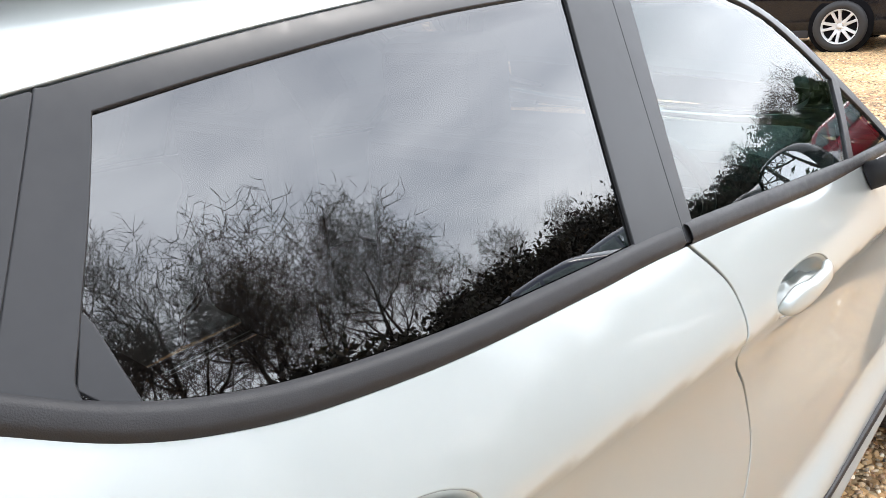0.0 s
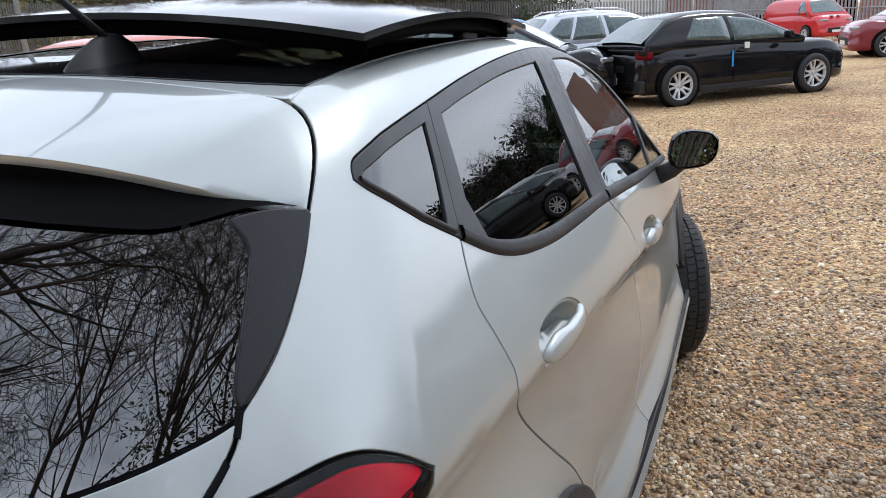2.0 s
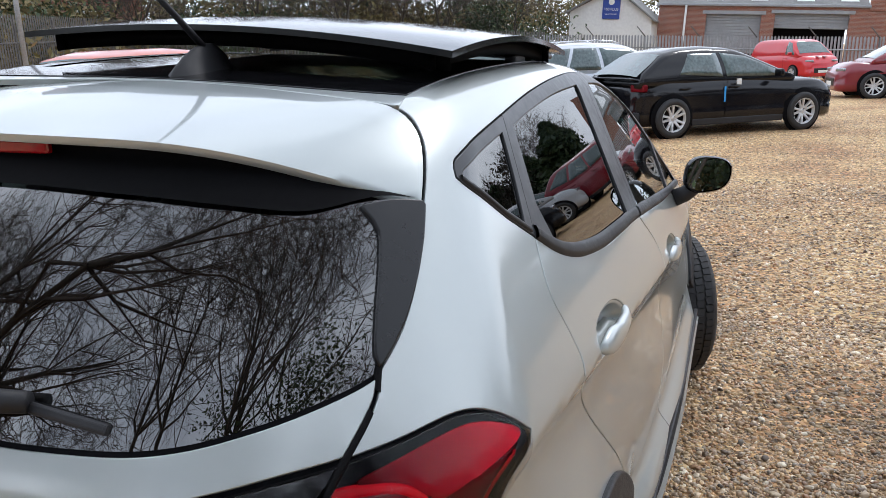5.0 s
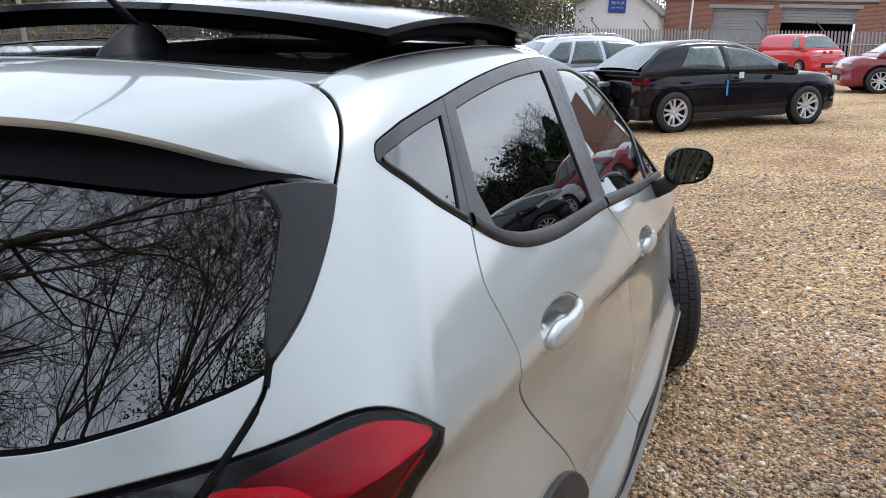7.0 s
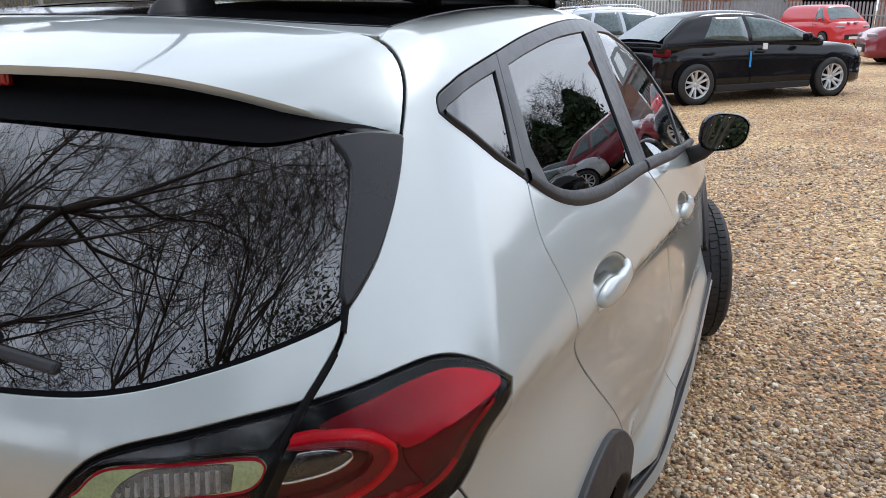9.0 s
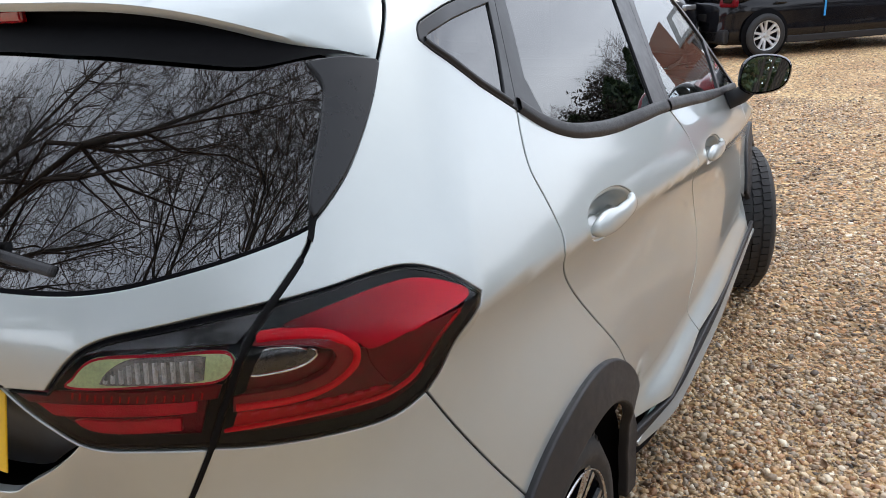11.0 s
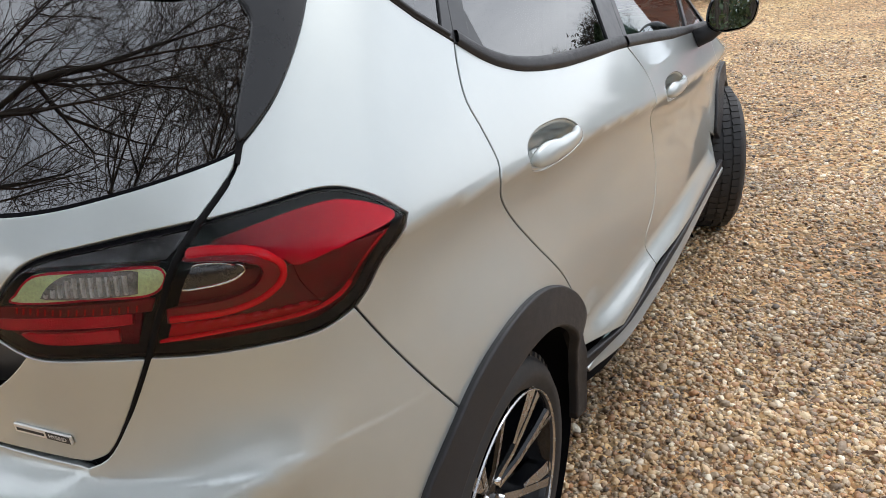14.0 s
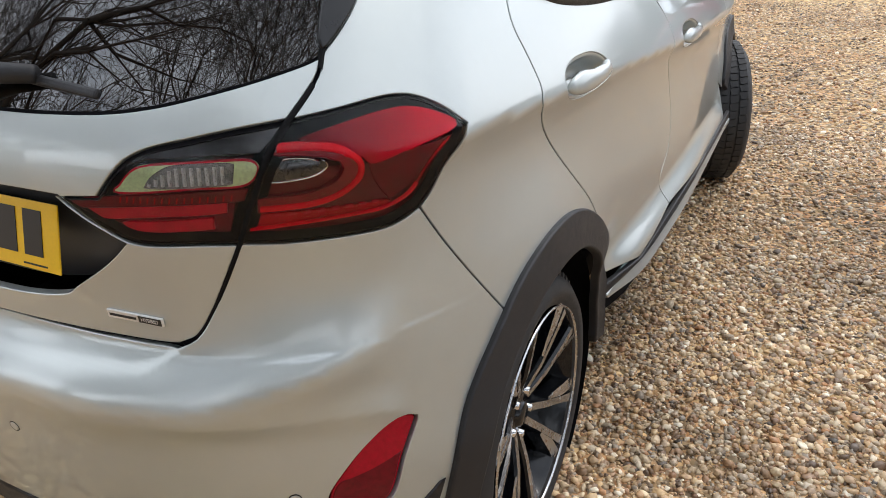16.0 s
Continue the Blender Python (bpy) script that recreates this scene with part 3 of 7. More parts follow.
PAN_RING = ring(PAN, mirrored(PAN)[::-1], [(2 * MID + 0.835, 0.994), (MID, 0.996), (-0.835, 0.994)])

# handle cups
def cup(s0, w0):
    a = np.linspace(0, 2 * np.pi, 44, endpoint=False)
    c, n = np.cos(a), np.sin(a)
    r = 1 / (np.abs(c) ** 2.4 + np.abs(n) ** 2.4) ** (1 / 2.4)
    return np.stack([s0 + 0.137 * r * c, w0 + 0.036 * r * n - 0.055 * (0.137 * r * c)], 1)


CUPS = {"rear_door": cup(0.297, 0.980), "front_door": cup(1.30, 0.889)}
REFLECTOR = ring(flow([(-0.392, 0.596), (-0.412, 0.605), (-0.434, 0.600), (-0.478, 0.566), (-0.513, 0.523), (-0.529, 0.492), (-0.528, 0.462), (-0.50, 0.445), (-0.446, 0.452), (-0.418, 0.530), (-0.392, 0.590)], 0.008))

Q_GLASS = ring(flow([(-0.115, 1.303), (-0.10, 1.309), (-0.008, 1.320), (0.082, 1.329), (0.160, 1.335)]), flow([(0.160, 1.335), (0.118, 1.273), (0.066, 1.207)]), flow([(0.066, 1.207), (0.006, 1.237), (-0.087, 1.279), (-0.115, 1.303)]))
R_GLASS = ring(flow([(0.237, 1.339), (0.394, 1.352), (0.643, 1.366), (0.925, 1.371)]), flow([(0.925, 1.371), (0.893, 1.269), (0.84, 1.075)]), flow([(0.84, 1.075), (0.575, 1.088), (0.353, 1.112), (0.219, 1.140), (0.166, 1.158)]), flow([(0.166, 1.158), (0.145, 1.178), (0.164, 1.215), (0.202, 1.278), (0.237, 1.339)]))
F_GLASS = ring(flow([(1.10, 1.370), (1.36, 1.362), (1.58, 1.312), (1.74, 1.225), (1.87, 1.140)]), flow([(1.87, 1.140), (1.82, 1.06), (1.76, 0.998)]), flow([(1.76, 0.998), (1.40, 1.027), (1.005, 1.063)]), flow([(1.005, 1.063), (1.045, 1.20), (1.10, 1.370)]))
T_GLASS = ring([(1.905, 1.118), (1.86, 1.06), (1.80, 0.995), (2.13, 0.968), (2.02, 1.045)])
Q_FRAME = ring(cut(DLO_TOP, TIP, C_HIGH), C_GAP, cut(DLO_BOT, C_LOW, TIP))
R_FRAME = ring(cut(DLO_TOP, C_HIGH, B_HIGH), B_GAP, cut(DLO_BOT, B_LOW, C_LOW), C_GAP[::-1])
F_FRAME = ring(cut(DLO_TOP, B_HIGH, (2.19, 0.972)), cut(DLO_BOT, (2.19, 0.945), B_LOW), B_GAP[::-1])

SILL_RING = ring([(0.395, SILL_TOP + 0.004), (0.62, SILL_TOP), (1.4, SILL_TOP + 0.006), (2.08, SILL_TOP + 0.012), (2.08, SILL_MID), (0.42, SILL_MID - 0.01)])
for flip in (False, True):
    quarter = part("quarter_panel", panel(QUARTER, step=0.013, flip=flip, gap=0.0034), PAINT, car, "silver rear quarter and roof rail")
    part("window_frame", panel(Q_FRAME, [Q_GLASS], gap=0.0015, lift=0.001, flip=flip), BLACK_SATIN, quarter, "satin black quarter window frame")
    part("window_pane", upright(panel(Q_GLASS, gap=0.0012, lift=-0.003, flip=flip)), GLASS_DARK, quarter, "dark privacy glass")
    for name, skin, frame_ring, panes in (("rear_door", REAR_DOOR, R_FRAME, [R_GLASS]), ("front_door", FRONT_DOOR, F_FRAME, [F_GLASS, T_GLASS])):
        door = part(name, panel(skin, [CUPS[name]], step=0.012, flip=flip, gap=0.0042), PAINT, car, "silver door")
        part("window_frame", panel(frame_ring, panes, gap=0.0015, lift=0.001, flip=flip), BLACK_SATIN, door, "satin black window frame")
        for k, pane in enumerate(panes):
            part("window_pane", upright(panel(pane, gap=0.0012, lift=-0.004, flip=flip), 0.12 if name == "rear_door" else 0.05), GLASS_DARK if name == "rear_door" else GLASS_FRONT, door, "dark privacy glass" if name == "rear_door" else "green tinted glass")
        if name == "rear_door":
            part("glass_divider", panel(ring([(0.1475, 1.182), (0.170, 1.224), (0.173, 1.215), (0.183, 1.153), (0.170, 1.157)]), gap=0.0, lift=-0.001, lip=0.006, flip=flip), BLACK_SATIN, door, "black corner piece of the window")
        # cup
        c = CUPS[name]
        mid, rows = c.mean(0), []
        for k, (f, deep) in enumerate(((1.10, 0.0035), (1.0, 0.0045), (0.95, 0.010), (0.88, 0.030), (0.74, 0.046), (0.4, 0.050), (0.05, 0.051))):
            q = mid + (c - mid) * f
            p = on_body(q[:, 0], q[:, 1])
            rows.append(p - facing(p) * deep)
        v, n = np.vstack(rows) * ((-1, 1, 1) if flip else (1, 1, 1)), len(c)
        fs = [(a * n + i, a * n + (i + 1) % n, (a + 1) * n + (i + 1) % n, (a + 1) * n + i) for a in range(len(rows) - 1) for i in range(n)] + [tuple(range((len(rows) - 1) * n, len(rows) * n))]
        part("handle_cup", mesh_of(v, fs if not flip else [f[::-1] for f in fs]), PAINT, door)
        # handle bar
        rows, n = [], 20
        for u in np.linspace(0, 1, 49):
            e = max(1 - abs(2 * u - 1) ** 2.6, 0) ** (1 / 2.6)
            s0 = mid[0] + 0.129 * (2 * u - 1)
            step_ = lambda t: min(max(t, 0), 1) ** 2 * (3 - 2 * min(max(t, 0), 1))
            grip = step_((u - 0.18) / 0.34) * (1 - step_((u - 0.76) / 0.18))
            low, high = -0.005 + 0.008 * u - (0.025 - 0.006 * u) * e, -0.004 + 0.008 * u + (0.027 - 0.008 * u) * e - 0.010 * grip
            w0 = mid[1] + (low + high) / 2 - 0.055 * (s0 - mid[0])
            wide, rise, thick = (high - low) / 2, 0.017 * e - 0.006, 0.003 + 0.009 * e
            p0 = on_body(np.array([s0]), np.array([w0]))[0]
            n0 = facing(p0[None])[0]
            up = np.array([-n0[2], 0, n0[0]]) / np.hypot(n0[0], n0[2])
            for a in np.linspace(0, 2 * np.pi, n, endpoint=False):
                ca, sa = np.cos(a), np.sin(a)
                rows.append(p0 + up * wide * np.sign(ca) * abs(ca) ** 0.8 + n0 * (rise + thick * np.sign(sa) * abs(sa) ** 0.9))
        v = np.array(rows) * ((-1, 1, 1) if flip else (1, 1, 1))
        fs = [(a * n + i, a * n + (i + 1) % n, (a + 1) * n + (i + 1) % n, (a + 1) * n + i) for a in range(48) for i in range(n)] + [tuple(range(n))[::-1], tuple(range(48 * n, 49 * n))]
        me = mesh_of(v, fs)
        b = bmesh.new()
        b.from_mesh(me)
        bmesh.ops.recalc_face_normals(b, faces=b.faces)
        handle = part("door_handle", smooth(b), PAINT, door, "silver pull handle")
    # waist seals
    part("waist_seal", ribbon(cut(DLO_BOT, (0.95, 1.051), (0.098, 1.178)) + (0, 0.010), 0.026, 0.003, 0.0048, flip), BLACK_TRIM, car, "rounded black waist seal")
    part("waist_seal", ribbon(cut(DLO_BOT, (2.15, 0.95), (0.985, 1.049)) + (0, 0.010), 0.026, 0.003, 0.0048, flip), BLACK_TRIM, car, "rounded black waist seal")
    part("waist_seal", ribbon(cut(DLO_BOT, (0.078, 1.188), (-0.125, 1.293)) + (0.003, 0.005), 0.010, 0.002, 0.0035, flip), BLACK_TRIM, car)
    part("front_wing", panel(WING, flip=flip), PAINT, car, "silver front wing")
    # wheel arch cladding and sill
    outer, inner = arc_at(HUB_Y, HUB_Z, 0.446, -5, 172, 64, 0.036), arc_at(HUB_Y, HUB_Z, 0.376, -5, 172, 64, 0.014)
    part("arch_cladding", panel(ring(outer, inner[::-1]), gap=0, lift=0.012, lip=0.022, edge=0.006, flip=flip), BLACK_TRIM, car, "grained black wheel arch cladding")
    outer, inner = arc_at(FRONT_Y, HUB_Z, 0.440, 10, 148, 50), arc_at(FRONT_Y, HUB_Z, 0.362, 10, 148, 50)
    part("arch_cladding", panel(ring(outer, inner[::-1]), gap=0, lift=0.012, lip=0.022, edge=0.006, flip=flip), BLACK_TRIM, car, "grained black wheel arch cladding")
    part("sill_cladding", panel(SILL_RING, lift=0.006, flip=flip, edge=0.005), BLACK_TRIM, car, "grained black sill cladding")
    # near-black strip set in below the sill, coloured as the shade there
    part("under_sill_shade", panel(ring([(0.41, SILL_LOW), (2.07, SILL_LOW), (2.07, 0.29), (0.41, 0.29)]), lift=-0.035, flip=flip), DARK, car)
    part("sill_blade", panel(ring([(0.43, SILL_MID - 0.01), (2.07, SILL_MID), (2.07, SILL_LOW), (0.44, SILL_LOW)]), lift=0.012, flip=flip, edge=0.005), PAINT, car, "silver sill blade")

part("tailgate", panel(TAILGATE, [PAN_RING], step=0.016, gap=0.0045), PAINT, car, "silver tailgate skin")


def softened(me, rounds=10):
    """Soften the folds of a pressed skin, leaving its edges where they are."""
    bm = bmesh.new()
    bm.from_mesh(me)
    held = {v for e in bm.edges if len(e.link_faces) != 2 for v in e.verts}
    for _ in range(4):
        held |= {e.other_vert(v) for v in list(held) for e in v.link_edges}
    free = [v for v in bm.verts if v not in held]
    for _ in range(rounds):
        bmesh.ops.smooth_vert(bm, verts=free, factor=0.5, use_axis_x=True, use_axis_y=True, use_axis_z=True)
    bm.to_mesh(me)
    bm.free()


softened(part("rear_bumper", panel(BUMPER, [REFLECTOR, inset(mirrored(REFLECTOR), 0)], step=0.0075, gap=0.003, folds=swell), PAINT, car, "silver rear bumper").data)
RED_PRISM = material("red reflector", (0.36, 0.001, 0.014), 0.5, coat=0.35, vary=0.25, scale=120, spec=0.1)
RED_DEEP = material("deep red reflector", (0.14, 0.001, 0.008), 0.5, coat=0.35, vary=0.4, scale=90, spec=0.1)
for c in (REFLECTOR, np.array(mirrored(REFLECTOR))):
    prism = part("reflector", panel(c, gap=0.004, lift=-0.006, folds=swell), RED_PRISM, car, "red bumper reflector")
    mid_s = np.abs(np.array(c)[:, 0] - MID)
    part("lower_facet", panel(inset(np.array(c)[np.array(c)[:, 1] < 0.530 + 0.25 * (mid_s - 0.66)], 0.007), gap=0, lift=-0.0045, lip=0.003, folds=swell), RED_DEEP, prism, "darker lower half of the reflector")
DIFF = ring(flow([(-0.36, 0.46), (-0.40, 0.42), (-0.47, 0.365), (-0.60, 0.345), (-0.8, 0.34)]), [(MID, 0.34)], flow(mirrored([(-0.36, 0.46), (-0.40, 0.42), (-0.47, 0.365), (-0.60, 0.345), (-0.8, 0.34)]))[::-1], [(2 * MID + 0.40, 0.24), (MID, 0.22), (-0.40, 0.24)])
part("bumper_skirt", panel(DIFF, lift=0.004, edge=0.005), BLACK_TRIM, car, "grained black bumper skirt")
G_TOP = [(-0.262, 1.284), (-0.33, 1.297), (-0.394, 1.299), (-0.488, 1.293), (-0.55, 1.298), (-0.66, 1.313), (-0.825, 1.332), (-0.995, 1.339), (MID, 1.341)]
GLASS_TOP = flow(G_TOP + mirrored(G_TOP[:-1])[::-1])
SC_GLASS = ring(GLASS_LOW, mirrored(GLASS_LOW)[::-1], mirrored(cut(TAIL_TOP, (-0.448, 1.123), (-0.27, 1.277))), GLASS_TOP[::-1], cut(TAIL_TOP, (-0.27, 1.277), (-0.448, 1.123)))
pane_mesh = panel(SC_GLASS, gap=0.003, lift=-0.003)
# the pane bows less than the body round it
bowed = [Vector((0.95 * v.co.x, -1.0, 0.56 + 0.9 * (v.co.z - 1.1))).normalized() for v in pane_mesh.vertices]
pane_mesh.normals_split_custom_set_from_vertices(bowed)
window = part("rear_window", pane_mesh, GLASS_TAIL, car, "dark tailgate window")
BLADE = ring(cut(TAIL_TOP, (-0.262, 1.282), (-0.448, 1.123)), flow([(-0.448, 1.123), (-0.447, 1.140), (-0.426, 1.180), (-0.396, 1.228), (-0.380, 1.262), (-0.396, 1.291)]), flow([(-0.396, 1.291), (-0.33, 1.292), (-0.268, 1.284)]))
for b in (BLADE, np.array(mirrored(BLADE))):
    part("window_blade", panel(b, gap=0.002, step=0.010, lift=0.006, edge=0.004, dome=0.010), BLADE_BLACK, car, "black air blade beside the window")
# gaps: near-black strips laid beneath stand for the shade between panels
for flip in (False, True):
    for c in (TAIL_TOP, TAIL_MID, TAIL_LAMP, TAIL_LOW, TAIL_FOOT, LAMP_TOP, LAMP_SIDE, LAMP_FOOT, BUMP_GAP, DOOR_GAP, FRONT_GAP, C_GAP, B_GAP, WING_GAP, DLO_TOP, DLO_BOT, GLASS_LOW, ROOF_EDGE, IN_TOP, IN_FOOT, IN_TIP):
        part("gap_shade_strip", ribbon(c, 0.03, -0.0055, 0, flip, rows=2), DARK, car)

    # flush black strips stand for the shade in the tailgate gap and glass corner
    part("corner_shade_strip", ribbon(flow([(-0.436, 1.140), (-0.447, 1.124), (-0.457, 1.106)], 0.004), 0.010, 0.001, 0.0015, flip, rows=4), STRIP_BLACK, car)
    for c in (np.vstack([TAIL_MID[3:], TAIL_LAMP[1:], TAIL_LOW[1:-3]]),):
        part("tailgate_shade_strip", ribbon(c, 0.0088, 0.0006, 0.0012, flip, rows=4), STRIP_BLACK, car, "flush black strip standing for the shade in the tailgate gap")
# spoiler on the tailgate's head: a smooth skin between its trailing edge and the gap round it
EDGE = [(0.0, -0.291, 1.425), (0.17, -0.286, 1.420), (0.315, -0.267, 1.409), (0.43, -0.230, 1.383), (0.50, -0.198, 1.359), (0.565, -0.157, 1.332), (0.594, -0.135, 1.318)]
FRONT = [(0.0, 0.058), (0.13, 0.050), (0.355, 0.010), (0.505, -0.022)]


def along(points, n):
    """Even steps along a smooth line in space."""
    q = np.array(points, float)
    d = np.concatenate([[0], np.cumsum(np.linalg.norm(np.diff(q, axis=0), axis=1))])
    line = [spline(list(zip(d, q[:, i]))) for i in range(3)]
    u = np.linspace(0, d[-1], 200)
    return np.stack([f(u) for f in line], 1)[np.linspace(0, 199, n).astype(int)]


fx = np.linspace(0, 0.505, 60)
front = on_roof(fx, spline(FRONT)(fx))
sweep = on_body(*np.array(cut(TAIL_TOP, (-0.122, 1.410), (-0.262, 1.282))).T) + (-0.0035, -0.002, 0)
head = np.vstack([front, sweep[1:]])
run = np.concatenate([[0], np.cumsum(np.linalg.norm(np.diff(head, axis=0), axis=1))])
head = np.stack([np.interp(np.linspace(0, run[-1], 41), run, head[:, i]) for i in range(3)], 1)
for _ in range(2):
    head[1:-1] = (head[:-2] + 2 * head[1:-1] + head[2:]) / 4
trail = along(EDGE, 41)
rows = []
for v in (0, 0.05, 0.1, 0.15, 0.19, 0.21, 0.25, 0.32, 0.4, 0.5, 0.6, 0.7, 0.8, 0.9, 1.0):
    long = np.linalg.norm(head - trail, axis=1, keepdims=True)
    q = head * (1 - v) + trail * v
    q[:, 2:] += 0.008 * long * 4 * v * (1 - v) + 0.008 * long * min(v / 0.2, (1 - v) / 0.8)
    q[:, 0:1] += 0.05 * long * 4 * v * (1 - v) * np.linspace(0, 1, 41)[:, None] ** 2
    rows.append(q)
rows.append(trail + (0, 0.0005, -0.005))
rows.append(trail + (0, 0.004, -0.012))
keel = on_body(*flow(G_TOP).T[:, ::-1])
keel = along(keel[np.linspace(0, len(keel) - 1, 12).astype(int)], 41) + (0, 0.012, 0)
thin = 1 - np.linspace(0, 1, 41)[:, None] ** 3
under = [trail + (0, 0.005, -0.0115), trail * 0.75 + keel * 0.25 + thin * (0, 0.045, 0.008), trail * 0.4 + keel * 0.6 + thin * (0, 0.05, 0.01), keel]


def both(rs, full):
    """A grid of rows over the car's right half, and its mirror with the roof's fall undone."""
    out = []
    for q in rs:
        m = q[:0:-1] * (-1, 1, 1)
        if full:
            m[:, 2] += 0.075 * -m[:, 0] * np.linspace(0, 1, len(m)) ** 0.5
        out.append(np.vstack([m, q]))
    n = len(out[0])
    me = mesh_of(np.vstack(out), [(a * n + i, (a + 1) * n + i, (a + 1) * n + i + 1, a * n + i + 1) for a in range(len(out) - 1) for i in range(n - 1)])
    return me


part("spoiler", both(rows, True), PAINT, car, "silver roof spoiler").data.set_sharp_from_angle(angle=radians(50))
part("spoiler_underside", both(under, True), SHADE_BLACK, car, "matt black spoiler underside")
part("brake_light", box((0.20, 0.012, 0.020), (-0.02, -0.272, 1.404), 0.004), material("red lens", (0.35, 0.004, 0.008), 0.1, coat=1.0, vary=0.2, scale=80), car, "dark red high brake light")

# roof
OPEN = ring(flow([(-0.565, 0.045), (-0.355, 0.050), (-0.13, 0.070), (0, 0.074), (0.13, 0.070), (0.355, 0.050), (0.50, 0.045)]), flow([(0.50, 0.045), (0.492, 0.4), (0.49, 0.9), (0.50, 1.30)]), flow([(0.50, 1.30), (0, 1.38), (-0.555, 1.30)]), flow([(-0.555, 1.30), (-0.56, 0.9), (-0.562, 0.4), (-0.565, 0.045)]))
SUN = ring(flow([(-0.41, 0.17), (0, 0.21), (0.41, 0.17)]), flow([(0.41, 0.17), (0.41, 1.20)]), flow([(0.41, 1.20), (-0.41, 1.20)]), flow([(-0.41, 1.20), (-0.41, 0.17)]))
STRIP = ring(flow([(-0.515, -0.021), (-0.355, 0.014), (-0.13, 0.054), (0, 0.062), (0.13, 0.054), (0.355, 0.014), (0.515, -0.021)]), flow([(0.50, 0.045), (0.355, 0.050), (0.13, 0.070), (0, 0.074), (-0.13, 0.070), (-0.355, 0.050), (-0.50, 0.045)]))
part("roof_strip", panel(STRIP, roof=True, gap=0.0015, lip=0.012), PAINT, car, "silver roof edge before the spoiler")
part("roof_frame", panel(OPEN, [SUN], roof=True, step=0.04, gap=0.0015, lift=0.002), ROOF_BLACK, car, "gloss black glass roof surround")
part("roof_pane", panel(inset(SUN, 0.002), roof=True, step=0.05, lift=0.0, gap=0), GLASS_ROOF, car, "dark glass inner roof")
LID = ring(flow([(-0.465, 0.185), (-0.30, 0.20), (0, 0.21), (0.30, 0.20), (0.53, 0.182)], 0.03), flow([(0.53, 0.182), (0.535, 0.65), (0.53, 1.12)], 0.03), flow([(0.53, 1.12), (0, 1.17), (-0.465, 1.12)], 0.03), flow([(-0.465, 1.12), (-0.47, 0.65), (-0.465, 0.185)], 0.03))


def lid_at(x, y):
    return 1.582 - 0.060 * x - 0.105 * x * x - 0.009 * (y - 0.2) + 0.034 * (1 - ((y - 0.65) / 0.47) ** 2)


def slab(outline, low, high):
    """A thin crowned plate over the roof, between two heights over the lid's own curve."""
    n = 22
    c = np.array(outline)
    mid = c.mean(0)
    rows = []
    for lift, fs in ((high, np.linspace(0, 1, n)), (low, np.linspace(1, 0, n))):
        for f in fs:
            q = mid + (c - mid) * f
            rows.append(np.stack([q[:, 0], q[:, 1], lid_at(q[:, 0], q[:, 1]) + lift], 1))
    v, m = np.vstack(rows), len(c)
    fs = [(a * m + i, a * m + (i + 1) % m, (a + 1) * m + (i + 1) % m, (a + 1) * m + i) for a in range(2 * n - 1) for i in range(m)]
    b = bmesh.new()
    b.from_mesh(mesh_of(v, fs))
    bmesh.ops.remove_doubles(b, verts=b.verts, dist=1e-5)
    bmesh.ops.recalc_face_normals(b, faces=b.faces)
    return b


b = smooth(slab(LID, -0.012, 0.0))
lid = part("sunroof_lid", b, material("lid glass", (0.03, 0.032, 0.034), 0.08, coat=0.0, rough_vary=0.03, vary=0.1, spec=0.42), car, "raised glossy sunroof glass lid")
lid.data.set_sharp_from_angle(angle=radians(35))
part("lid_frame", slab(inset(LID, 0.055), -0.048, -0.0125), SHADE_BLACK, lid, "black frame under the lid")
for x in (-0.46, 0.46):
    for y in (0.84, 1.0):
        part("lift_arm", box((0.03, 0.10, 0.06), (x, y, 1.488), 0.008, Matrix.Rotation(0.2, 3, "X").to_4x4()), BLACK_TRIM, lid)
    part("wind_deflector", tube([(x, 1.14, 1.50), (x, 1.24, 1.498), (0, 1.30, 1.525)], 0.010, 6), BLACK_TRIM, car)
# windscreen, bonnet and nose
PILL = [(0.50, 1.32), (0.60, 1.72), (0.69, 2.20)]
part("windscreen", panel(ring(flow([(x, y) for x, y in PILL]), [(0.35, 2.31), (0, 2.34), (-0.35, 2.31)], flow([(-x, y) for x, y in PILL[::-1]]), [(0, 1.40)]), roof=True, step=0.06, gap=0.004, lift=-0.004), GLASS_FRONT, car, "windscreen")
part("bonnet", panel(ring(flow([(-0.74, 2.22), (-0.35, 2.33), (0, 2.36), (0.35, 2.33), (0.74, 2.22)]), flow([(0.74, 2.22), (0.73, 2.7), (0.60, 3.02)]), flow([(0.60, 3.02), (0, 3.10), (-0.60, 3.02)]), flow([(-0.60, 3.02), (-0.73, 2.7), (-0.74, 2.22)])), roof=True, step=0.06), PAINT, car, "silver bonnet")
part("front_bumper", box((1.25, 0.20, 0.50), (0, 3.02, 0.52), 0.09, segments=4), PAINT, car, "silver front bumper")
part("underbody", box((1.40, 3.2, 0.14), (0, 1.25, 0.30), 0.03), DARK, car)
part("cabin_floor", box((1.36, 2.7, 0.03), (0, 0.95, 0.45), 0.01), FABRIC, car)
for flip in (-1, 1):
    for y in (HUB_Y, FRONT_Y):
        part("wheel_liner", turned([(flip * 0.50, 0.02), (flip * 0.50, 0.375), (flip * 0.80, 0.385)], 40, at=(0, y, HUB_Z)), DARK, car)

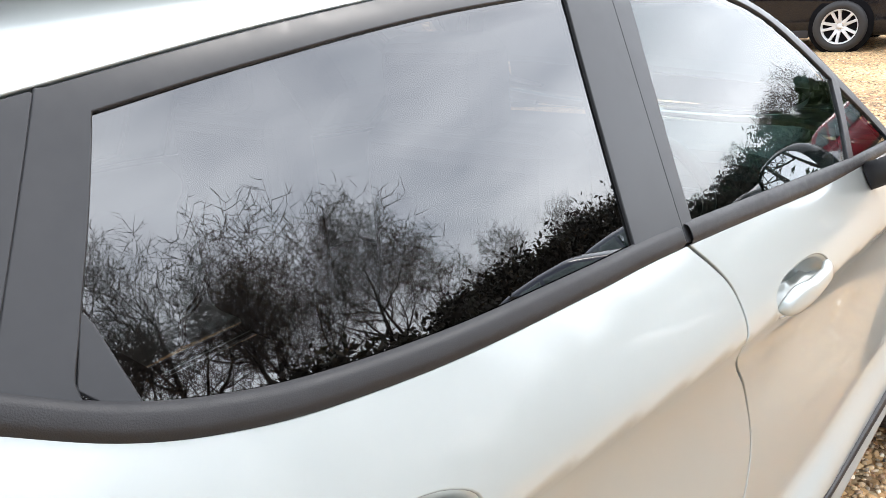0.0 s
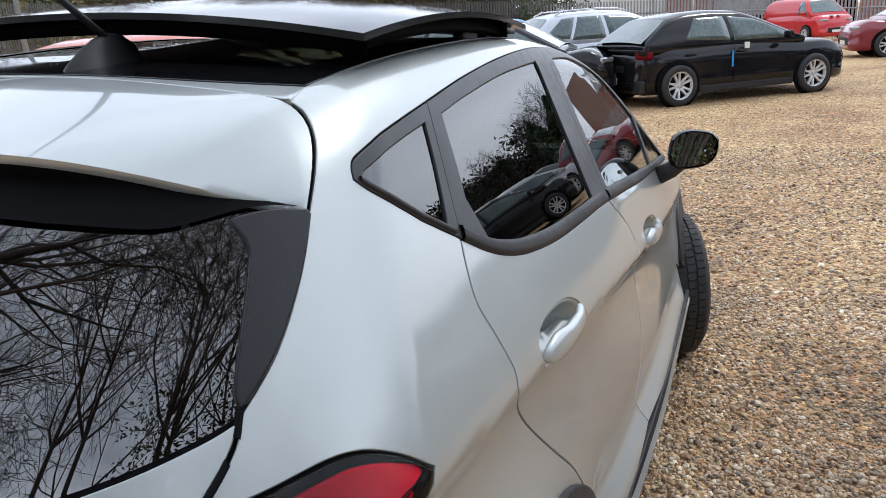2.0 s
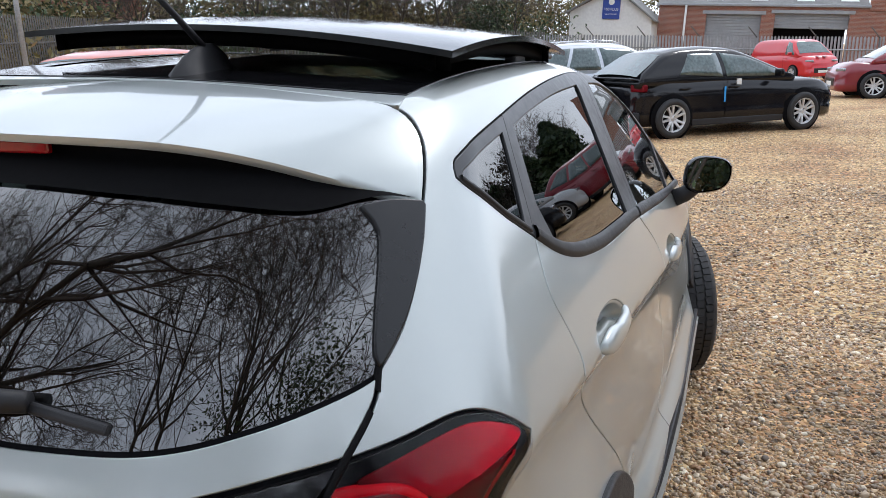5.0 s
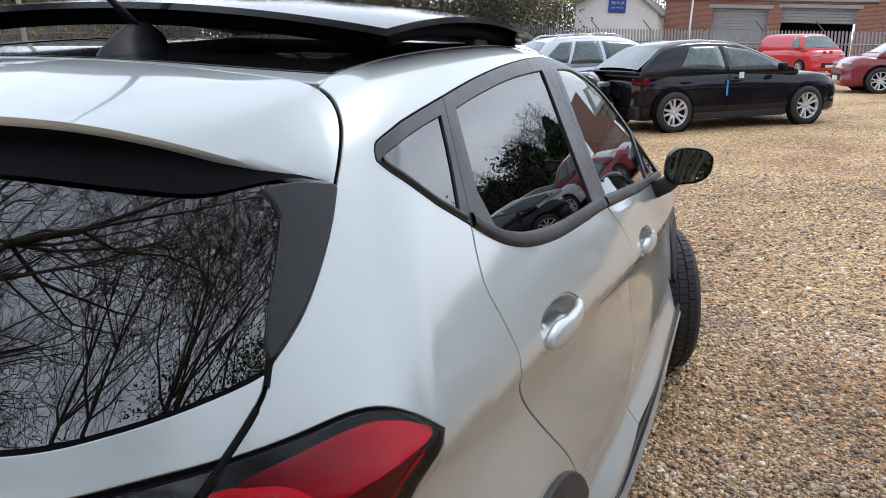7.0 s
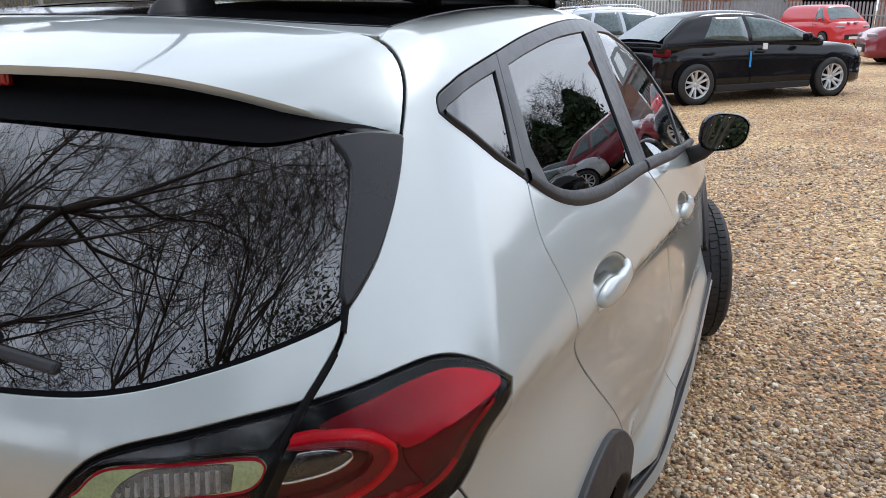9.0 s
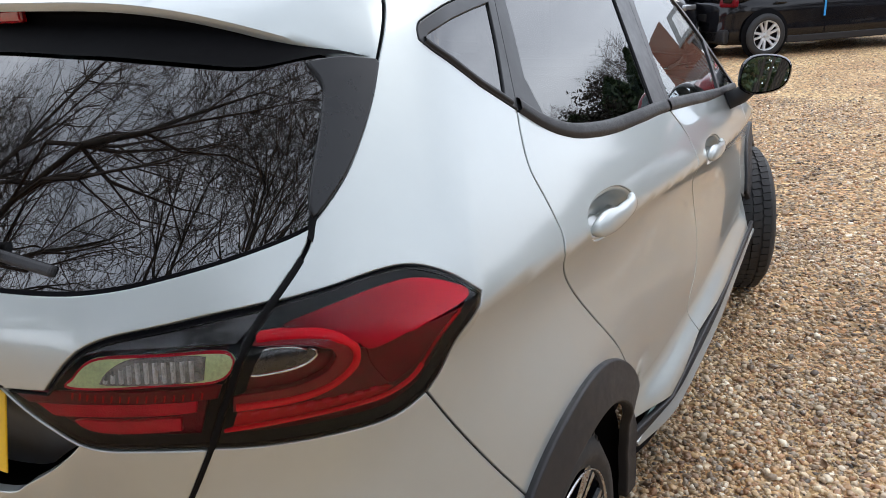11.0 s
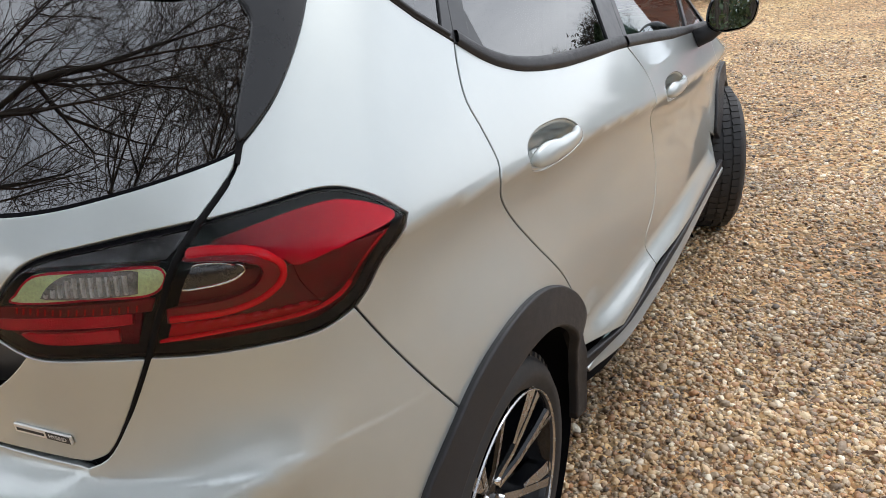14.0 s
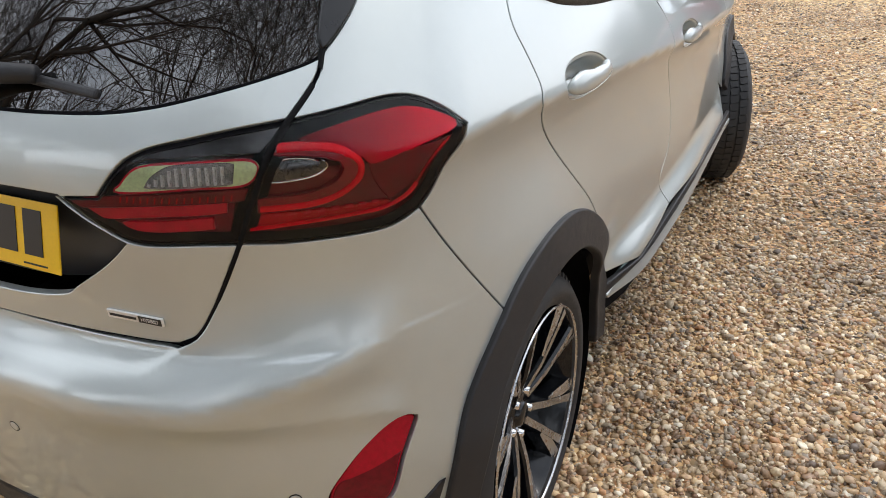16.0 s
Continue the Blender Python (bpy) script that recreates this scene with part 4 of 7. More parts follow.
# ---- lamps ----
LENS = glass("clear lens", (0.97, 0.97, 0.97), 1.42, gloss=0.6)
LAMP_DARK = material("lamp housing", (0.045, 0.0007, 0.003), 0.4, vary=0.3, scale=60, spec=0.2)
LAMP_RED = material("red lamp lens", (0.60, 0.002, 0.022), 0.35, vary=0.25, scale=40, spec=0.3, bump=0.25, bump_scale=420)
LAMP_MID = material("plain red lamp lens", (0.50, 0.004, 0.012), 0.6, vary=0.15, scale=12, spec=0.1)
LAMP_DEEP = material("deep red lamp lens", (0.15, 0.0008, 0.007), 0.35, vary=0.4, scale=40, spec=0.2)
LAMP_GLOW = material("bright red light guide", (0.95, 0.003, 0.020), 0.4, vary=0.1, spec=0.2)
LAMP_SMOKE = material("smoked indicator", (0.02, 0.02, 0.022), 0.15, coat=0.5, vary=0.3, scale=70)
LAMP_CLEAR = material("lamp reflector", (0.92, 0.93, 0.90), 0.25, 0.0, vary=0.4, scale=60, bump=0.8, bump_scale=160)
LAMP_GREY = material("grey lamp facet", (0.42, 0.425, 0.41), 0.2, 0.3, vary=0.5, scale=90, bump=0.8, bump_scale=220)
LAMP_LOOP = material("dim red loop", (0.24, 0.001, 0.010), 0.3, vary=0.3, scale=30, spec=0.3)
LAMP_FIELD = material("dark red prism field", (0.17, 0.001, 0.009), 0.4, vary=0.5, scale=140, spec=0.2, bump=0.4, bump_scale=500)
# base colour runs from dark red at the inner end to bright red
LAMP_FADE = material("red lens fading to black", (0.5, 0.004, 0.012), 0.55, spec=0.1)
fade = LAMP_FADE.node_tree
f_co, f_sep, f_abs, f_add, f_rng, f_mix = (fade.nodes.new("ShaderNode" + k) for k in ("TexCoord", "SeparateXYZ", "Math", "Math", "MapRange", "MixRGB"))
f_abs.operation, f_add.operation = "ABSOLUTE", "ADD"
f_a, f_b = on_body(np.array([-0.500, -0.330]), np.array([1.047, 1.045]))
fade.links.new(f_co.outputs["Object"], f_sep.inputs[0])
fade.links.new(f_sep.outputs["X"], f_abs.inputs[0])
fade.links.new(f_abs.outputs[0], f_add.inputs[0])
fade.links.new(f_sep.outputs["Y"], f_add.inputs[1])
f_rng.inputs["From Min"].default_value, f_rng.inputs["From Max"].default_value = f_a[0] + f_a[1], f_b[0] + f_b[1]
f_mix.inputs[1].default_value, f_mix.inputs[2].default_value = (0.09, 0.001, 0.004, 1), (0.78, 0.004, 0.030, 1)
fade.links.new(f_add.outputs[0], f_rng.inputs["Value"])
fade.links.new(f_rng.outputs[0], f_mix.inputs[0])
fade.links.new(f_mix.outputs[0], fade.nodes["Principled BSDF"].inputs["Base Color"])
LAMP_GREEN = material("plain lamp reflector", (0.66, 0.78, 0.42), 0.25, 0.0, vary=0.2, scale=30)
OUTER = ring(LAMP_TOP, LAMP_SIDE, LAMP_FOOT, TAIL_LAMP[::-1])
INNER = ring(IN_TOP, IN_TIP, IN_FOOT, TAIL_LAMP[::-1])
BACKING = np.array([q for q in inset(OUTER, 0.0038) if q[1] < 1.022])
LAMP_BACK = material("dark red backing lens", (0.13, 0.0007, 0.006), 0.35, vary=0.35, scale=70, spec=0.3)
FACET = flow([(-0.500, 1.047), (-0.426, 1.0565), (-0.375, 1.0595), (-0.337, 1.057), (-0.294, 1.045), (-0.264, 1.028), (-0.344, 1.021), (-0.408, 1.012), (-0.426, 1.022), (-0.447, 1.034), (-0.475, 1.041)], 0.006, True)
LOOP = ring(flow([(-0.530, 1.044), (-0.50, 1.043), (-0.463, 1.038), (-0.440, 1.028), (-0.426, 1.013), (-0.432, 0.998), (-0.457, 0.980), (-0.495, 0.972), (-0.562, 0.974)], 0.006), flow([(-0.560, 0.992), (-0.502, 0.990), (-0.471, 0.996), (-0.454, 1.006), (-0.451, 1.016), (-0.466, 1.027), (-0.495, 1.033), (-0.534, 1.037)], 0.006))
OVAL = flow([(-0.545, 1.010), (-0.530, 1.030), (-0.502, 1.031), (-0.482, 1.026), (-0.470, 1.017), (-0.485, 1.009), (-0.515, 1.007)], 0.005, True)
GUIDE = flow([(-0.576, 0.951), (-0.505, 0.950), (-0.443, 0.947), (-0.407, 0.945), (-0.376, 0.949), (-0.350, 0.961), (-0.318, 0.995), (-0.284, 1.019)], 0.006)
LOWER_LENS = ring(flow([(-0.572, 0.970), (-0.504, 0.963), (-0.436, 0.956), (-0.384, 0.951)], 0.008), flow([(-0.40, 0.946), (-0.443, 0.949), (-0.505, 0.9525), (-0.578, 0.9535)], 0.008))
SIDE_LENS = ring(flow([(-0.415, 1.014), (-0.350, 1.017), (-0.272, 1.017)], 0.008), flow([(-0.272, 1.017), (-0.317, 0.990), (-0.348, 0.966), (-0.385, 0.953)], 0.008), flow([(-0.385, 0.953), (-0.405, 0.985), (-0.415, 1.014)], 0.008))
REVERSE = flow([(-0.737, 1.006), (-0.732, 1.014), (-0.713, 1.027), (-0.688, 1.033), (-0.635, 1.035), (-0.560, 1.033), (-0.570, 1.011), (-0.639, 1.010)], 0.005, True)
CRYSTAL = ring(flow([(-0.697, 1.012), (-0.686, 1.021), (-0.664, 1.030), (-0.635, 1.033), (-0.584, 1.032)], 0.006), flow([(-0.589, 1.013), (-0.638, 1.012), (-0.697, 1.012)], 0.006))
PINK = ring(flow([(-0.822, 0.991), (-0.73, 1.002), (-0.572, 1.006)], 0.01), flow([(-0.578, 0.995), (-0.699, 0.993), (-0.800, 0.982)], 0.01))
BAR_A = ring(flow([(-0.795, 0.980), (-0.70, 0.990), (-0.60, 0.993)], 0.01), flow([(-0.602, 0.979), (-0.70, 0.976), (-0.771, 0.968)], 0.01))
BAR_B = ring(flow([(-0.742, 0.964), (-0.62, 0.970)], 0.01), flow([(-0.621, 0.956), (-0.729, 0.951)], 0.01))
LOOP_EDGE = flow([(-0.530, 1.042), (-0.50, 1.041), (-0.463, 1.036), (-0.441, 1.027), (-0.429, 1.013), (-0.434, 0.999), (-0.459, 0.983), (-0.497, 0.9765), (-0.560, 0.979)], 0.006)
LAMP_CREASE = flow([(-0.247, 1.024), (-0.30, 1.0235), (-0.357, 1.022), (-0.405, 1.022), (-0.436, 1.032), (-0.475, 1.042), (-0.512, 1.062)], 0.01)


def creased(outline, way, left):
    """Half of the outer lens, which rises towards the fold that parts its upper from its rear face."""
    c = inset(np.array(outline, float), 0.001)
    g = np.stack([q.ravel() for q in np.meshgrid(np.arange(c[:, 0].min(), c[:, 0].max(), 0.012), np.arange(c[:, 1].min(), c[:, 1].max(), 0.008))], 1)
    g = g[inside(g, c)]
    g = g[near(g, c) > 0.004]
    from mathutils.geometry import delaunay_2d_cdt
    v2, _, f2, _, _, _ = delaunay_2d_cdt([Vector(q) for q in np.vstack([c, g])], [(i, (i + 1) % len(c)) for i in range(len(c))], [], 1, 1e-6)
    uv = np.array([tuple(v) for v in v2])
    p = on_body(uv[:, 0], uv[:, 1])
    n = facing(p)
    far = near(uv, np.array(LAMP_CREASE))
    rise = 0.010 * np.clip(1 - far / (0.05 if way > 0 else 0.09), 0, 1)
    ends = np.clip((uv[:, 0] + 0.512) / 0.06, 0, 1) * np.clip((-0.247 - uv[:, 0]) / 0.03, 0, 1)
    p = p + n * (0.0008 + rise * ends)[:, None]
    fs = [tuple(f) if np.dot(np.cross(p[f[1]] - p[f[0]], p[f[2]] - p[f[0]]), n[f[0]]) > 0 else tuple(f[::-1]) for f in f2 if inside(uv[list(f)].mean(0)[None], c)[0]]
    return mesh_of(p * (-1, 1, 1), [f[::-1] for f in fs]) if left else mesh_of(p, fs)


for left in (False, True):
    m = (lambda c: np.array(mirrored(c))) if left else (lambda c: np.array(c))
    lamp = part("tail_lamp", panel(OUTER, gap=0.003, lift=-0.026, lip=0.02, flip=left), LAMP_DARK, car, "red wraparound tail lamp in the quarter")
    part("rim", panel(OUTER, [inset(OUTER, 0.0028)], gap=0.0025, lift=-0.001, flip=left), STRIP_BLACK, lamp)
    part("backing_lens", panel(BACKING, gap=0, lift=-0.0165, lip=0.004, flip=left), LAMP_BACK, lamp, "dark red backing lens")
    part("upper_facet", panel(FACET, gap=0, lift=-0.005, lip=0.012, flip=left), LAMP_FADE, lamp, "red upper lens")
    part("light_loop", panel(LOOP, gap=0, lift=-0.006, lip=0.012, flip=left), LAMP_LOOP, lamp, "red looped light band")
    part("indicator", panel(OVAL, gap=0, lift=-0.014, lip=0.01, flip=left), LAMP_SMOKE, lamp, "smoked indicator with chrome rim")
    part("indicator_rim", ribbon(np.vstack([OVAL, OVAL[:1]]), 0.0022, -0.011, 0.0006, left, rows=2), CHROME, lamp)
    part("edge_guide", ribbon(cut(GUIDE, (-0.350, 0.961), (-0.284, 1.019)), 0.0018, -0.006, 0.0005, left, rows=2), LAMP_MID, lamp)
    part("light_guide", ribbon(cut(GUIDE, (-0.576, 0.951), (-0.345, 0.966)), 0.0052, -0.006, 0.0014, left, rows=4), LAMP_GLOW, lamp, "thin bright red light guide")
    part("loop_edge", ribbon(np.array(LOOP_EDGE), 0.010, -0.0050, 0.0030, left, rows=6), LAMP_GLOW, lamp, "bright red outer edge of the loop")
    for k in range(9):
        a = np.array([(-0.566 + 0.019 * k, 0.9555 + 0.0012 * (8 - k)), (-0.556 + 0.019 * k, 0.967 - 0.0016 * k)])
        part("lens_tooth", ribbon(flow(list(a), 0.004), 0.009 - 0.0004 * k, -0.0112, 0.0014, left, rows=2), LAMP_RED, lamp)
    part("lower_lens", panel(LOWER_LENS, gap=0, lift=-0.012, lip=0.01, flip=left), LAMP_MID, lamp)
    part("side_lens", panel(SIDE_LENS, gap=0, lift=-0.015, lip=0.01, flip=left), LAMP_DEEP, lamp, "deep red side lens")
    for half_, way in ((ring(LAMP_TOP, LAMP_CREASE), 1), (ring(LAMP_CREASE[::-1], LAMP_SIDE[1:], LAMP_FOOT[1:], TAIL_LAMP[::-1][:-1]), -1)):
        part("cover", creased(half_, way, left), LENS, lamp, "clear outer lens" if way > 0 else "")
    lamp = part("tail_lamp", panel(INNER, gap=0.003, lift=-0.026, lip=0.02, flip=left), LAMP_DARK, car, "red and clear tail lamp in the tailgate")
    part("rim", panel(INNER, [inset(INNER, 0.0030)], gap=0.002, lift=-0.001, flip=left), STRIP_BLACK, lamp)
    part("black_band", panel(ring(IN_TOP, [(-0.752, 1.004), (-0.745, 1.012), (-0.72, 1.030), (-0.688, 1.0365), (-0.635, 1.0385), (-0.550, 1.037)]), gap=0.003, lift=-0.003, flip=left), BLACK_GLOSS, lamp)
    part("reverse_light", panel(REVERSE, gap=0, lift=-0.006, lip=0.01, flip=left), LAMP_GREEN, lamp, "clear reversing light")
    for k in range(11):
        x = -0.690 + 0.0092 * k
        part("prism_rib", ribbon(flow([(x, 1.0135), (x + 0.0015, 1.0165 + min(0.014, 0.004 * k))], 0.004), 0.0058, -0.0030, 0.0022, left, rows=4), LAMP_CLEAR, lamp)
    part("prism", panel(CRYSTAL, gap=0, lift=-0.004, lip=0.004, flip=left), LAMP_GREY, lamp, "crystal reflector")
    part("reverse_rim", ribbon(np.vstack([REVERSE, REVERSE[:1]]), 0.0032, -0.004, 0.0008, left, rows=2), LAMP_RED, lamp)
    for k in range(16):
        x = -0.735 + 0.0095 * k
        part("ledge_rib", ribbon(flow([(x, 0.9955), (x + 0.002, 1.0025)], 0.003), 0.0048, -0.0042, 0.0012, left, rows=2), LAMP_MID, lamp)
    part("red_ledge", panel(PINK, gap=0, lift=-0.005, lip=0.01, flip=left), LAMP_DEEP, lamp)
    part("prism_field", panel(ring(flow([(-0.815, 0.986), (-0.70, 0.9915), (-0.590, 0.9945)], 0.01), flow([(-0.604, 0.943), (-0.690, 0.942), (-0.745, 0.953)], 0.01)), gap=0, lift=-0.015, lip=0.006, flip=left), LAMP_FIELD, lamp, "dark red prism field")
    part("red_bar", panel(BAR_A, gap=0, lift=-0.008, lip=0.01, flip=left), LAMP_RED, lamp, "red light bar")
    part("red_bar", panel(BAR_B, gap=0, lift=-0.010, lip=0.01, flip=left), LAMP_RED, lamp, "red light bar")
    part("cover", panel(INNER, gap=0.003, lift=0.0005, lip=0.004, flip=left), LENS, lamp, "clear outer lens")

# ---- plate and badges ----
part("plate_recess", panel(PAN_RING, gap=-0.001, lift=-0.058, lip=0.004), BLACK_SATIN, car, "black plate recess")
TILT_P = math.atan2(0.025, 0.10)
plate_pose = pose(0, -0.5515, 0.908, 90 - math.degrees(TILT_P), 0, 0)
plate = part("number_plate", box((0.52, 0.108, 0.003), (0, 0, 0), 0.0045), PLATE, car, "yellow rear number plate")
plate.matrix_local = plate_pose
for x, wide in ((-0.205, 0.045), (-0.140, 0.045), (-0.070, 0.045), (-0.005, 0.045), (0.08, 0.045), (0.140, 0.050), (0.203, 0.042)):
    part("character_bar", box((wide, 0.072, 0.001), (x, 0.004, 0.0022), 0.0003), INK, plate)
part("maker_bar", box((0.055, 0.003, 0.0006), (0.205, -0.046, 0.0020), 0.0001), INK, plate)
part("maker_bar", box((0.040, 0.003, 0.0006), (0.085, -0.046, 0.0020), 0.0001), INK, plate)
part("plate_screw", turned([(0.0, 0.0), (0.0025, 0.003), (0.0025, 0.0045), (0.0, 0.005)], 14, "Z", (0.115, 0.002, 0.002)), CHROME, plate)
p_b = on_body(np.array([MID + 0.379]), np.array([0.8055]))[0]
n_b = facing(p_b[None])[0]
b_x = np.array([-n_b[1], n_b[0], 0]) / np.hypot(n_b[0], n_b[1])
b_pose = Matrix((tuple(b_x), tuple(np.cross(n_b, b_x)), tuple(n_b))).transposed().to_4x4()
b_pose.translation = Vector(p_b + n_b * 0.002)
BADGE_METAL = material("brushed badge metal", (0.74, 0.74, 0.73), 0.32, 0.5, vary=0.05, scale=60)
badge = part("badge", box((0.104, 0.0145, 0.004), (0, 0, 0), 0.0015), BADGE_METAL, car, "chrome badge strip")
badge.matrix_local = b_pose
part("badge_field", box((0.042, 0.0115, 0.001), (0.0285, 0, 0.0022), 0.0004), INK, badge)
part("badge_bar", box((0.050, 0.0045, 0.0006), (-0.022, -0.0005, 0.0022), 0.0003), BLACK_TRIM, badge)
word = bpy.data.curves.new("badge_word", "FONT")
word.body, word.size, word.align_x, word.align_y, word.extrude = "HYBRID", 0.0092, "CENTER", "CENTER", 0.0002
tmp = bpy.data.objects.new("tmp_word", word)
me = bpy.data.meshes.new_from_object(tmp)
bpy.data.objects.remove(tmp)
part("badge_word", me, BADGE_METAL, badge, m=Matrix.Translation((0.0285, 0, 0.0029)))
for s, w in ((-1.04, 0.565), (2 * MID + 1.04, 0.565), (-0.575, 0.500), (2 * MID + 0.575, 0.500)):
    p0 = on_body(np.array([s]), np.array([w]))[0]
    n0 = facing(p0[None])[0]
    m = Vector(n0).to_track_quat("Z", "Y").to_matrix().to_4x4()
    m.translation = Vector(p0)
    part("parking_sensor", turned([(0.0008, 0.0), (0.0014, 0.0075), (0.0010, 0.0092), (-0.003, 0.0095)], 24, "Z"), PAINT, car, m=m)
    part("sensor_ring", turned([(-0.003, 0.0094), (0.0007, 0.0096), (0.0007, 0.0106), (-0.003, 0.0108)], 24, "Z"), DARK, car, m=m)

# ---- wiper and aerial ----
wiper = part("rear_wiper", tube([(-0.02, -0.585, 1.118), (0.10, -0.57, 1.148), (0.19, -0.535, 1.150), (0.262, -0.515, 1.148)], 0.01, 10, [0.022, 0.019, 0.016, 0.013]), BLACK_TRIM, car, "black rear wiper")
part("wiper_blade", box((0.20, 0.014, 0.016), (0, 0, 0), 0.004), BLACK_TRIM, wiper, m=Matrix.Translation((0.268, -0.508, 1.136)) @ Euler((0.9, 0.13, 0.05)).to_matrix().to_4x4())
fin = bmesh.new()
rows = []
for y, w, h in ((0.085, 0.004, 0.004), (0.10, 0.026, 0.018), (0.13, 0.036, 0.034), (0.16, 0.037, 0.046), (0.19, 0.033, 0.052), (0.225, 0.026, 0.050), (0.26, 0.016, 0.030), (0.275, 0.006, 0.004)):
    z0 = float(top(np.array(0.0), np.array(y))) - 0.006
    rows.append([fin.verts.new((w * math.cos(a) * (1 - 0.62 * math.sin(a) ** 0.7), y, z0 + 1.15 * h * math.sin(a) ** 0.9)) for a in np.linspace(0, math.pi, 13)])
for a, b in zip(rows, rows[1:]):
    for i in range(12):
        fin.faces.new((a[i], a[i + 1], b[i + 1], b[i]))
bmesh.ops.recalc_face_normals(fin, faces=fin.faces)
aerial = part("aerial", smooth(fin), BLACK_TRIM, car, "black roof aerial")
part("mast", tube([(0, 0.19, 1.545), (0, 0.12, 1.60), (-0.006, 0.03, 1.675), (-0.012, -0.10, 1.785)], 0.006, 10, [0.0075, 0.0065, 0.0055, 0.0045]), BLACK_TRIM, aerial, "slanting aerial mast")

# ---- wheels ----
STEEL_DISC = material("brake steel", (0.035, 0.035, 0.035), 0.4, 1.0, vary=0.3, scale=30)
def wheel(parent, x, y, z, r=0.318, rim=0.248, wide=0.205, turn=0.0, out=1, spokes=5, rim_mat=None, face_mat=None, fine=True, tyre_mat=None):
    """A road wheel with tyre, rim, twin spokes, hub and bolts; out: the side that its face looks to."""
    rim_mat, face_mat = rim_mat or ALLOY_BLACK, face_mat or ALLOY
    h = wide / 2
    m = pose(x, y, z, 0, 0, turn) @ (Matrix.Identity(4) if out > 0 else Matrix.Rotation(math.pi, 4, "Z"))
    tyre = part("tyre", turned([(-h + 0.012, rim), (-h, rim + 0.02), (-h - 0.004, (rim + r) / 2), (-h + 0.012, r - 0.014), (-h + 0.03, r - 0.003), (0, r), (h - 0.03, r - 0.003), (h - 0.012, r - 0.014), (h + 0.004, (rim + r) / 2), (h, rim + 0.02), (h - 0.012, rim)], 72 if fine else 32), tyre_mat or TYRE, parent, "black tyre", m)
    if fine:
        blocks = bmesh.new()
        for u in (-0.062, -0.021, 0.021, 0.062):
            for k in range(60):
                a = 2 * math.pi * (k + (0.5 if abs(u) > 0.05 else 0)) / 60
                c = Matrix.Rotation(a, 4, "X") @ Matrix.Translation((u, 0, r - 0.0005 - (0.001 if abs(u) > 0.05 else 0))) @ Matrix.Rotation(0.14 * (1 if u > 0 else -1), 4, "Z")
                v = [blocks.verts.new(c @ Vector(q)) for q in ((-0.0165, -0.0158, -0.006), (0.0165, -0.0158, -0.006), (0.0165, 0.0158, -0.006), (-0.0165, 0.0158, -0.006), (-0.0155, -0.0146, 0.005), (0.0155, -0.0146, 0.005), (0.0155, 0.0146, 0.005), (-0.0155, 0.0146, 0.005))]
                for q in ((4, 5, 6, 7), (0, 1, 5, 4), (1, 2, 6, 5), (2, 3, 7, 6), (3, 0, 4, 7)):
                    blocks.faces.new([v[i] for i in q])
        part("tread", blocks, tyre_mat or TYRE, tyre)
    part("rim", turned([(h - 0.004, rim + 0.0015), (h + 0.001, rim + 0.0005), (h, rim - 0.001), (h - (0.004 if fine else 0.012), rim - (0.002 if fine else 0.012))], 64 if fine else 32), face_mat, tyre, "thin machined rim edge")
    part("barrel", turned([(h - 0.010, rim - 0.0048), (h - 0.03, rim - 0.014), (-h + 0.03, rim - 0.03), (-h + 0.06, 0.10), (0.0, 0.06)], 48 if fine else 24), rim_mat, tyre)
    part("brake_disc", turned([(0.005, 0.04), (0.012, 0.05), (0.012, 0.135), (0.0, 0.137)], 36), STEEL_DISC, tyre)
    for k in range(spokes):
        for sgn in (-1, 1):
            a = 2 * math.pi * k / spokes + 0.3
            r0, r1 = 0.045, rim - 0.012
            pts = []
            for f, half in ((0, 0.012), (0.35, 0.0115), (0.75, 0.0115), (1.0, 0.015)) if fine else ((0, 0.03), (0.35, 0.020), (0.75, 0.018), (1.0, 0.022)):
                rr = r0 + (r1 - r0) * f
                off = sgn * (0.013 + 0.040 * f)
                pts.append((rr, off, half, h - 0.050 + 0.044 * f ** 0.7))
            bm = bmesh.new()
            rings = []
            for rr, off, half, u in pts:
                rings.append([bm.verts.new(Matrix.Rotation(a, 3, "X") @ Vector(q)) for q in ((u, off - half * 0.72, rr), (u, off + half * 0.72, rr), (u - 0.007, off + half, rr), (u - 0.045, off + half * 1.05, rr), (u - 0.045, off - half * 1.05, rr), (u - 0.007, off - half, rr))])
            for p, q in zip(rings, rings[1:]):
                for i in range(6):
                    bm.faces.new((p[i], p[(i + 1) % 6], q[(i + 1) % 6], q[i]))
            bmesh.ops.recalc_face_normals(bm, faces=bm.faces)
            sp = part("spoke", bm, rim_mat, tyre)
            sp.data.materials.append(face_mat)
            for f in sp.data.polygons:
                n = f.normal
                if n.x > 0.75:
                    f.material_index = 1
        for sgn in (-1, 1) if fine else ():
            bm, a = bmesh.new(), 2 * math.pi * k / spokes + 0.3
            rows = []
            for rr, off, half, u in ((0.125, 0.040, 0.004, h - 0.026), (0.150, 0.047, 0.011, h - 0.022), (0.200, 0.070, 0.013, h - 0.014), (0.236, 0.092, 0.016, h - 0.007)):
                rows.append([bm.verts.new(Matrix.Rotation(a, 3, "X") @ Vector(q)) for q in ((u, sgn * (off - half), rr), (u - 0.004, sgn * (off + half), rr), (u - 0.04, sgn * (off + half * 1.1), rr), (u - 0.04, sgn * (off - half * 1.1), rr))])
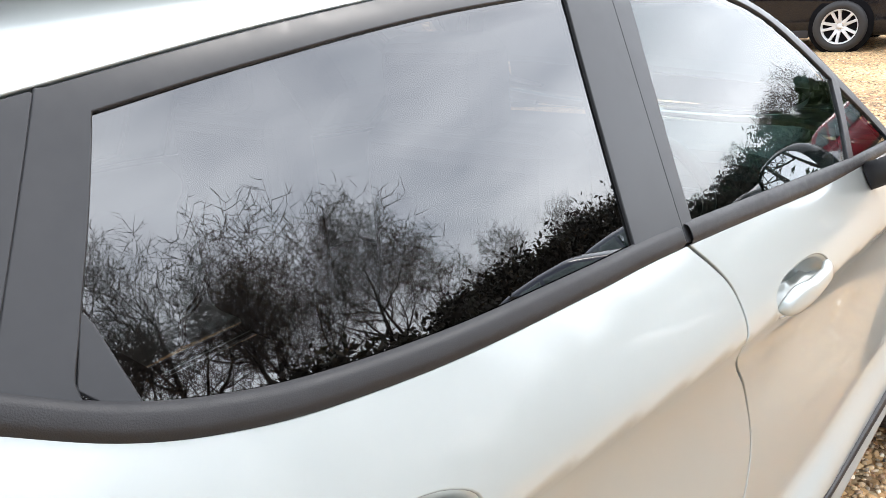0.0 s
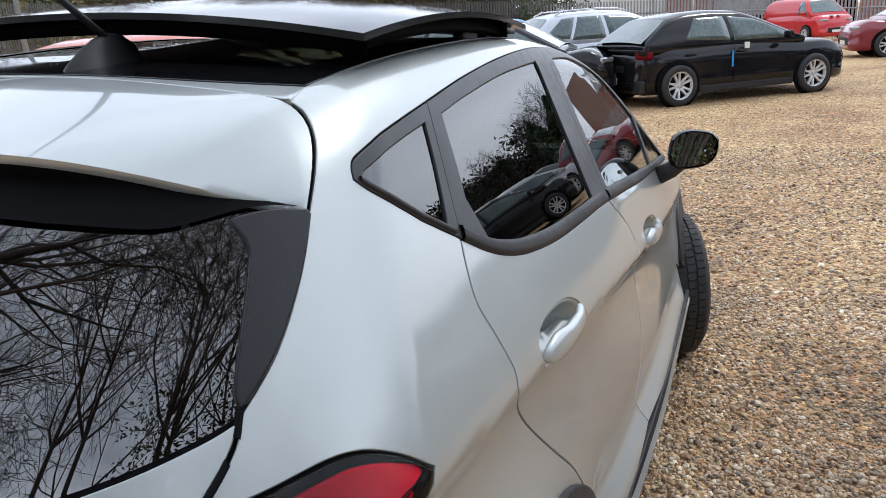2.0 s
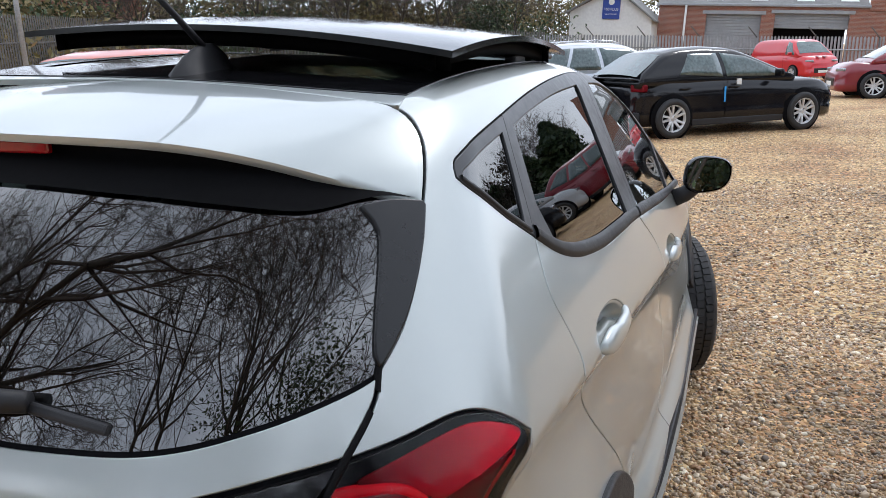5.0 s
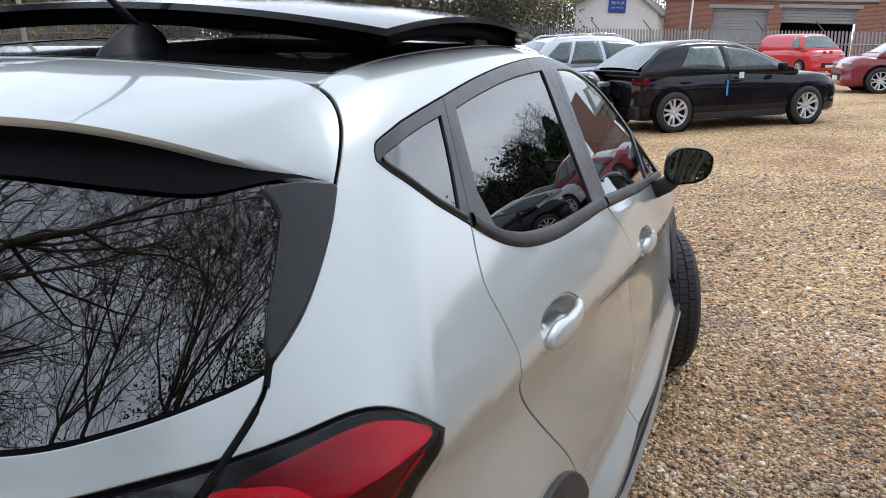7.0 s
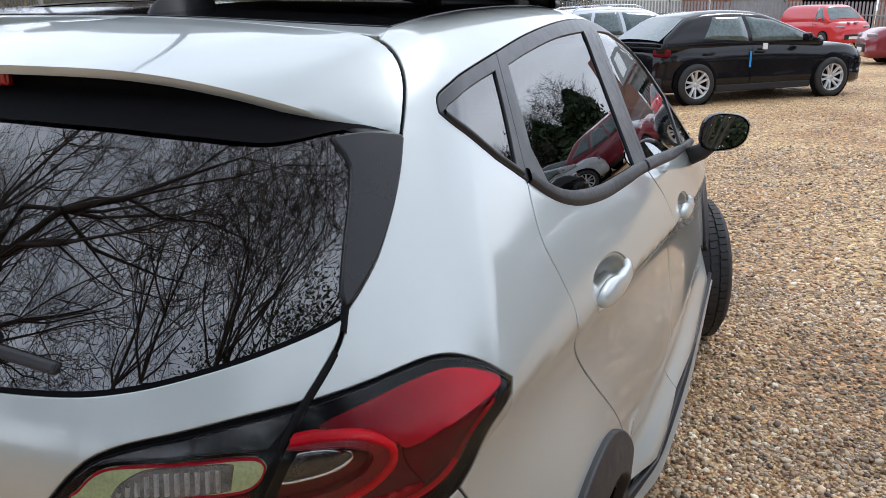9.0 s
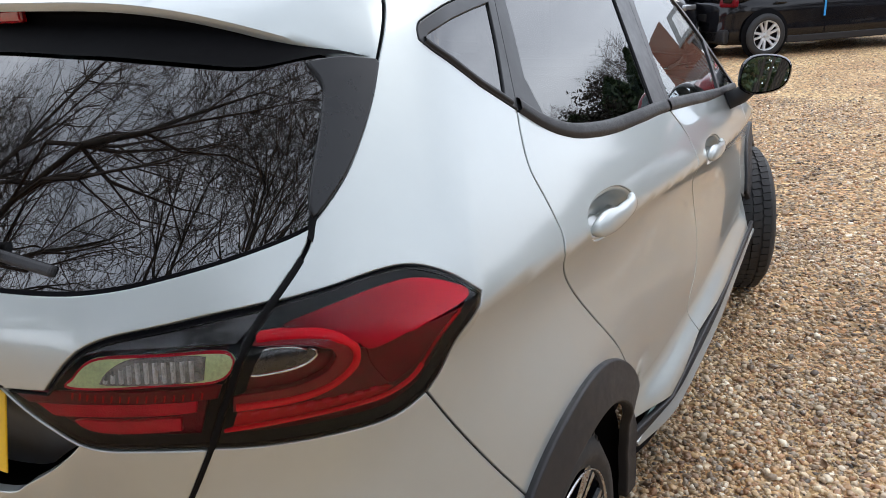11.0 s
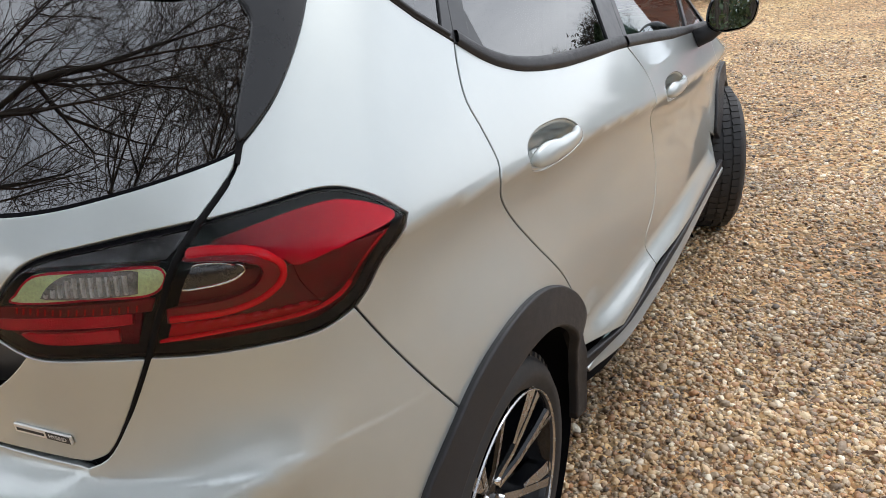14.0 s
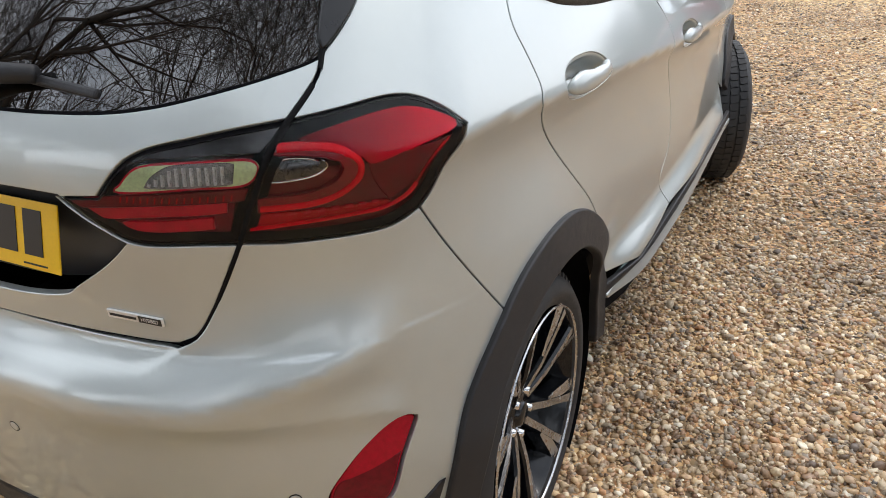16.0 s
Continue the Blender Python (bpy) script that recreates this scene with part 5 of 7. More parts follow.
            for p, q in zip(rows, rows[1:]):
                for i in range(4):
                    bm.faces.new((p[i], p[(i + 1) % 4], q[(i + 1) % 4], q[i]))
            bm.faces.new(rows[0])
            bm.faces.new(rows[-1][::-1])
            bmesh.ops.recalc_face_normals(bm, faces=bm.faces)
            sp = part("spoke_wing", bm, rim_mat, tyre, "machined wedge beside the spoke")
            sp.data.materials.append(face_mat)
            for f in sp.data.polygons:
                if f.normal.x > 0.75:
                    f.material_index = 1
    part("hub_cap", turned([(h - 0.040, 0.0), (h - 0.040, 0.022), (h - 0.044, 0.028), (h - 0.07, 0.034)], 28), rim_mat, tyre)
    for k in range(5):
        a = 2 * math.pi * k / 5 + 0.9
        part("wheel_bolt", turned([(h - 0.040, 0.0), (h - 0.041, 0.0085), (h - 0.062, 0.0105)], 8, at=(0, 0.052 * math.cos(a), 0.052 * math.sin(a))), CHROME, tyre)
    part("hub", turned([(h - 0.052, 0.0), (h - 0.052, 0.07), (h - 0.09, 0.082)], 36), rim_mat, tyre)
    return tyre


wheel(car, 0.715, 0.025, 0.318)
wheel(car, -0.715, 0.025, 0.318, out=-1)
wheel(car, 0.80, 2.49, 0.318, turn=19)
wheel(car, -0.745, 2.49, 0.318, turn=22, out=-1)

# ---- door mirrors ----
for sx in (1, -1):
    v, fs, n = [], [], 28
    for t, k in ((0.0, 0.93), (0.012, 1.0), (0.05, 0.99), (0.085, 0.88), (0.11, 0.62), (0.122, 0.2)):
        for a in np.linspace(0, 2 * np.pi, n, endpoint=False):
            c, s = np.cos(a), np.sin(a)
            q = (abs(c) ** 2.7 + abs(s) ** 2.7) ** (-1 / 2.7)
            v.append((sx * (0.086 * k * q * c + 0.010 * s), t, 0.070 * k * q * s * (1.0 - 0.10 * c)))
    for r in range(5):
        fs += [(r * n + i, r * n + (i + 1) % n, (r + 1) * n + (i + 1) % n, (r + 1) * n + i) for i in range(n)]
    fs.append(tuple(range(5 * n, 6 * n)))
    bm = bmesh.new()
    bm.from_mesh(mesh_of(v, fs))
    bmesh.ops.recalc_face_normals(bm, faces=bm.faces)
    mirror = part("door_mirror", smooth(bm), BLACK_GLOSS, car, "gloss black door mirror")
    mirror.matrix_local = pose(sx * 0.925, 1.90, 1.042, -5.2, 0, sx * 12)
    w = []
    for a in np.linspace(0, 2 * np.pi, n, endpoint=False):
        c, u = np.cos(a), np.sin(a)
        q = (abs(c) ** 2.7 + abs(u) ** 2.7) ** (-1 / 2.7)
        w.append((sx * (0.077 * q * c + 0.009 * u), 0.006, 0.061 * q * u * (1 - 0.10 * c)))
    part("mirror_glass", mesh_of(w, [tuple(range(n))], True), MIRROR, mirror, "mirror glass")
    part("mirror_foot", tube([(sx * 0.80, 1.90, 0.945), (sx * 0.845, 1.915, 0.965), (sx * 0.885, 1.93, 1.0)], 0.03, 12, [0.034, 0.032, 0.030]), BLACK_TRIM, car, "black mirror foot")

# ---- cabin ----
for x in (-0.36, 0.36):
    seat = part("front_seat", box((0.46, 0.50, 0.16), (x, 1.28, 0.62), 0.06, segments=4), FABRIC, car, "dark cloth front seat")
    part("backrest", box((0.46, 0.14, 0.58), (x, 1.02, 0.93), 0.06, None, 4), FABRIC, seat)
    part("headrest", box((0.24, 0.10, 0.17), (x, 0.97, 1.29), 0.045, None, 4), FABRIC, seat)
bench = part("rear_bench", box((1.18, 0.48, 0.18), (0, 0.45, 0.60), 0.06, segments=4), FABRIC, car, "dark cloth rear bench")
part("backrest", box((1.16, 0.14, 0.55), (0, 0.20, 0.90), 0.06, None, 4), FABRIC, bench)
for x in (-0.38, 0.0, 0.38):
    part("headrest", box((0.22, 0.09, 0.13), (x, 0.16, 1.21), 0.04, None, 4), FABRIC, bench)
part("parcel_shelf", box((1.02, 0.42, 0.02), (0, -0.10, 1.03), 0.008), FABRIC, car)
part("dashboard", box((1.34, 0.46, 0.30), (0, 2.0, 0.85), 0.10, segments=4), BLACK_TRIM, car, "dark grained dashboard")
part("headlining", box((0.90, 0.42, 0.02), (0, 0.30, 1.452), 0.008), FABRIC, car)
steer = part("steering_wheel", turned([(0.016 * math.cos(a), 0.172 + 0.016 * math.sin(a)) for a in np.linspace(0, 2 * math.pi, 12, endpoint=False)], 40, "Y", closed=True), BLACK_TRIM, car, "dark steering wheel", pose(0.36, 1.66, 0.93, 24, 0, 0))
part("boss", turned([(-0.02, 0.0), (-0.022, 0.05), (0.0, 0.06), (0.05, 0.05)], 24, "Y"), BLACK_TRIM, steer)
for a in (0, math.pi, -math.pi / 2):
    part("spoke", box((0.13, 0.014, 0.03), (0.11 * math.cos(a), 0, 0.11 * math.sin(a)), 0.006, Matrix.Rotation(-a, 3, "Y").to_4x4()), BLACK_TRIM, steer)

# ---- ground ----
def gz(x, y):
    """The lot's gentle fall."""
    far = np.maximum(y - 18, 0)
    return -0.010 * far * np.clip((x + 8) / 14, -0.6, 1) + 0.05 * np.maximum(-x - 5, 0)


def gravel_bed():
    """Packed stones, seen from afar: each cell its own colour and dome."""
    m = bpy.data.materials.new("gravel bed")
    m.use_nodes = True
    t = m.node_tree
    b = t.nodes["Principled BSDF"]
    b.inputs["Roughness"].default_value = 0.8
    co, vo, ra, bp, n, mx, hs = (t.nodes.new(k) for k in ("ShaderNodeTexCoord", "ShaderNodeTexVoronoi", "ShaderNodeValToRGB", "ShaderNodeBump", "ShaderNodeTexNoise", "ShaderNodeMixRGB", "ShaderNodeMapRange"))
    vo.inputs["Scale"].default_value, vo.inputs["Randomness"].default_value = 38, 1.0
    n.inputs["Scale"].default_value, n.inputs["Detail"].default_value = 0.7, 6
    stops = [(0.124, 0.070, 0.032), (0.522, 0.320, 0.142), (0.720, 0.491, 0.232), (0.311, 0.223, 0.136), (0.895, 0.666, 0.363), (0.547, 0.296, 0.124), (0.211, 0.140, 0.080), (0.746, 0.491, 0.216)]
    e = ra.color_ramp.elements
    while len(e) < len(stops):
        e.new(0.5)
    for i, c in enumerate(stops):
        e[i].position, e[i].color = i / 7, (*c, 1)
    sp = t.nodes.new("ShaderNodeSeparateColor")
    t.links.new(co.outputs["Object"], vo.inputs["Vector"])
    t.links.new(co.outputs["Object"], n.inputs["Vector"])
    t.links.new(vo.outputs["Color"], sp.inputs[0])
    t.links.new(sp.outputs[0], ra.inputs[0])
    hs.inputs["From Min"].default_value, hs.inputs["From Max"].default_value, hs.inputs["To Min"].default_value, hs.inputs["To Max"].default_value = 0.32, 0.68, 0.26, 0.62
    t.links.new(n.outputs["Fac"], hs.inputs["Value"])
    mx.blend_type, mx.inputs[0].default_value = "OVERLAY", 0.8
    t.links.new(ra.outputs[0], mx.inputs[1])
    t.links.new(hs.outputs[0], mx.inputs[2])
    t.links.new(mx.outputs[0], b.inputs["Base Color"])
    bp.invert, bp.inputs["Strength"].default_value, bp.inputs["Distance"].default_value = True, 1.0, 0.018
    t.links.new(vo.outputs["Distance"], bp.inputs["Height"])
    t.links.new(bp.outputs[0], b.inputs["Normal"])
    return m


gm = gravel_bed()
xs = np.concatenate([np.linspace(-400, -30, 12), np.linspace(-26, 26, 53), np.linspace(30, 400, 12)])
ys = np.concatenate([np.linspace(-400, -30, 12), np.linspace(-26, 45, 72), np.linspace(50, 500, 12)])
gx, gy = np.meshgrid(xs, ys)
gv = np.stack([gx.ravel(), gy.ravel(), gz(np.clip(gx, -26, 20), np.clip(gy, -20, 45)).ravel()], 1)
gn = len(xs)
part("ground", mesh_of(gv, [(j * gn + i, j * gn + i + 1, (j + 1) * gn + i + 1, (j + 1) * gn + i) for j in range(len(ys) - 1) for i in range(gn - 1)]), gm)
tagged(bpy.data.objects["ground"], "golden brown gravel car lot", "ground", kind="structure")


def ramp_material(name, stops, rough):
    """Loose pieces, each of its own colour out of a row of stone colours."""
    m = bpy.data.materials.new(name)
    m.use_nodes = True
    t = m.node_tree
    b = t.nodes["Principled BSDF"]
    g, r, n, mx, co = (t.nodes.new(k) for k in ("ShaderNodeNewGeometry", "ShaderNodeValToRGB", "ShaderNodeTexNoise", "ShaderNodeMixRGB", "ShaderNodeTexCoord"))
    e = r.color_ramp.elements
    while len(e) < len(stops):
        e.new(0.5)
    for i, c in enumerate(stops):
        e[i].position, e[i].color = i / (len(stops) - 1), (*c, 1)
    n.inputs["Scale"].default_value, n.inputs["Detail"].default_value = 160, 4
    mx.blend_type, mx.inputs[0].default_value = "OVERLAY", 0.45
    t.links.new(g.outputs["Random Per Island"], r.inputs[0])
    t.links.new(co.outputs["Object"], n.inputs["Vector"])
    t.links.new(r.outputs[0], mx.inputs[1])
    t.links.new(n.outputs["Fac"], mx.inputs[2])
    damp, patch, mul = t.nodes.new("ShaderNodeTexNoise"), t.nodes.new("ShaderNodeMapRange"), t.nodes.new("ShaderNodeMixRGB")
    damp.inputs["Scale"].default_value, damp.inputs["Detail"].default_value = 1.6, 6
    patch.inputs["From Min"].default_value, patch.inputs["From Max"].default_value, patch.inputs["To Min"].default_value, patch.inputs["To Max"].default_value = 0.36, 0.56, 0.70, 1.20
    mul.blend_type, mul.inputs[0].default_value = "MULTIPLY", 1.0
    t.links.new(co.outputs["Object"], damp.inputs["Vector"])
    t.links.new(damp.outputs["Fac"], patch.inputs["Value"])
    t.links.new(mx.outputs[0], mul.inputs[1])
    t.links.new(patch.outputs[0], mul.inputs[2])
    t.links.new(mul.outputs[0], b.inputs["Base Color"])
    b.inputs["Roughness"].default_value = rough
    return m


STONE = ramp_material("river pebbles", [(0.093, 0.051, 0.027), (0.433, 0.255, 0.126), (0.639, 0.431, 0.225), (0.247, 0.196, 0.144), (0.762, 0.588, 0.369), (0.453, 0.225, 0.099), (0.077, 0.065, 0.052), (0.618, 0.392, 0.189), (0.900, 0.794, 0.612), (0.330, 0.171, 0.081), (0.515, 0.392, 0.261), (0.113, 0.067, 0.038), (0.700, 0.490, 0.270), (0.309, 0.265, 0.216)], 0.36)


def pebbles(count, x0, x1, y0, y1, small, big, rounds, seed, crowd=1.0):
    """Many loose stones as one mesh."""
    rng = np.random.default_rng(seed)
    bm = bmesh.new()
    bmesh.ops.create_icosphere(bm, subdivisions=rounds, radius=1)
    bv = np.array([v.co[:] for v in bm.verts])
    bf = np.array([[v.index for v in f.verts] for f in bm.faces if f.calc_center_median().z > -0.35])  # the buried underside is left off
    bm.free()
    x, y = rng.uniform(x0, x1, count), y0 + (y1 - y0) * rng.uniform(0, 1, count) ** crowd
    size = small + (big - small) * rng.beta(1.3, 3.2, count)
    sc = np.stack([size * rng.uniform(0.85, 1.35, count), size * rng.uniform(0.7, 1.0, count), size * rng.uniform(0.38, 0.68, count)], 1)
    v = bv[None] * (1 + 0.18 * rng.standard_normal((count, len(bv), 1))) * sc[:, None]
    a, b = rng.uniform(0, 6.28, count), rng.normal(0, 0.35, count)
    ca, sa, cb, sb = np.cos(a), np.sin(a), np.cos(b), np.sin(b)
    vx, vz = v[..., 0] * cb[:, None] + v[..., 2] * sb[:, None], -v[..., 0] * sb[:, None] + v[..., 2] * cb[:, None]
    px, py = vx * ca[:, None] - v[..., 1] * sa[:, None], vx * sa[:, None] + v[..., 1] * ca[:, None]
    z = gz(x, y) + size * rng.uniform(-0.25, 0.5, count)
    p = np.stack([px + x[:, None], py + y[:, None], vz + z[:, None]], -1).reshape(-1, 3)
    f = (bf[None] + (np.arange(count) * len(bv))[:, None, None]).reshape(-1, 3)
    me = bpy.data.meshes.new("pebbles")
    me.vertices.add(len(p))
    me.vertices.foreach_set("co", p.ravel())
    me.loops.add(f.size)
    me.loops.foreach_set("vertex_index", f.ravel().astype(np.int32))
    me.polygons.add(len(f))
    me.polygons.foreach_set("loop_start", np.arange(0, f.size, 3, dtype=np.int32))
    me.polygons.foreach_set("loop_total", np.full(len(f), 3, dtype=np.int32))
    me.update(calc_edges=True)
    me.shade_smooth()
    return me


for args in ((26000, 0.62, 2.6, -0.6, 2.0, 0.0035, 0.008, 1, 17), (4500, 0.62, 2.5, -0.6, 1.7, 0.005, 0.015, 2, 13), (9000, 0.60, 2.6, -0.6, 1.7, 0.006, 0.018, 2, 3), (42000, 0.55, 3.4, -0.9, 3.4, 0.005, 0.017, 1, 7), (30000, 0.4, 5.2, 2.8, 8.0, 0.007, 0.021, 1, 4, 1.2), (16000, -2.5, 9.0, 7.0, 17, 0.008, 0.019, 1, 5, 1.3), (5000, -2.6, 0.9, -2.5, 3.0, 0.008, 0.022, 1, 6)):
    gravel = part("gravel", pebbles(*args), STONE)
    tagged(gravel, "loose brown and grey river gravel on the ground", "gravel", kind="stuff")

# dead leaves on the gravel
DEAD_LEAF = material("dead leaf", (0.16, 0.085, 0.04), 0.8, vary=0.35, scale=40)
rng_leaf = np.random.default_rng(9)
for k, (x, y) in enumerate([(1.24, 1.10), (1.49, 0.89)] + [(rng_leaf.uniform(1.0, 4.0), rng_leaf.uniform(-0.3, 8.0)) for _ in range(26)]):
    rows = []
    for v in np.linspace(-1, 1, 9):
        w = 0.42 * (1 - v * v) ** 0.8 + 0.01
        rows += [(v, w * u, 0.22 * u * u + 0.16 * v * v + 0.08 * math.sin(5 * v + 3 * u)) for u in (-1, -0.5, 0, 0.5, 1)]
    leaf = part("dead_leaf", mesh_of(rows, [(a * 5 + i, a * 5 + i + 1, a * 5 + i + 6, a * 5 + i + 5) for a in range(8) for i in range(4)]), DEAD_LEAF)
    leaf.matrix_world = pose(x, y, 0.018, rng_leaf.uniform(-20, 20), rng_leaf.uniform(-20, 20), rng_leaf.uniform(0, 360)) @ Matrix.Scale(rng_leaf.uniform(0.018, 0.032), 4)
    tagged(leaf, "curled brown dead leaf lying on the gravel", "leaf", "dead leaves")

# ---- the other cars on the lot ----
PANE = material("parked car glass", (0.085, 0.120, 0.120), 0.04, coat=0.5, rough_vary=0.02, vary=0.45, scale=2.2)
LAMP_WHITE = material("headlamp", (0.30, 0.31, 0.32), 0.12, 0.4, coat=1.0, vary=0.2, scale=30)
TAPE = material("blue tape", (0.03, 0.30, 0.72), 0.5, vary=0.1)
PAPER = material("white paper tag", (0.8, 0.8, 0.78), 0.7, vary=0.05)
FAR_ALLOY = material("silver wheel paint", (0.62, 0.63, 0.64), 0.35, 0.25, vary=0.05)


def rounded(points):
    """A line through knots with its corners eased."""
    xs_, ys_ = (np.array(v, float) for v in zip(*points))
    k = np.linspace(xs_[0], xs_[-1], 160)
    y = np.interp(k, xs_, ys_)
    for _ in range(10):
        y[1:-1] = (y[:-2] + 2 * y[1:-1] + y[2:]) / 4
    return lambda x: np.interp(x, k, y)


def loft(rings):
    n = len(rings[0])
    v = [p for r in rings for p in r]
    f = [(a * n + i, a * n + (i + 1) % n, (a + 1) * n + (i + 1) % n, (a + 1) * n + i) for a in range(len(rings) - 1) for i in range(n)]
    f += [tuple(range(n))[::-1], tuple(range((len(rings) - 1) * n, len(rings) * n))]
    bm = bmesh.new()
    bm.from_mesh(mesh_of(v, f))
    bmesh.ops.recalc_face_normals(bm, faces=bm.faces)
    return smooth(bm)


def parked_car(name, label, paint, at, turn, length=4.3, width=1.80, height=1.50, belt=0.92, bonnet=0.78, base=2.70, rear=0.80, wheel_r=0.33, screen=(2.95, 2.25), hatch=(-0.62, -0.15), rails=False, group="", van=False, rim=None, extra=None, lights=3):
    """A parked car. Its own y runs forwards from the rear axle; screen and hatch: where the windscreen and the rear window start and end."""
    ob = thing(name, label, "van" if van else "car", group, at=(*at[:2], float(gz(np.array(at[0]), np.array(at[1])))), turn=turn)
    y0, y1, hw = -rear, length - rear, width / 2
    shape = spline([(y0, belt - 0.10), (y0 + 0.10, belt - 0.01), (y0 + 0.45, belt + 0.03), (0.6, belt + 0.01), (screen[0] - 0.5, belt - 0.02), (screen[0] + 0.05, belt - 0.05), ((screen[0] + y1) / 2, bonnet + 0.03), (y1 - 0.18, bonnet - 0.08), (y1, bonnet - 0.24)])

    def half(y):
        u = abs(2 * (y - y0) / length - 1)
        return hw * (1 - 0.20 * u ** 7) - 0.06 * max(0, (u - 0.9) / 0.1) ** 2

    rings = []
    for y in np.concatenate([[y0, y0 + 0.015, y0 + 0.05], np.linspace(y0 + 0.12, y1 - 0.12, 34), [y1 - 0.05, y1 - 0.015, y1]]):
        end = min(1, (min(y - y0, y1 - y) / 0.12 + 0.02)) ** 0.5
        zt, zb, h = float(shape(y)), 0.20 + 0.08 * (1 - end), half(float(y)) * (0.86 + 0.14 * end)
        zt = zb + (zt - zb) * (0.90 + 0.10 * end)
        zm = zb + (zt - zb) * 0.66
        prof = [(h * 0.86, zb), (h * 0.97, zb + 0.06), (h * 0.985, zb + 0.22), (h * 0.965, zb + (zm - zb) * 0.62), (h, zm - 0.02), (h * 0.985, zm + 0.06), (h * 0.94, zt - 0.05), (h * 0.84, zt - 0.005), (h * 0.45, zt + 0.022)]
        rings.append([(x, y, z) for x, z in prof] + [(-x, y, z) for x, z in prof[::-1]])
    part("body", loft(rings), paint, ob)
    gy0, gy1 = hatch[0], screen[0]
    roofline = rounded([(gy0, belt + 0.0), (gy0 + 0.02, belt + 0.10), (hatch[1], height - 0.09), (hatch[1] + 0.35, height - 0.02), ((hatch[1] + screen[1]) / 2, height), (screen[1] - 0.25, height - 0.035), (screen[1], height - 0.12), (gy1 - 0.06, belt + 0.06), (gy1, belt)])

    def cabin(y, z):
        f = (z - belt) / (height - belt)
        return hw * 0.945 - (0.07 + 0.20 * f) * f - 0.02

    rings = []
    for y in np.linspace(gy0, gy1, 34):
        zt = max(float(roofline(y)), belt + 0.01)
        prof = [(hw * 0.90, belt - 0.10)] + [(cabin(y, z), z) for z in np.linspace(belt - 0.02, zt - 0.07 * min(1, (zt - belt) / 0.2), 6)] + [(cabin(y, zt) - 0.05, zt - 0.02), (cabin(y, zt) * 0.62, zt + 0.004)]
        rings.append([(x, y, z) for x, z in prof] + [(-x, y, z) for x, z in prof[::-1]])
    part("cabin", loft(rings), paint, ob)

    def pane(name_, corners, sx):
        """A side window between corners of (y, z)."""
        c = flow(corners + corners[:1], 0.08)[:-1] if len(corners) > 8 else np.vstack([np.linspace(a, b, 8, endpoint=False) for a, b in zip(np.array(corners), np.roll(np.array(corners), -1, 0))])
        mid, rows = c.mean(0), []
        for f in (1.0, 0.6, 0.25, 0.02):
            q = mid + (c - mid) * f
            rows.append([(sx * (cabin(y, z) + 0.006), y, z) for y, z in q])
        rows.insert(0, [(sx * (cabin(y, z) - 0.01), y, z) for y, z in c])
        n = len(c)
        v = [p for r in rows for p in r]
        f = [(a * n + i, a * n + (i + 1) % n, (a + 1) * n + (i + 1) % n, (a + 1) * n + i) for a in range(4) for i in range(n)] + [tuple(range(4 * n, 5 * n))]
        bm = bmesh.new()
        bm.from_mesh(mesh_of(v, f))
        bmesh.ops.recalc_face_normals(bm, faces=bm.faces)
        return part(name_, smooth(bm), PANE, ob, "dark window glass")

    zt = height - 0.115
    yb = 1.05 if not van else 1.9
    rz = lambda y: min(zt, float(roofline(y)) - 0.075)
    fr = screen[0] - 0.30
    for sx in (1, -1):
        if not van:
            pane("side_window", [(hatch[1] + (0.42 if lights == 3 else 0.22), belt + (0.05 if lights == 3 else 0.10)), (yb - 0.04, belt + 0.04), (yb - 0.10, rz(yb)), (hatch[1] + (0.62 if lights == 3 else 0.46), rz(hatch[1] + 0.5))], sx)
            if lights == 3:
                pane("side_window", [(gy0 + 0.30, belt + 0.12), (hatch[1] + 0.36, belt + 0.07), (hatch[1] + 0.54, rz(hatch[1] + 0.5)), (hatch[1] + 0.25, rz(hatch[1] + 0.25) - 0.02)], sx)
        pane("side_window", [(yb + 0.04, belt + 0.04), (fr, belt + 0.02), (fr - 0.12, belt + 0.14), (screen[1] - 0.06, rz(screen[1] - 0.1) - 0.02), (yb - 0.02, rz(yb))], sx)
        part("door_mirror", box((0.19, 0.09, 0.13), (sx * (hw + 0.07), fr - 0.16, belt + 0.08), 0.04, segments=3), paint, ob)
        part("head_lamp", box((0.36, 0.16, 0.10), (sx * (hw - 0.31), y1 - 0.150, bonnet - 0.15), 0.04, Matrix.Rotation(-sx * 0.45, 3, "Z").to_4x4(), 3), LAMP_WHITE, ob, "clear headlamp")
        part("tail_lamp", box((0.30, 0.12, 0.13), (sx * (hw - 0.205), y0 + 0.100, belt - 0.10), 0.035, Matrix.Rotation(sx * 0.35, 3, "Z").to_4x4(), 3), LAMP_DEEP, ob, "red tail lamp")
        part("door_line", box((0.004, 0.008, belt - 0.32), (sx * (half(1.05) - 0.008), yb, (belt + 0.30) / 2), 0.001), DARK, ob)
        for y in ((yb - 0.82, yb + 0.16) if not van else (yb + 0.16,)):
            part("door_handle", box((0.035, 0.20, 0.035), (sx * (hw - 0.008), y, belt - 0.13), 0.014), paint, ob)
        part("sill", box((0.05, base - 0.80, 0.12), (sx * (hw - 0.045), base / 2, 0.25), 0.02), BLACK_TRIM, ob)
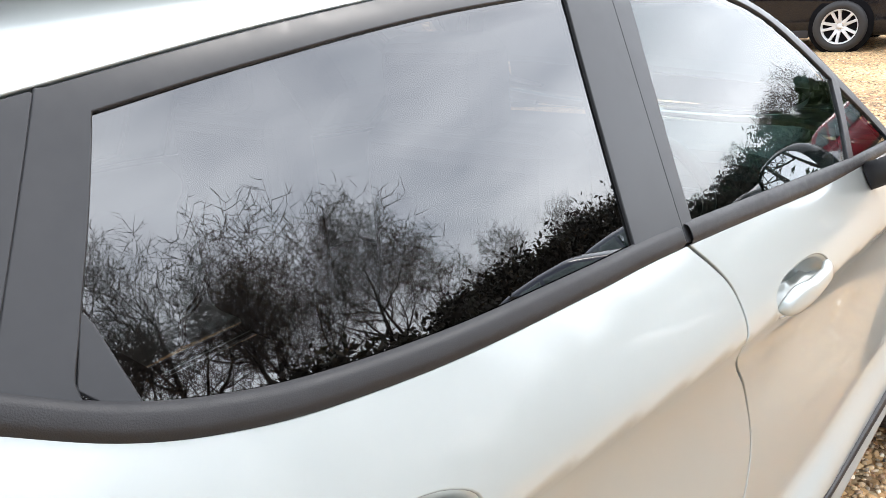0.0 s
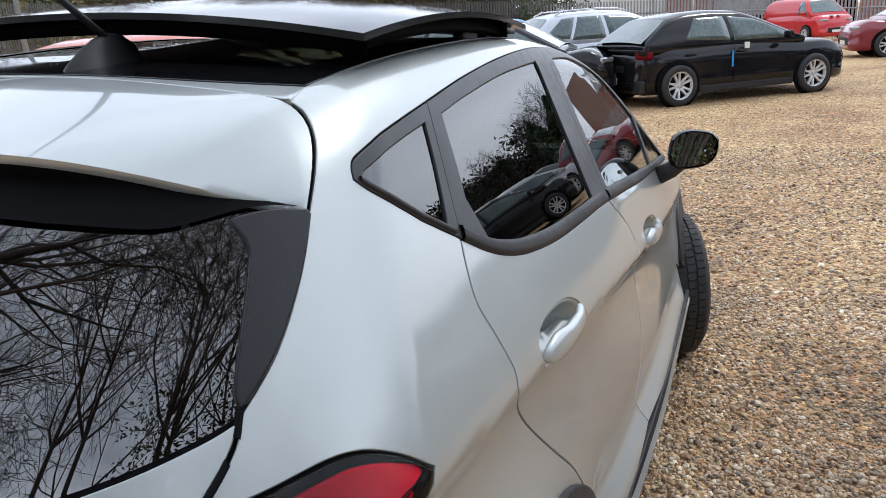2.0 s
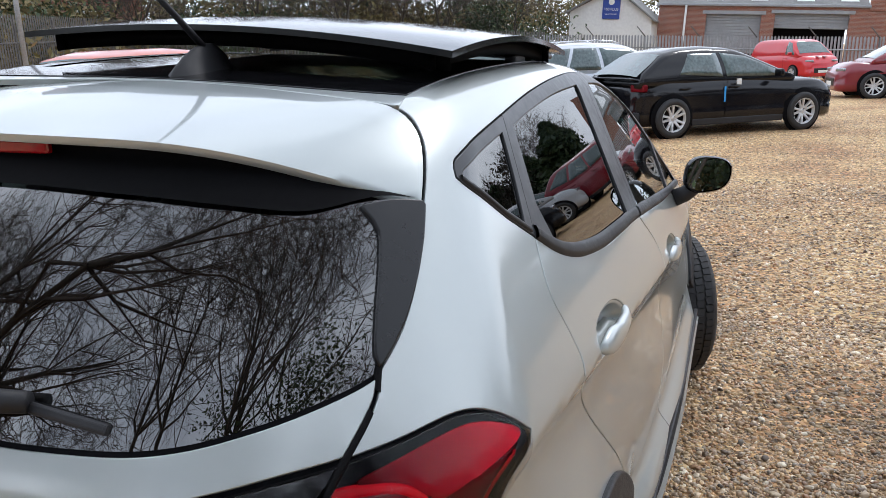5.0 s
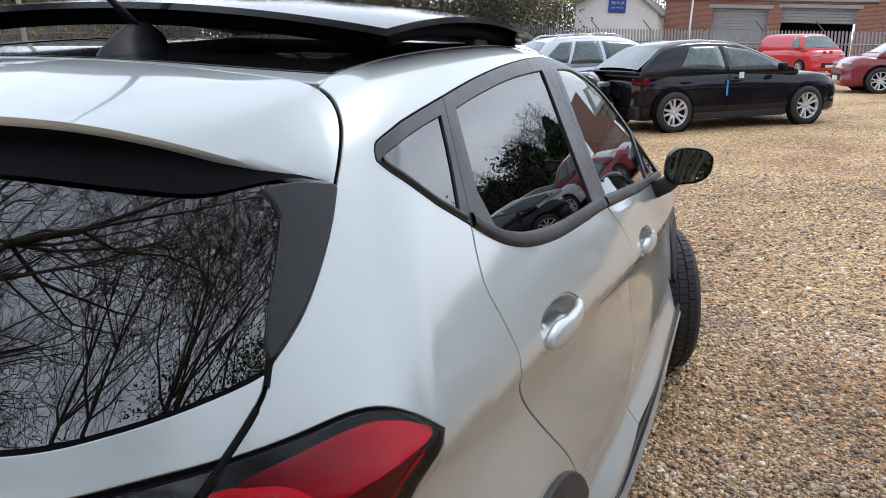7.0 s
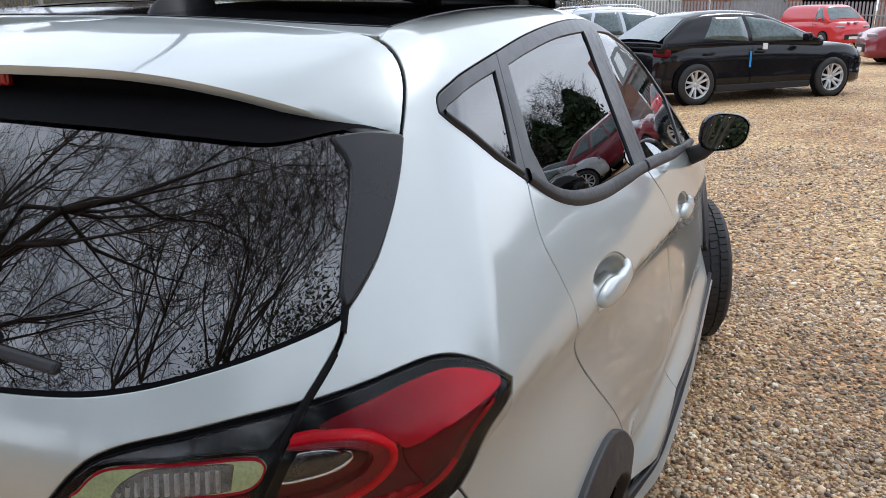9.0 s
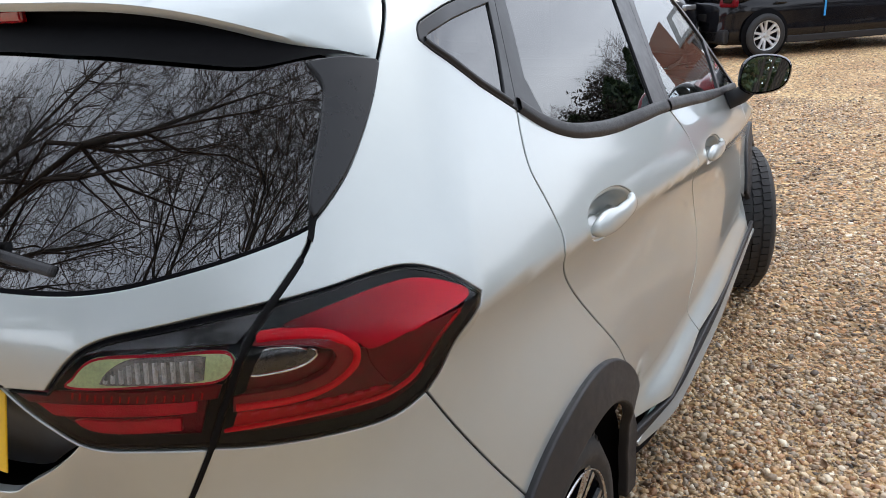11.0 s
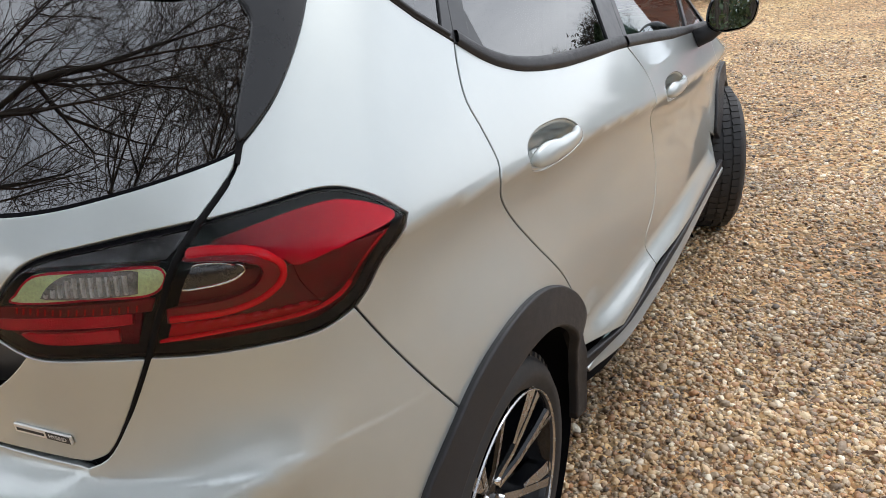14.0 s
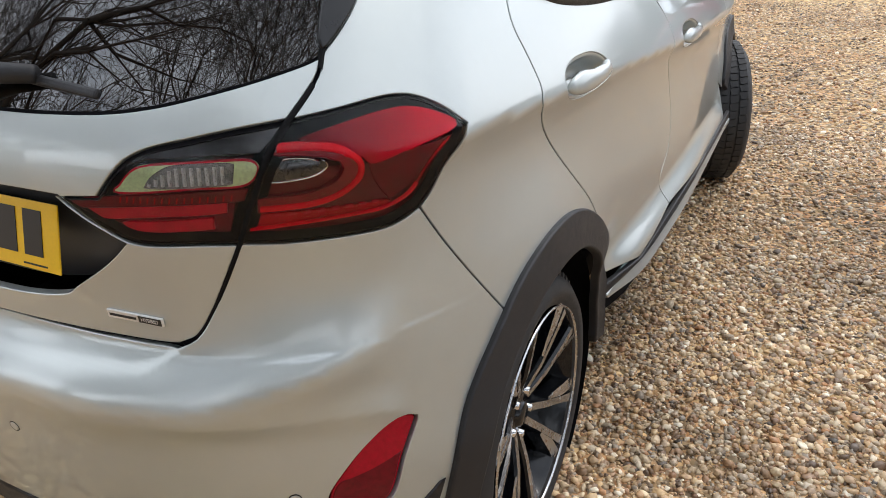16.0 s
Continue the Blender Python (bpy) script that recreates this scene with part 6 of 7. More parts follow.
        if rails:
            part("roof_rail", tube([(sx * (cabin(0, height) - 0.02), y, float(roofline(y)) + d) for y, d in ((hatch[1] + 0.15, 0.0), (hatch[1] + 0.35, 0.045), (1.0, 0.05), (screen[1] - 0.45, 0.045), (screen[1] - 0.25, 0.0))], 0.016, 8), CHROME, ob, "silver roof rail")
    # front and rear glass
    for rows in ([(gy0 + 0.015, belt + 0.10), (gy0 + (hatch[1] - gy0) * 0.5, None), (hatch[1] - 0.02, None)], [(gy1 - 0.10, None), ((gy1 + screen[1]) / 2, None), (screen[1] + 0.02, None)]):
        rs = []
        for y, z in rows:
            z = float(roofline(y)) if z is None else z
            h = cabin(y, z) - 0.09
            rs.append([(x * h, y + (0.016 if y > 1 else -0.016), z + 0.016 - 0.03 * x * x) for x in np.linspace(-1, 1, 9)])
        v = [p for r in rs for p in r]
        part("rear_window" if rows[0][0] < 1 else "windscreen", mesh_of(v, [(a * 9 + i, a * 9 + i + 1, (a + 1) * 9 + i + 1, (a + 1) * 9 + i) for a in range(2) for i in range(8)]), PANE, ob)
    part("grille", box((hw * 1.0, 0.05, 0.22), (0, y1 - 0.015, 0.46), 0.03), BLACK_TRIM, ob, "black grille")
    part("plate_bar", box((0.50, 0.02, 0.11), (0, y1 + 0.012, 0.42), 0.004), PAPER, ob)
    part("rear_plate_bar", box((0.50, 0.02, 0.11), (0, y0 - 0.012, 0.62), 0.004), BLACK_TRIM if extra == "unregistered" else PLATE, ob)
    part("rear_skirt", box((width * 0.86, 0.10, 0.22), (0, y0 + 0.05, 0.34), 0.04), BLACK_TRIM, ob)
    for sx in (1, -1):
        for y in (0.0, base):
            # dark disc on the uncut body, standing for the shaded arch hollow
            part("arch_shade_disc", turned([(sx * (hw - 0.20), 0.05), (sx * (hw - 0.012), 0.05), (sx * (hw - 0.004), wheel_r + 0.055), (sx * (hw - 0.03), wheel_r + 0.07)], 32, at=(0, y, wheel_r + 0.01)), DARK, ob)
            wheel(ob, sx * (hw - 0.052), y, wheel_r, wheel_r, wheel_r * 0.68, 0.20, 0, sx, 5, rim or FAR_ALLOY, FAR_ALLOY, False)
    return ob


def car_paint(name, c, metal=0.0):
    dark = max(c) < 0.05
    return material(name, c, 0.12 if dark else 0.34, metal, spec=0.3 if dark else 0.5, coat=0.15 if dark else 0.8, vary=0.05, rough_vary=0.05)


BLACK_PAINT = car_paint("black paint", (0.008, 0.008, 0.010))
black = parked_car("hatchback", "black five-door hatchback with blue tape on its door", BLACK_PAINT, (-0.49, 12.80), -51.4, 4.19, 1.84, 1.50, 0.95, 0.86, 2.69, 0.64, 0.335, (2.52, 1.58), (-0.62, -0.06), group="parked cars", extra="unregistered", lights=2)
part("tail_wing", box((1.50, 0.20, 0.03), (0, -0.62, 0.98), 0.012, Matrix.Rotation(-0.25, 3, "X").to_4x4()), BLACK_GLOSS, black, "black ducktail lip")
part("tape_strip", box((0.004, 0.035, 0.26), (0.918, 1.02, 0.70), 0.001), TAPE, black, "blue protective tape")
part("paper_tag", box((0.02, 0.09, 0.10), (0.93, 1.28, 0.90), 0.004), PAPER, black, "white paper tag on the handle")
SILVER_PAINT = car_paint("pale silver paint", (0.50, 0.53, 0.57), 0.5)
parked_car("estate_car", "pale silver crossover with silver roof rails", SILVER_PAINT, (-3.0, 15.6), -52, 4.45, 1.84, 1.64, 1.02, 0.92, 2.70, 0.85, 0.34, (2.75, 1.85), (-0.72, -0.20), True, "parked cars")
parked_car("crossover", "black crossover with silver alloy wheels", BLACK_PAINT, (-4.55, 12.35), -86, 4.40, 1.82, 1.60, 1.0, 0.95, 2.68, 0.85, 0.345, (2.75, 1.85), (-0.70, -0.20), False, "parked cars")
parked_car("saloon_car", "white car with silver roof rails", car_paint("white paint", (0.72, 0.72, 0.72)), (-9.0, 19.0), -60, 4.5, 1.82, 1.55, 1.0, 0.9, 2.70, 0.85, 0.34, (2.75, 1.85), (-0.72, -0.20), True, "parked cars")
parked_car("small_car", "bright blue small hatchback", car_paint("blue paint", (0.02, 0.22, 0.50)), (-6.9, 21.5), -60, 3.9, 1.72, 1.52, 0.98, 0.9, 2.50, 0.70, 0.32, (2.55, 1.75), (-0.6, -0.2), False, "parked cars")
parked_car("orange_crossover", "orange crossover with dark windows", car_paint("orange paint", (0.55, 0.065, 0.008)), (-5.9, 5.7), 4, 4.2, 1.80, 1.62, 1.0, 0.9, 2.60, 0.80, 0.34, (2.65, 1.80), (-0.66, -0.18), False, "parked cars")
RED_PAINT = car_paint("red paint", (0.55, 0.012, 0.02))
van = parked_car("delivery_van", "red panel van with two black bonnet stripes", RED_PAINT, (2.9, 39.2), -150, 4.4, 1.83, 1.84, 1.12, 1.02, 2.66, 0.85, 0.33, (2.95, 2.25), (-0.82, -0.70), False, "parked cars", van=True)
for x in (-0.16, 0.16):
    part("bonnet_stripe", box((0.14, 0.60, 0.012), (x, 3.12, 1.075), 0.004, Matrix.Rotation(-0.12, 3, "X").to_4x4()), BLACK_GLOSS, van, "black bonnet stripe")
parked_car("crossover", "dark red crossover with silver alloy wheels", car_paint("dark red paint", (0.20, 0.008, 0.018)), (7.2, 23.9), 97, 4.5, 1.85, 1.66, 1.02, 0.95, 2.70, 0.88, 0.355, (2.80, 1.90), (-0.74, -0.20), False, "parked cars")
# cars along the lot's other side
for k, (nm, lab, c, x, y, trn) in enumerate((("saloon_car", "dark blue saloon in the parked row", (0.012, 0.022, 0.05), 10.6, 10.3, 62), ("hatchback", "blue-grey hatchback in the parked row", (0.06, 0.08, 0.11), 11.2, 14.0, 62), ("hatchback", "black hatchback in the parked row", (0.01, 0.01, 0.012), 9.7, 17.3, 62),
                                             ("crossover", "silver crossover in the parked row", (0.45, 0.47, 0.5), 10.0, 20.8, 62), ("hatchback", "dark grey hatchback in the parked row", (0.05, 0.052, 0.056), 10.6, 24.4, 62))):
    parked_car(nm, lab, car_paint("row paint", c), (x, y), trn, 4.3, 1.80, 1.50, 0.95, 0.86, 2.65, 0.80, 0.33, (2.75, 1.80), (-0.62, -0.1), False, "cars in the row")

# ---- fence ----
STEEL = material("galvanised steel", (0.30, 0.31, 0.32), 0.5, 0.5, vary=0.3, scale=3, rough_vary=0.15)
OLD_STEEL = material("weathered dark steel", (0.11, 0.105, 0.10), 0.7, 0.2, vary=0.5, scale=3, rough_vary=0.15)


def palisade(label, a, b, za, zb, mat, pitch=0.15, height=2.2, arms=False):
    """A palisade fence from a to b, its top at za and zb."""
    ob = thing("palisade_fence", label, "fence", "lot fences", "structure", (a[0], a[1], 0))
    a, b = np.array(a, float), np.array(b, float)
    l = np.linalg.norm(b - a)
    u = (b - a) / l
    nrm = np.array([-u[1], u[0]])
    v, f = [], []
    for i in range(int(l / pitch)):
        d = i * pitch
        c, zt = d * u, za + (zb - za) * d / l
        w = pitch * 0.30
        o = len(v)
        for k, s in ((-1, 0.0), (0, 0.02), (1, 0.0)):
            q = c + u * w * k + nrm * s
            v += [(q[0], q[1], zt - height), (q[0], q[1], zt - 0.06)]
        v.append((*(c + nrm * 0.01), zt))
        f += [(o, o + 2, o + 3, o + 1), (o + 2, o + 4, o + 5, o + 3), (o + 1, o + 3, o + 6), (o + 3, o + 5, o + 6)]
    pales = part("pales", mesh_of(v, f, True), mat, ob)
    tagged(pales, kind="stuff")
    ang = math.atan2(u[1], u[0])
    for h in (0.35, 1.75):
        p, q = Vector((0, 0, za - height + h)), Vector((*(u * l), zb - height + h))
        part("rail", tube([p, q], 0.03, 4), mat, ob)
    for i in range(int(l / 2.75) + 1):
        d = i * 2.75
        zt = za + (zb - za) * d / l
        part("post", box((0.05, 0.10, height), (*(d * u - nrm * 0.05), zt - height / 2 - 0.05), 0.006, Matrix.Rotation(ang, 3, "Z").to_4x4()), mat, ob)
        if arms:
            q = d * u
            part("arm", tube([(q[0], q[1], zt - 0.1), (q[0] - 0.45, q[1] - 0.1, zt + 0.45)], 0.03, 5), OLD_STEEL, ob, "slanting barbed wire arm")
    return ob


palisade("grey galvanised palisade fence before the brick units", (-9.0, 41.0), (16, 41.0), 2.35, 1.35, STEEL, 0.16, 2.4, True)
palisade("weathered palisade fence with trees behind it", (-9.0, 41.0), (-24.0, 26.0), 2.5, 3.2, OLD_STEEL, 0.16, 2.4)
palisade("weathered palisade fence with trees behind it", (-24.0, 26.0), (-15.5, 8.0), 3.3, 2.75, OLD_STEEL, 0.16, 2.6)
palisade("dark palisade fence under the bare trees", (15.5, 0.0), (18.0, 30.0), 1.9, 1.6, OLD_STEEL, 0.18, 2.2)
pole = part("pole", tube([(-15.3, 12.8, -0.2), (-15.35, 12.85, 3.5), (-15.4, 12.9, 6.5)], 0.06, 8), STEEL)
tagged(pole, "thin grey lamp pole beside the fence", "pole")

# ---- units beyond the fence ----
BRICK = bpy.data.materials.new("brickwork")
BRICK.use_nodes = True
bt = BRICK.node_tree
bk, bc = bt.nodes.new("ShaderNodeTexBrick"), bt.nodes.new("ShaderNodeTexCoord")
bmap = bt.nodes.new("ShaderNodeMapping")
bmap.inputs["Rotation"].default_value = (radians(90), 0, 0)
bk.inputs["Color1"].default_value, bk.inputs["Color2"].default_value, bk.inputs["Mortar"].default_value = (0.25, 0.085, 0.05, 1), (0.17, 0.06, 0.04, 1), (0.30, 0.24, 0.20, 1)
bk.inputs["Scale"].default_value, bk.inputs["Brick Width"].default_value, bk.inputs["Row Height"].default_value, bk.inputs["Mortar Size"].default_value = 1.0, 0.225, 0.075, 0.008
bt.links.new(bc.outputs["Object"], bmap.inputs[0])
bt.links.new(bmap.outputs[0], bk.inputs["Vector"])
bt.links.new(bk.outputs["Color"], bt.nodes["Principled BSDF"].inputs["Base Color"])
bt.nodes["Principled BSDF"].inputs["Roughness"].default_value = 0.85
RENDER_WHITE = material("white render", (0.66, 0.66, 0.64), 0.8, vary=0.12, scale=0.7)
SHEET = material("grey roof sheet", (0.17, 0.17, 0.165), 0.8, vary=0.3, scale=0.8)
SKYLIGHT = material("roof light", (0.62, 0.63, 0.62), 0.5, vary=0.1)
SHUTTER = material("grey shutter", (0.28, 0.29, 0.30), 0.6, 0.2, vary=0.15, scale=2)
SIGN_BLUE = material("blue sign", (0.015, 0.045, 0.26), 0.4, vary=0.1)
LEAN_B = Matrix.Rotation(radians(3.4), 4, "Y")

unit = thing("brick_unit", "low brick industrial unit with grey sheet roof", "building", at=(0, 0, 0))
xs_, openings = -3.9, [(-0.9, 2.4, 1.6, 3.3), (3.2, 7.4, 1.2, 3.4)]
x_last = xs_
for a, b, z0, z1 in openings:
    part("wall", box((a - x_last, 0.3, 6.0), ((a + x_last) / 2, 52.0, 0.9), 0), BRICK, unit, "red brick wall")
    part("wall", box((b - a, 0.3, 3.9 - z1), ((a + b) / 2, 52.0, (3.9 + z1) / 2), 0), BRICK, unit, "red brick wall")
    x_last = b
part("wall", box((11.2 - x_last, 0.3, 6.0), ((11.2 + x_last) / 2, 52.0, 0.9), 0), BRICK, unit, "red brick wall")
for a, b, z0, z1 in openings:
    shut = part("shutter", box((b - a, 0.04, 0.9 if a > 3 else 2.4), ((a + b) / 2, 52.2, z1 - (0.45 if a > 3 else 1.2)), 0.01), SHUTTER, unit, "grey roller shutter")
    for z in np.arange(z1 - (0.8 if a > 3 else 2.3), z1, 0.18):
        part("slat", box((b - a, 0.05, 0.15), ((a + b) / 2, 52.16, z), 0.02), SHUTTER, shut)
    # near-black board coloured as the unlit inside of the unit
    part("opening_shade_board", box((b - a, 0.05, 6), ((a + b) / 2, 53.2, 0.9), 0), DARK, unit)
    part("lintel", box((b - a + 0.5, 0.36, 0.22), ((a + b) / 2, 51.97, z1 + 0.10), 0.02), SHUTTER, unit)
part("roof", box((12.5, 6.5, 0.12), (2.2, 54.9, 5.0), 0, Matrix.Rotation(0.42, 3, "X").to_4x4()), SHEET, unit, "grey sheet roof")
for x in (-0.5, 2.2, 4.9, 7.4):
    part("roof_light", box((1.0, 4.2, 0.04), (x, 54.8, 5.04), 0, Matrix.Rotation(0.42, 3, "X").to_4x4()), SKYLIGHT, unit, "pale roof light")
part("gutter", box((12.5, 0.16, 0.16), (2.2, 51.75, 3.86), 0.03), SHUTTER, unit)
part("parapet", join(box((2.8, 0.36, 2.6), (9.8, 51.95, 4.9), 0.0)), BRICK, unit, "taller brick parapet")
part("downpipe", tube([(-2.2, 51.7, 3.8), (-2.2, 51.7, -1)], 0.07, 8), RENDER_WHITE, unit)
gable = thing("white_workshop", "white rendered gabled workshop with a blue sign", "building")
gb = bmesh.new()
gp = [(-9.4, -1.0), (-4.1, -1.0), (-4.1, 3.35), (-6.6, 5.2), (-9.4, 3.75)]
fr_ = [gb.verts.new((x, 50.0, z)) for x, z in gp]
bk_ = [gb.verts.new((x, 58.0, z)) for x, z in gp]
gb.faces.new(fr_)
gb.faces.new(bk_[::-1])
for i in range(5):
    gb.faces.new((fr_[i], bk_[i], bk_[(i + 1) % 5], fr_[(i + 1) % 5]))
bmesh.ops.recalc_face_normals(gb, faces=gb.faces)
part("wall", gb, RENDER_WHITE, gable, "white rendered gable wall")
for p, q in (((-3.85, 3.2), (-6.6, 5.3)), ((-9.65, 3.62), (-6.6, 5.3))):
    d = math.atan2(q[1] - p[1], q[0] - p[0])
    part("roof", box((math.hypot(q[0] - p[0], q[1] - p[1]) + 0.1, 8.6, 0.12), ((p[0] + q[0]) / 2, 53.9, (p[1] + q[1]) / 2 + 0.05), 0.02, Matrix.Rotation(-d, 3, "Y").to_4x4()), SHEET, gable, "grey sheet roof")
sign = part("sign", box((1.12, 0.06, 1.35), (-6.72, 49.93, 4.0), 0.02), SIGN_BLUE, gable, "blue sign with white writing")
part("sign_oval", turned([(-0.01, 0.0), (-0.01, 0.18), (0.0, 0.19)], 24, "Y", (-6.72, 49.89, 4.38)), RENDER_WHITE, sign)
for txt, z, size in (("100 PLUS", 3.92, 0.235), ("USED VEHICLES", 3.62, 0.115)):
    cu = bpy.data.curves.new("sign_word", "FONT")
    cu.body, cu.size, cu.align_x, cu.align_y = txt, size, "CENTER", "CENTER"
    tmp = bpy.data.objects.new("tmp_word", cu)
    me = bpy.data.meshes.new_from_object(tmp)
    bpy.data.objects.remove(tmp)
    part("sign_word", me, RENDER_WHITE, sign, m=pose(-6.72, 49.885, z, 90, 0, 0))
for ob_, at_ in ((unit, Vector((2, 52, 3))), (gable, Vector((-6.7, 50, 3.5)))):
    ob_.matrix_world = Matrix.Translation(at_) @ LEAN_B @ Matrix.Translation(-at_)
house = thing("brick_house", "red brick house with white windows behind the trees", "house")
part("wall", box((9, 6, 6.5), (-33.5, 30.5, 2.6), 0, Matrix.Rotation(0.75, 3, "Z").to_4x4()), BRICK, house)
part("roof", join(box((9.8, 4.2, 0.2), (-34.5, 29.6, 6.7), 0, (Matrix.Rotation(0.75, 3, "Z") @ Matrix.Rotation(0.7, 3, "X")).to_4x4())), SHEET, house)
for k in (-1.9, 1.9):
    part("window", box((1.2, 0.12, 1.4), (-31.5 + k * math.cos(0.75), 28.3 + k * math.sin(0.75), 3.4), 0.02, Matrix.Rotation(0.75, 3, "Z").to_4x4()), RENDER_WHITE, house, "white window")

# ---- trees ----
BARK = material("grey bark", (0.055, 0.045, 0.036), 0.9, vary=0.4, scale=3, bump=0.5, bump_scale=30)
TWIG = material("brown twigs", (0.060, 0.046, 0.036), 0.9, vary=0.3, scale=2)
LEAF = ramp_material("dark evergreen leaves", [(0.012, 0.028, 0.010), (0.03, 0.055, 0.018), (0.05, 0.075, 0.025), (0.02, 0.04, 0.015)], 0.6)
SCRUB = ramp_material("dark winter scrub", [(0.012, 0.010, 0.007), (0.030, 0.024, 0.016), (0.020, 0.020, 0.011), (0.045, 0.034, 0.022)], 0.9)
DRY_LEAF = ramp_material("dry hedge leaves", [(0.09, 0.08, 0.032), (0.18, 0.14, 0.06), (0.13, 0.12, 0.045), (0.22, 0.15, 0.075)], 0.8)


def sticks(segs, sides):
    """Tapered rods from rows of p0, p1, r0, r1, as one mesh."""
    s = np.array(segs)
    p0, p1, r0, r1 = s[:, 0:3], s[:, 3:6], s[:, 6], s[:, 7]
    d = p1 - p0
    d /= np.maximum(np.linalg.norm(d, axis=1, keepdims=True), 1e-9)
    ref = np.where(np.abs(d[:, 2:3]) < 0.9, np.array([[0, 0, 1.0]]), np.array([[1.0, 0, 0]]))
    u = np.cross(d, ref)
    u /= np.linalg.norm(u, axis=1, keepdims=True)
    w = np.cross(d, u)
    n = len(s)
    v = np.zeros((n, 2 * sides, 3))
    for k in range(sides):
        a = 2 * np.pi * k / sides
        o = np.cos(a) * u + np.sin(a) * w
        v[:, k], v[:, sides + k] = p0 + o * r0[:, None], p1 + o * r1[:, None]
    f = []
    for k in range(sides):
        j = (k + 1) % sides
        f.append((k, j, sides + j, sides + k))
    f = (np.array(f)[None] + (np.arange(n) * 2 * sides)[:, None, None]).reshape(-1, 4)
    me = bpy.data.meshes.new("sticks")
    me.vertices.add(n * 2 * sides)
    me.vertices.foreach_set("co", v.ravel())
    me.loops.add(f.size)
    me.loops.foreach_set("vertex_index", f.ravel().astype(np.int32))
    me.polygons.add(len(f))
    me.polygons.foreach_set("loop_start", np.arange(0, f.size, 4, dtype=np.int32))
    me.polygons.foreach_set("loop_total", np.full(len(f), 4, dtype=np.int32))
    me.update(calc_edges=True)
    me.shade_smooth()
    return me


def grow(seed, height, radius, counts, spread=0.8, rise=0.15, wander=0.16, bole=0.72, reach=1.0, twig=0.005, leaders=()):
    """The trunk and the twigs of a bare tree: rows for sticks(). leaders: limbs out of a forked trunk, each (way, length, radius)."""
    rng = np.random.default_rng(seed)
    thick, thin = [], []

    def branch(p, d, length, r, level):
        n = 6 if level < 2 else (5 if level == 2 else (3 if level == 3 else 2))
        nodes = []
        for i in range(n):
            d = d + rng.normal(0, wander, 3) + np.array([0, 0, rise * (0.6 if level else 0.2)])
            d /= np.linalg.norm(d)
            q = p + d * length / n
            if leaders and p[1] > 0.7:
                d[1] = -abs(d[1]) - 0.1
                q = p + d / np.linalg.norm(d) * length / n
            if leaders and q[2] < height * 0.19:
                return
            ra, rb = r * (1 - 0.8 * i / n), r * (1 - 0.8 * (i + 1) / n)
            (thick if level < 2 else thin).append((*p, *q, ra, rb))
            nodes.append((q, d.copy(), rb))
            p = q
        if level >= len(counts):
            return
        for k in range(counts[level]):
            f = (0.25 if level == 0 else 0.12) + (0.75 if level == 0 else 0.86) * (k + rng.uniform(0, 1)) / counts[level]
            q, dd, rr = nodes[min(n - 1, int(f * n))]
            side_ = np.cross(dd, rng.normal(0, 1, 3))
            side_ /= np.linalg.norm(side_)
            nd = dd * (1 - spread * 0.55) + side_ * spread
            nd /= np.linalg.norm(nd)
            branch(q, nd, length * rng.uniform(0.42, 0.68) * (1 if level else (1.05 - 0.35 * f) * reach), max(rr * 0.62, twig), level + 1)

    if leaders:
        fork = np.array([0.15, 0.1, height * 0.2])
        thick.append((0, 0, 0, *fork, radius, radius * 0.85))
        for way, length, r in leaders:
            branch(fork, np.array(way, float) / np.linalg.norm(way), length, r, 1)
        return thick, thin
    branch(np.zeros(3), np.array([rng.normal(0, 0.06), rng.normal(0, 0.06), 1.0]), height * bole, radius, 0)
    return thick, thin


def bare_tree(seed, height, radius, counts, label, spread=0.8, rise=0.15, wander=0.16, bole=0.72, reach=1.0, twig=0.005, leaders=()):
    ob = thing("tree", label, "tree", "bare trees")
    thick, thin = grow(seed, height, radius, counts, spread, rise, wander, bole, reach, twig, leaders)
    part("trunk", sticks(thick, 6), BARK, ob)
    part("crown", sticks(thin, 3), TWIG, ob)
    return ob


kinds = [bare_tree(11, 13.0, 0.34, (11, 10, 8, 4), "tall bare spreading tree", 0.95, 0.06, 0.21, 0.45, 1.9, 0.014), bare_tree(12, 12.0, 0.24, (11, 8, 7, 3), "tall bare deciduous tree", 0.75, 0.22, 0.14, 0.72, 1.0, 0.012),
         bare_tree(13, 8.0, 0.12, (13, 8, 7, 2), "bare bushy tree along the fence", 0.95, 0.22, 0.15, twig=0.012), bare_tree(14, 7.0, 0.10, (13, 8, 6, 2), "bare bushy tree along the fence", 0.85, 0.3, 0.12, twig=0.012),
         bare_tree(15, 10.0, 0.075, (14, 6, 4, 2), "slender upright bare sapling", 0.60, 0.34, 0.11, 0.85, 1.0, 0.010),
         bare_tree(16, 12.0, 0.34, (0, 13, 9, 4), "large bare tree with a forked trunk and long leaning limbs", 0.56, 0.13, 0.15, twig=0.012,
                   leaders=(((0.72, -0.10, 0.80), 10.5, 0.15), ((-0.10, 0.12, 1.0), 9.5, 0.15), ((0.42, -0.35, 0.85), 10.0, 0.11), ((-0.6, 0.1, 0.8), 8.0, 0.14)))]
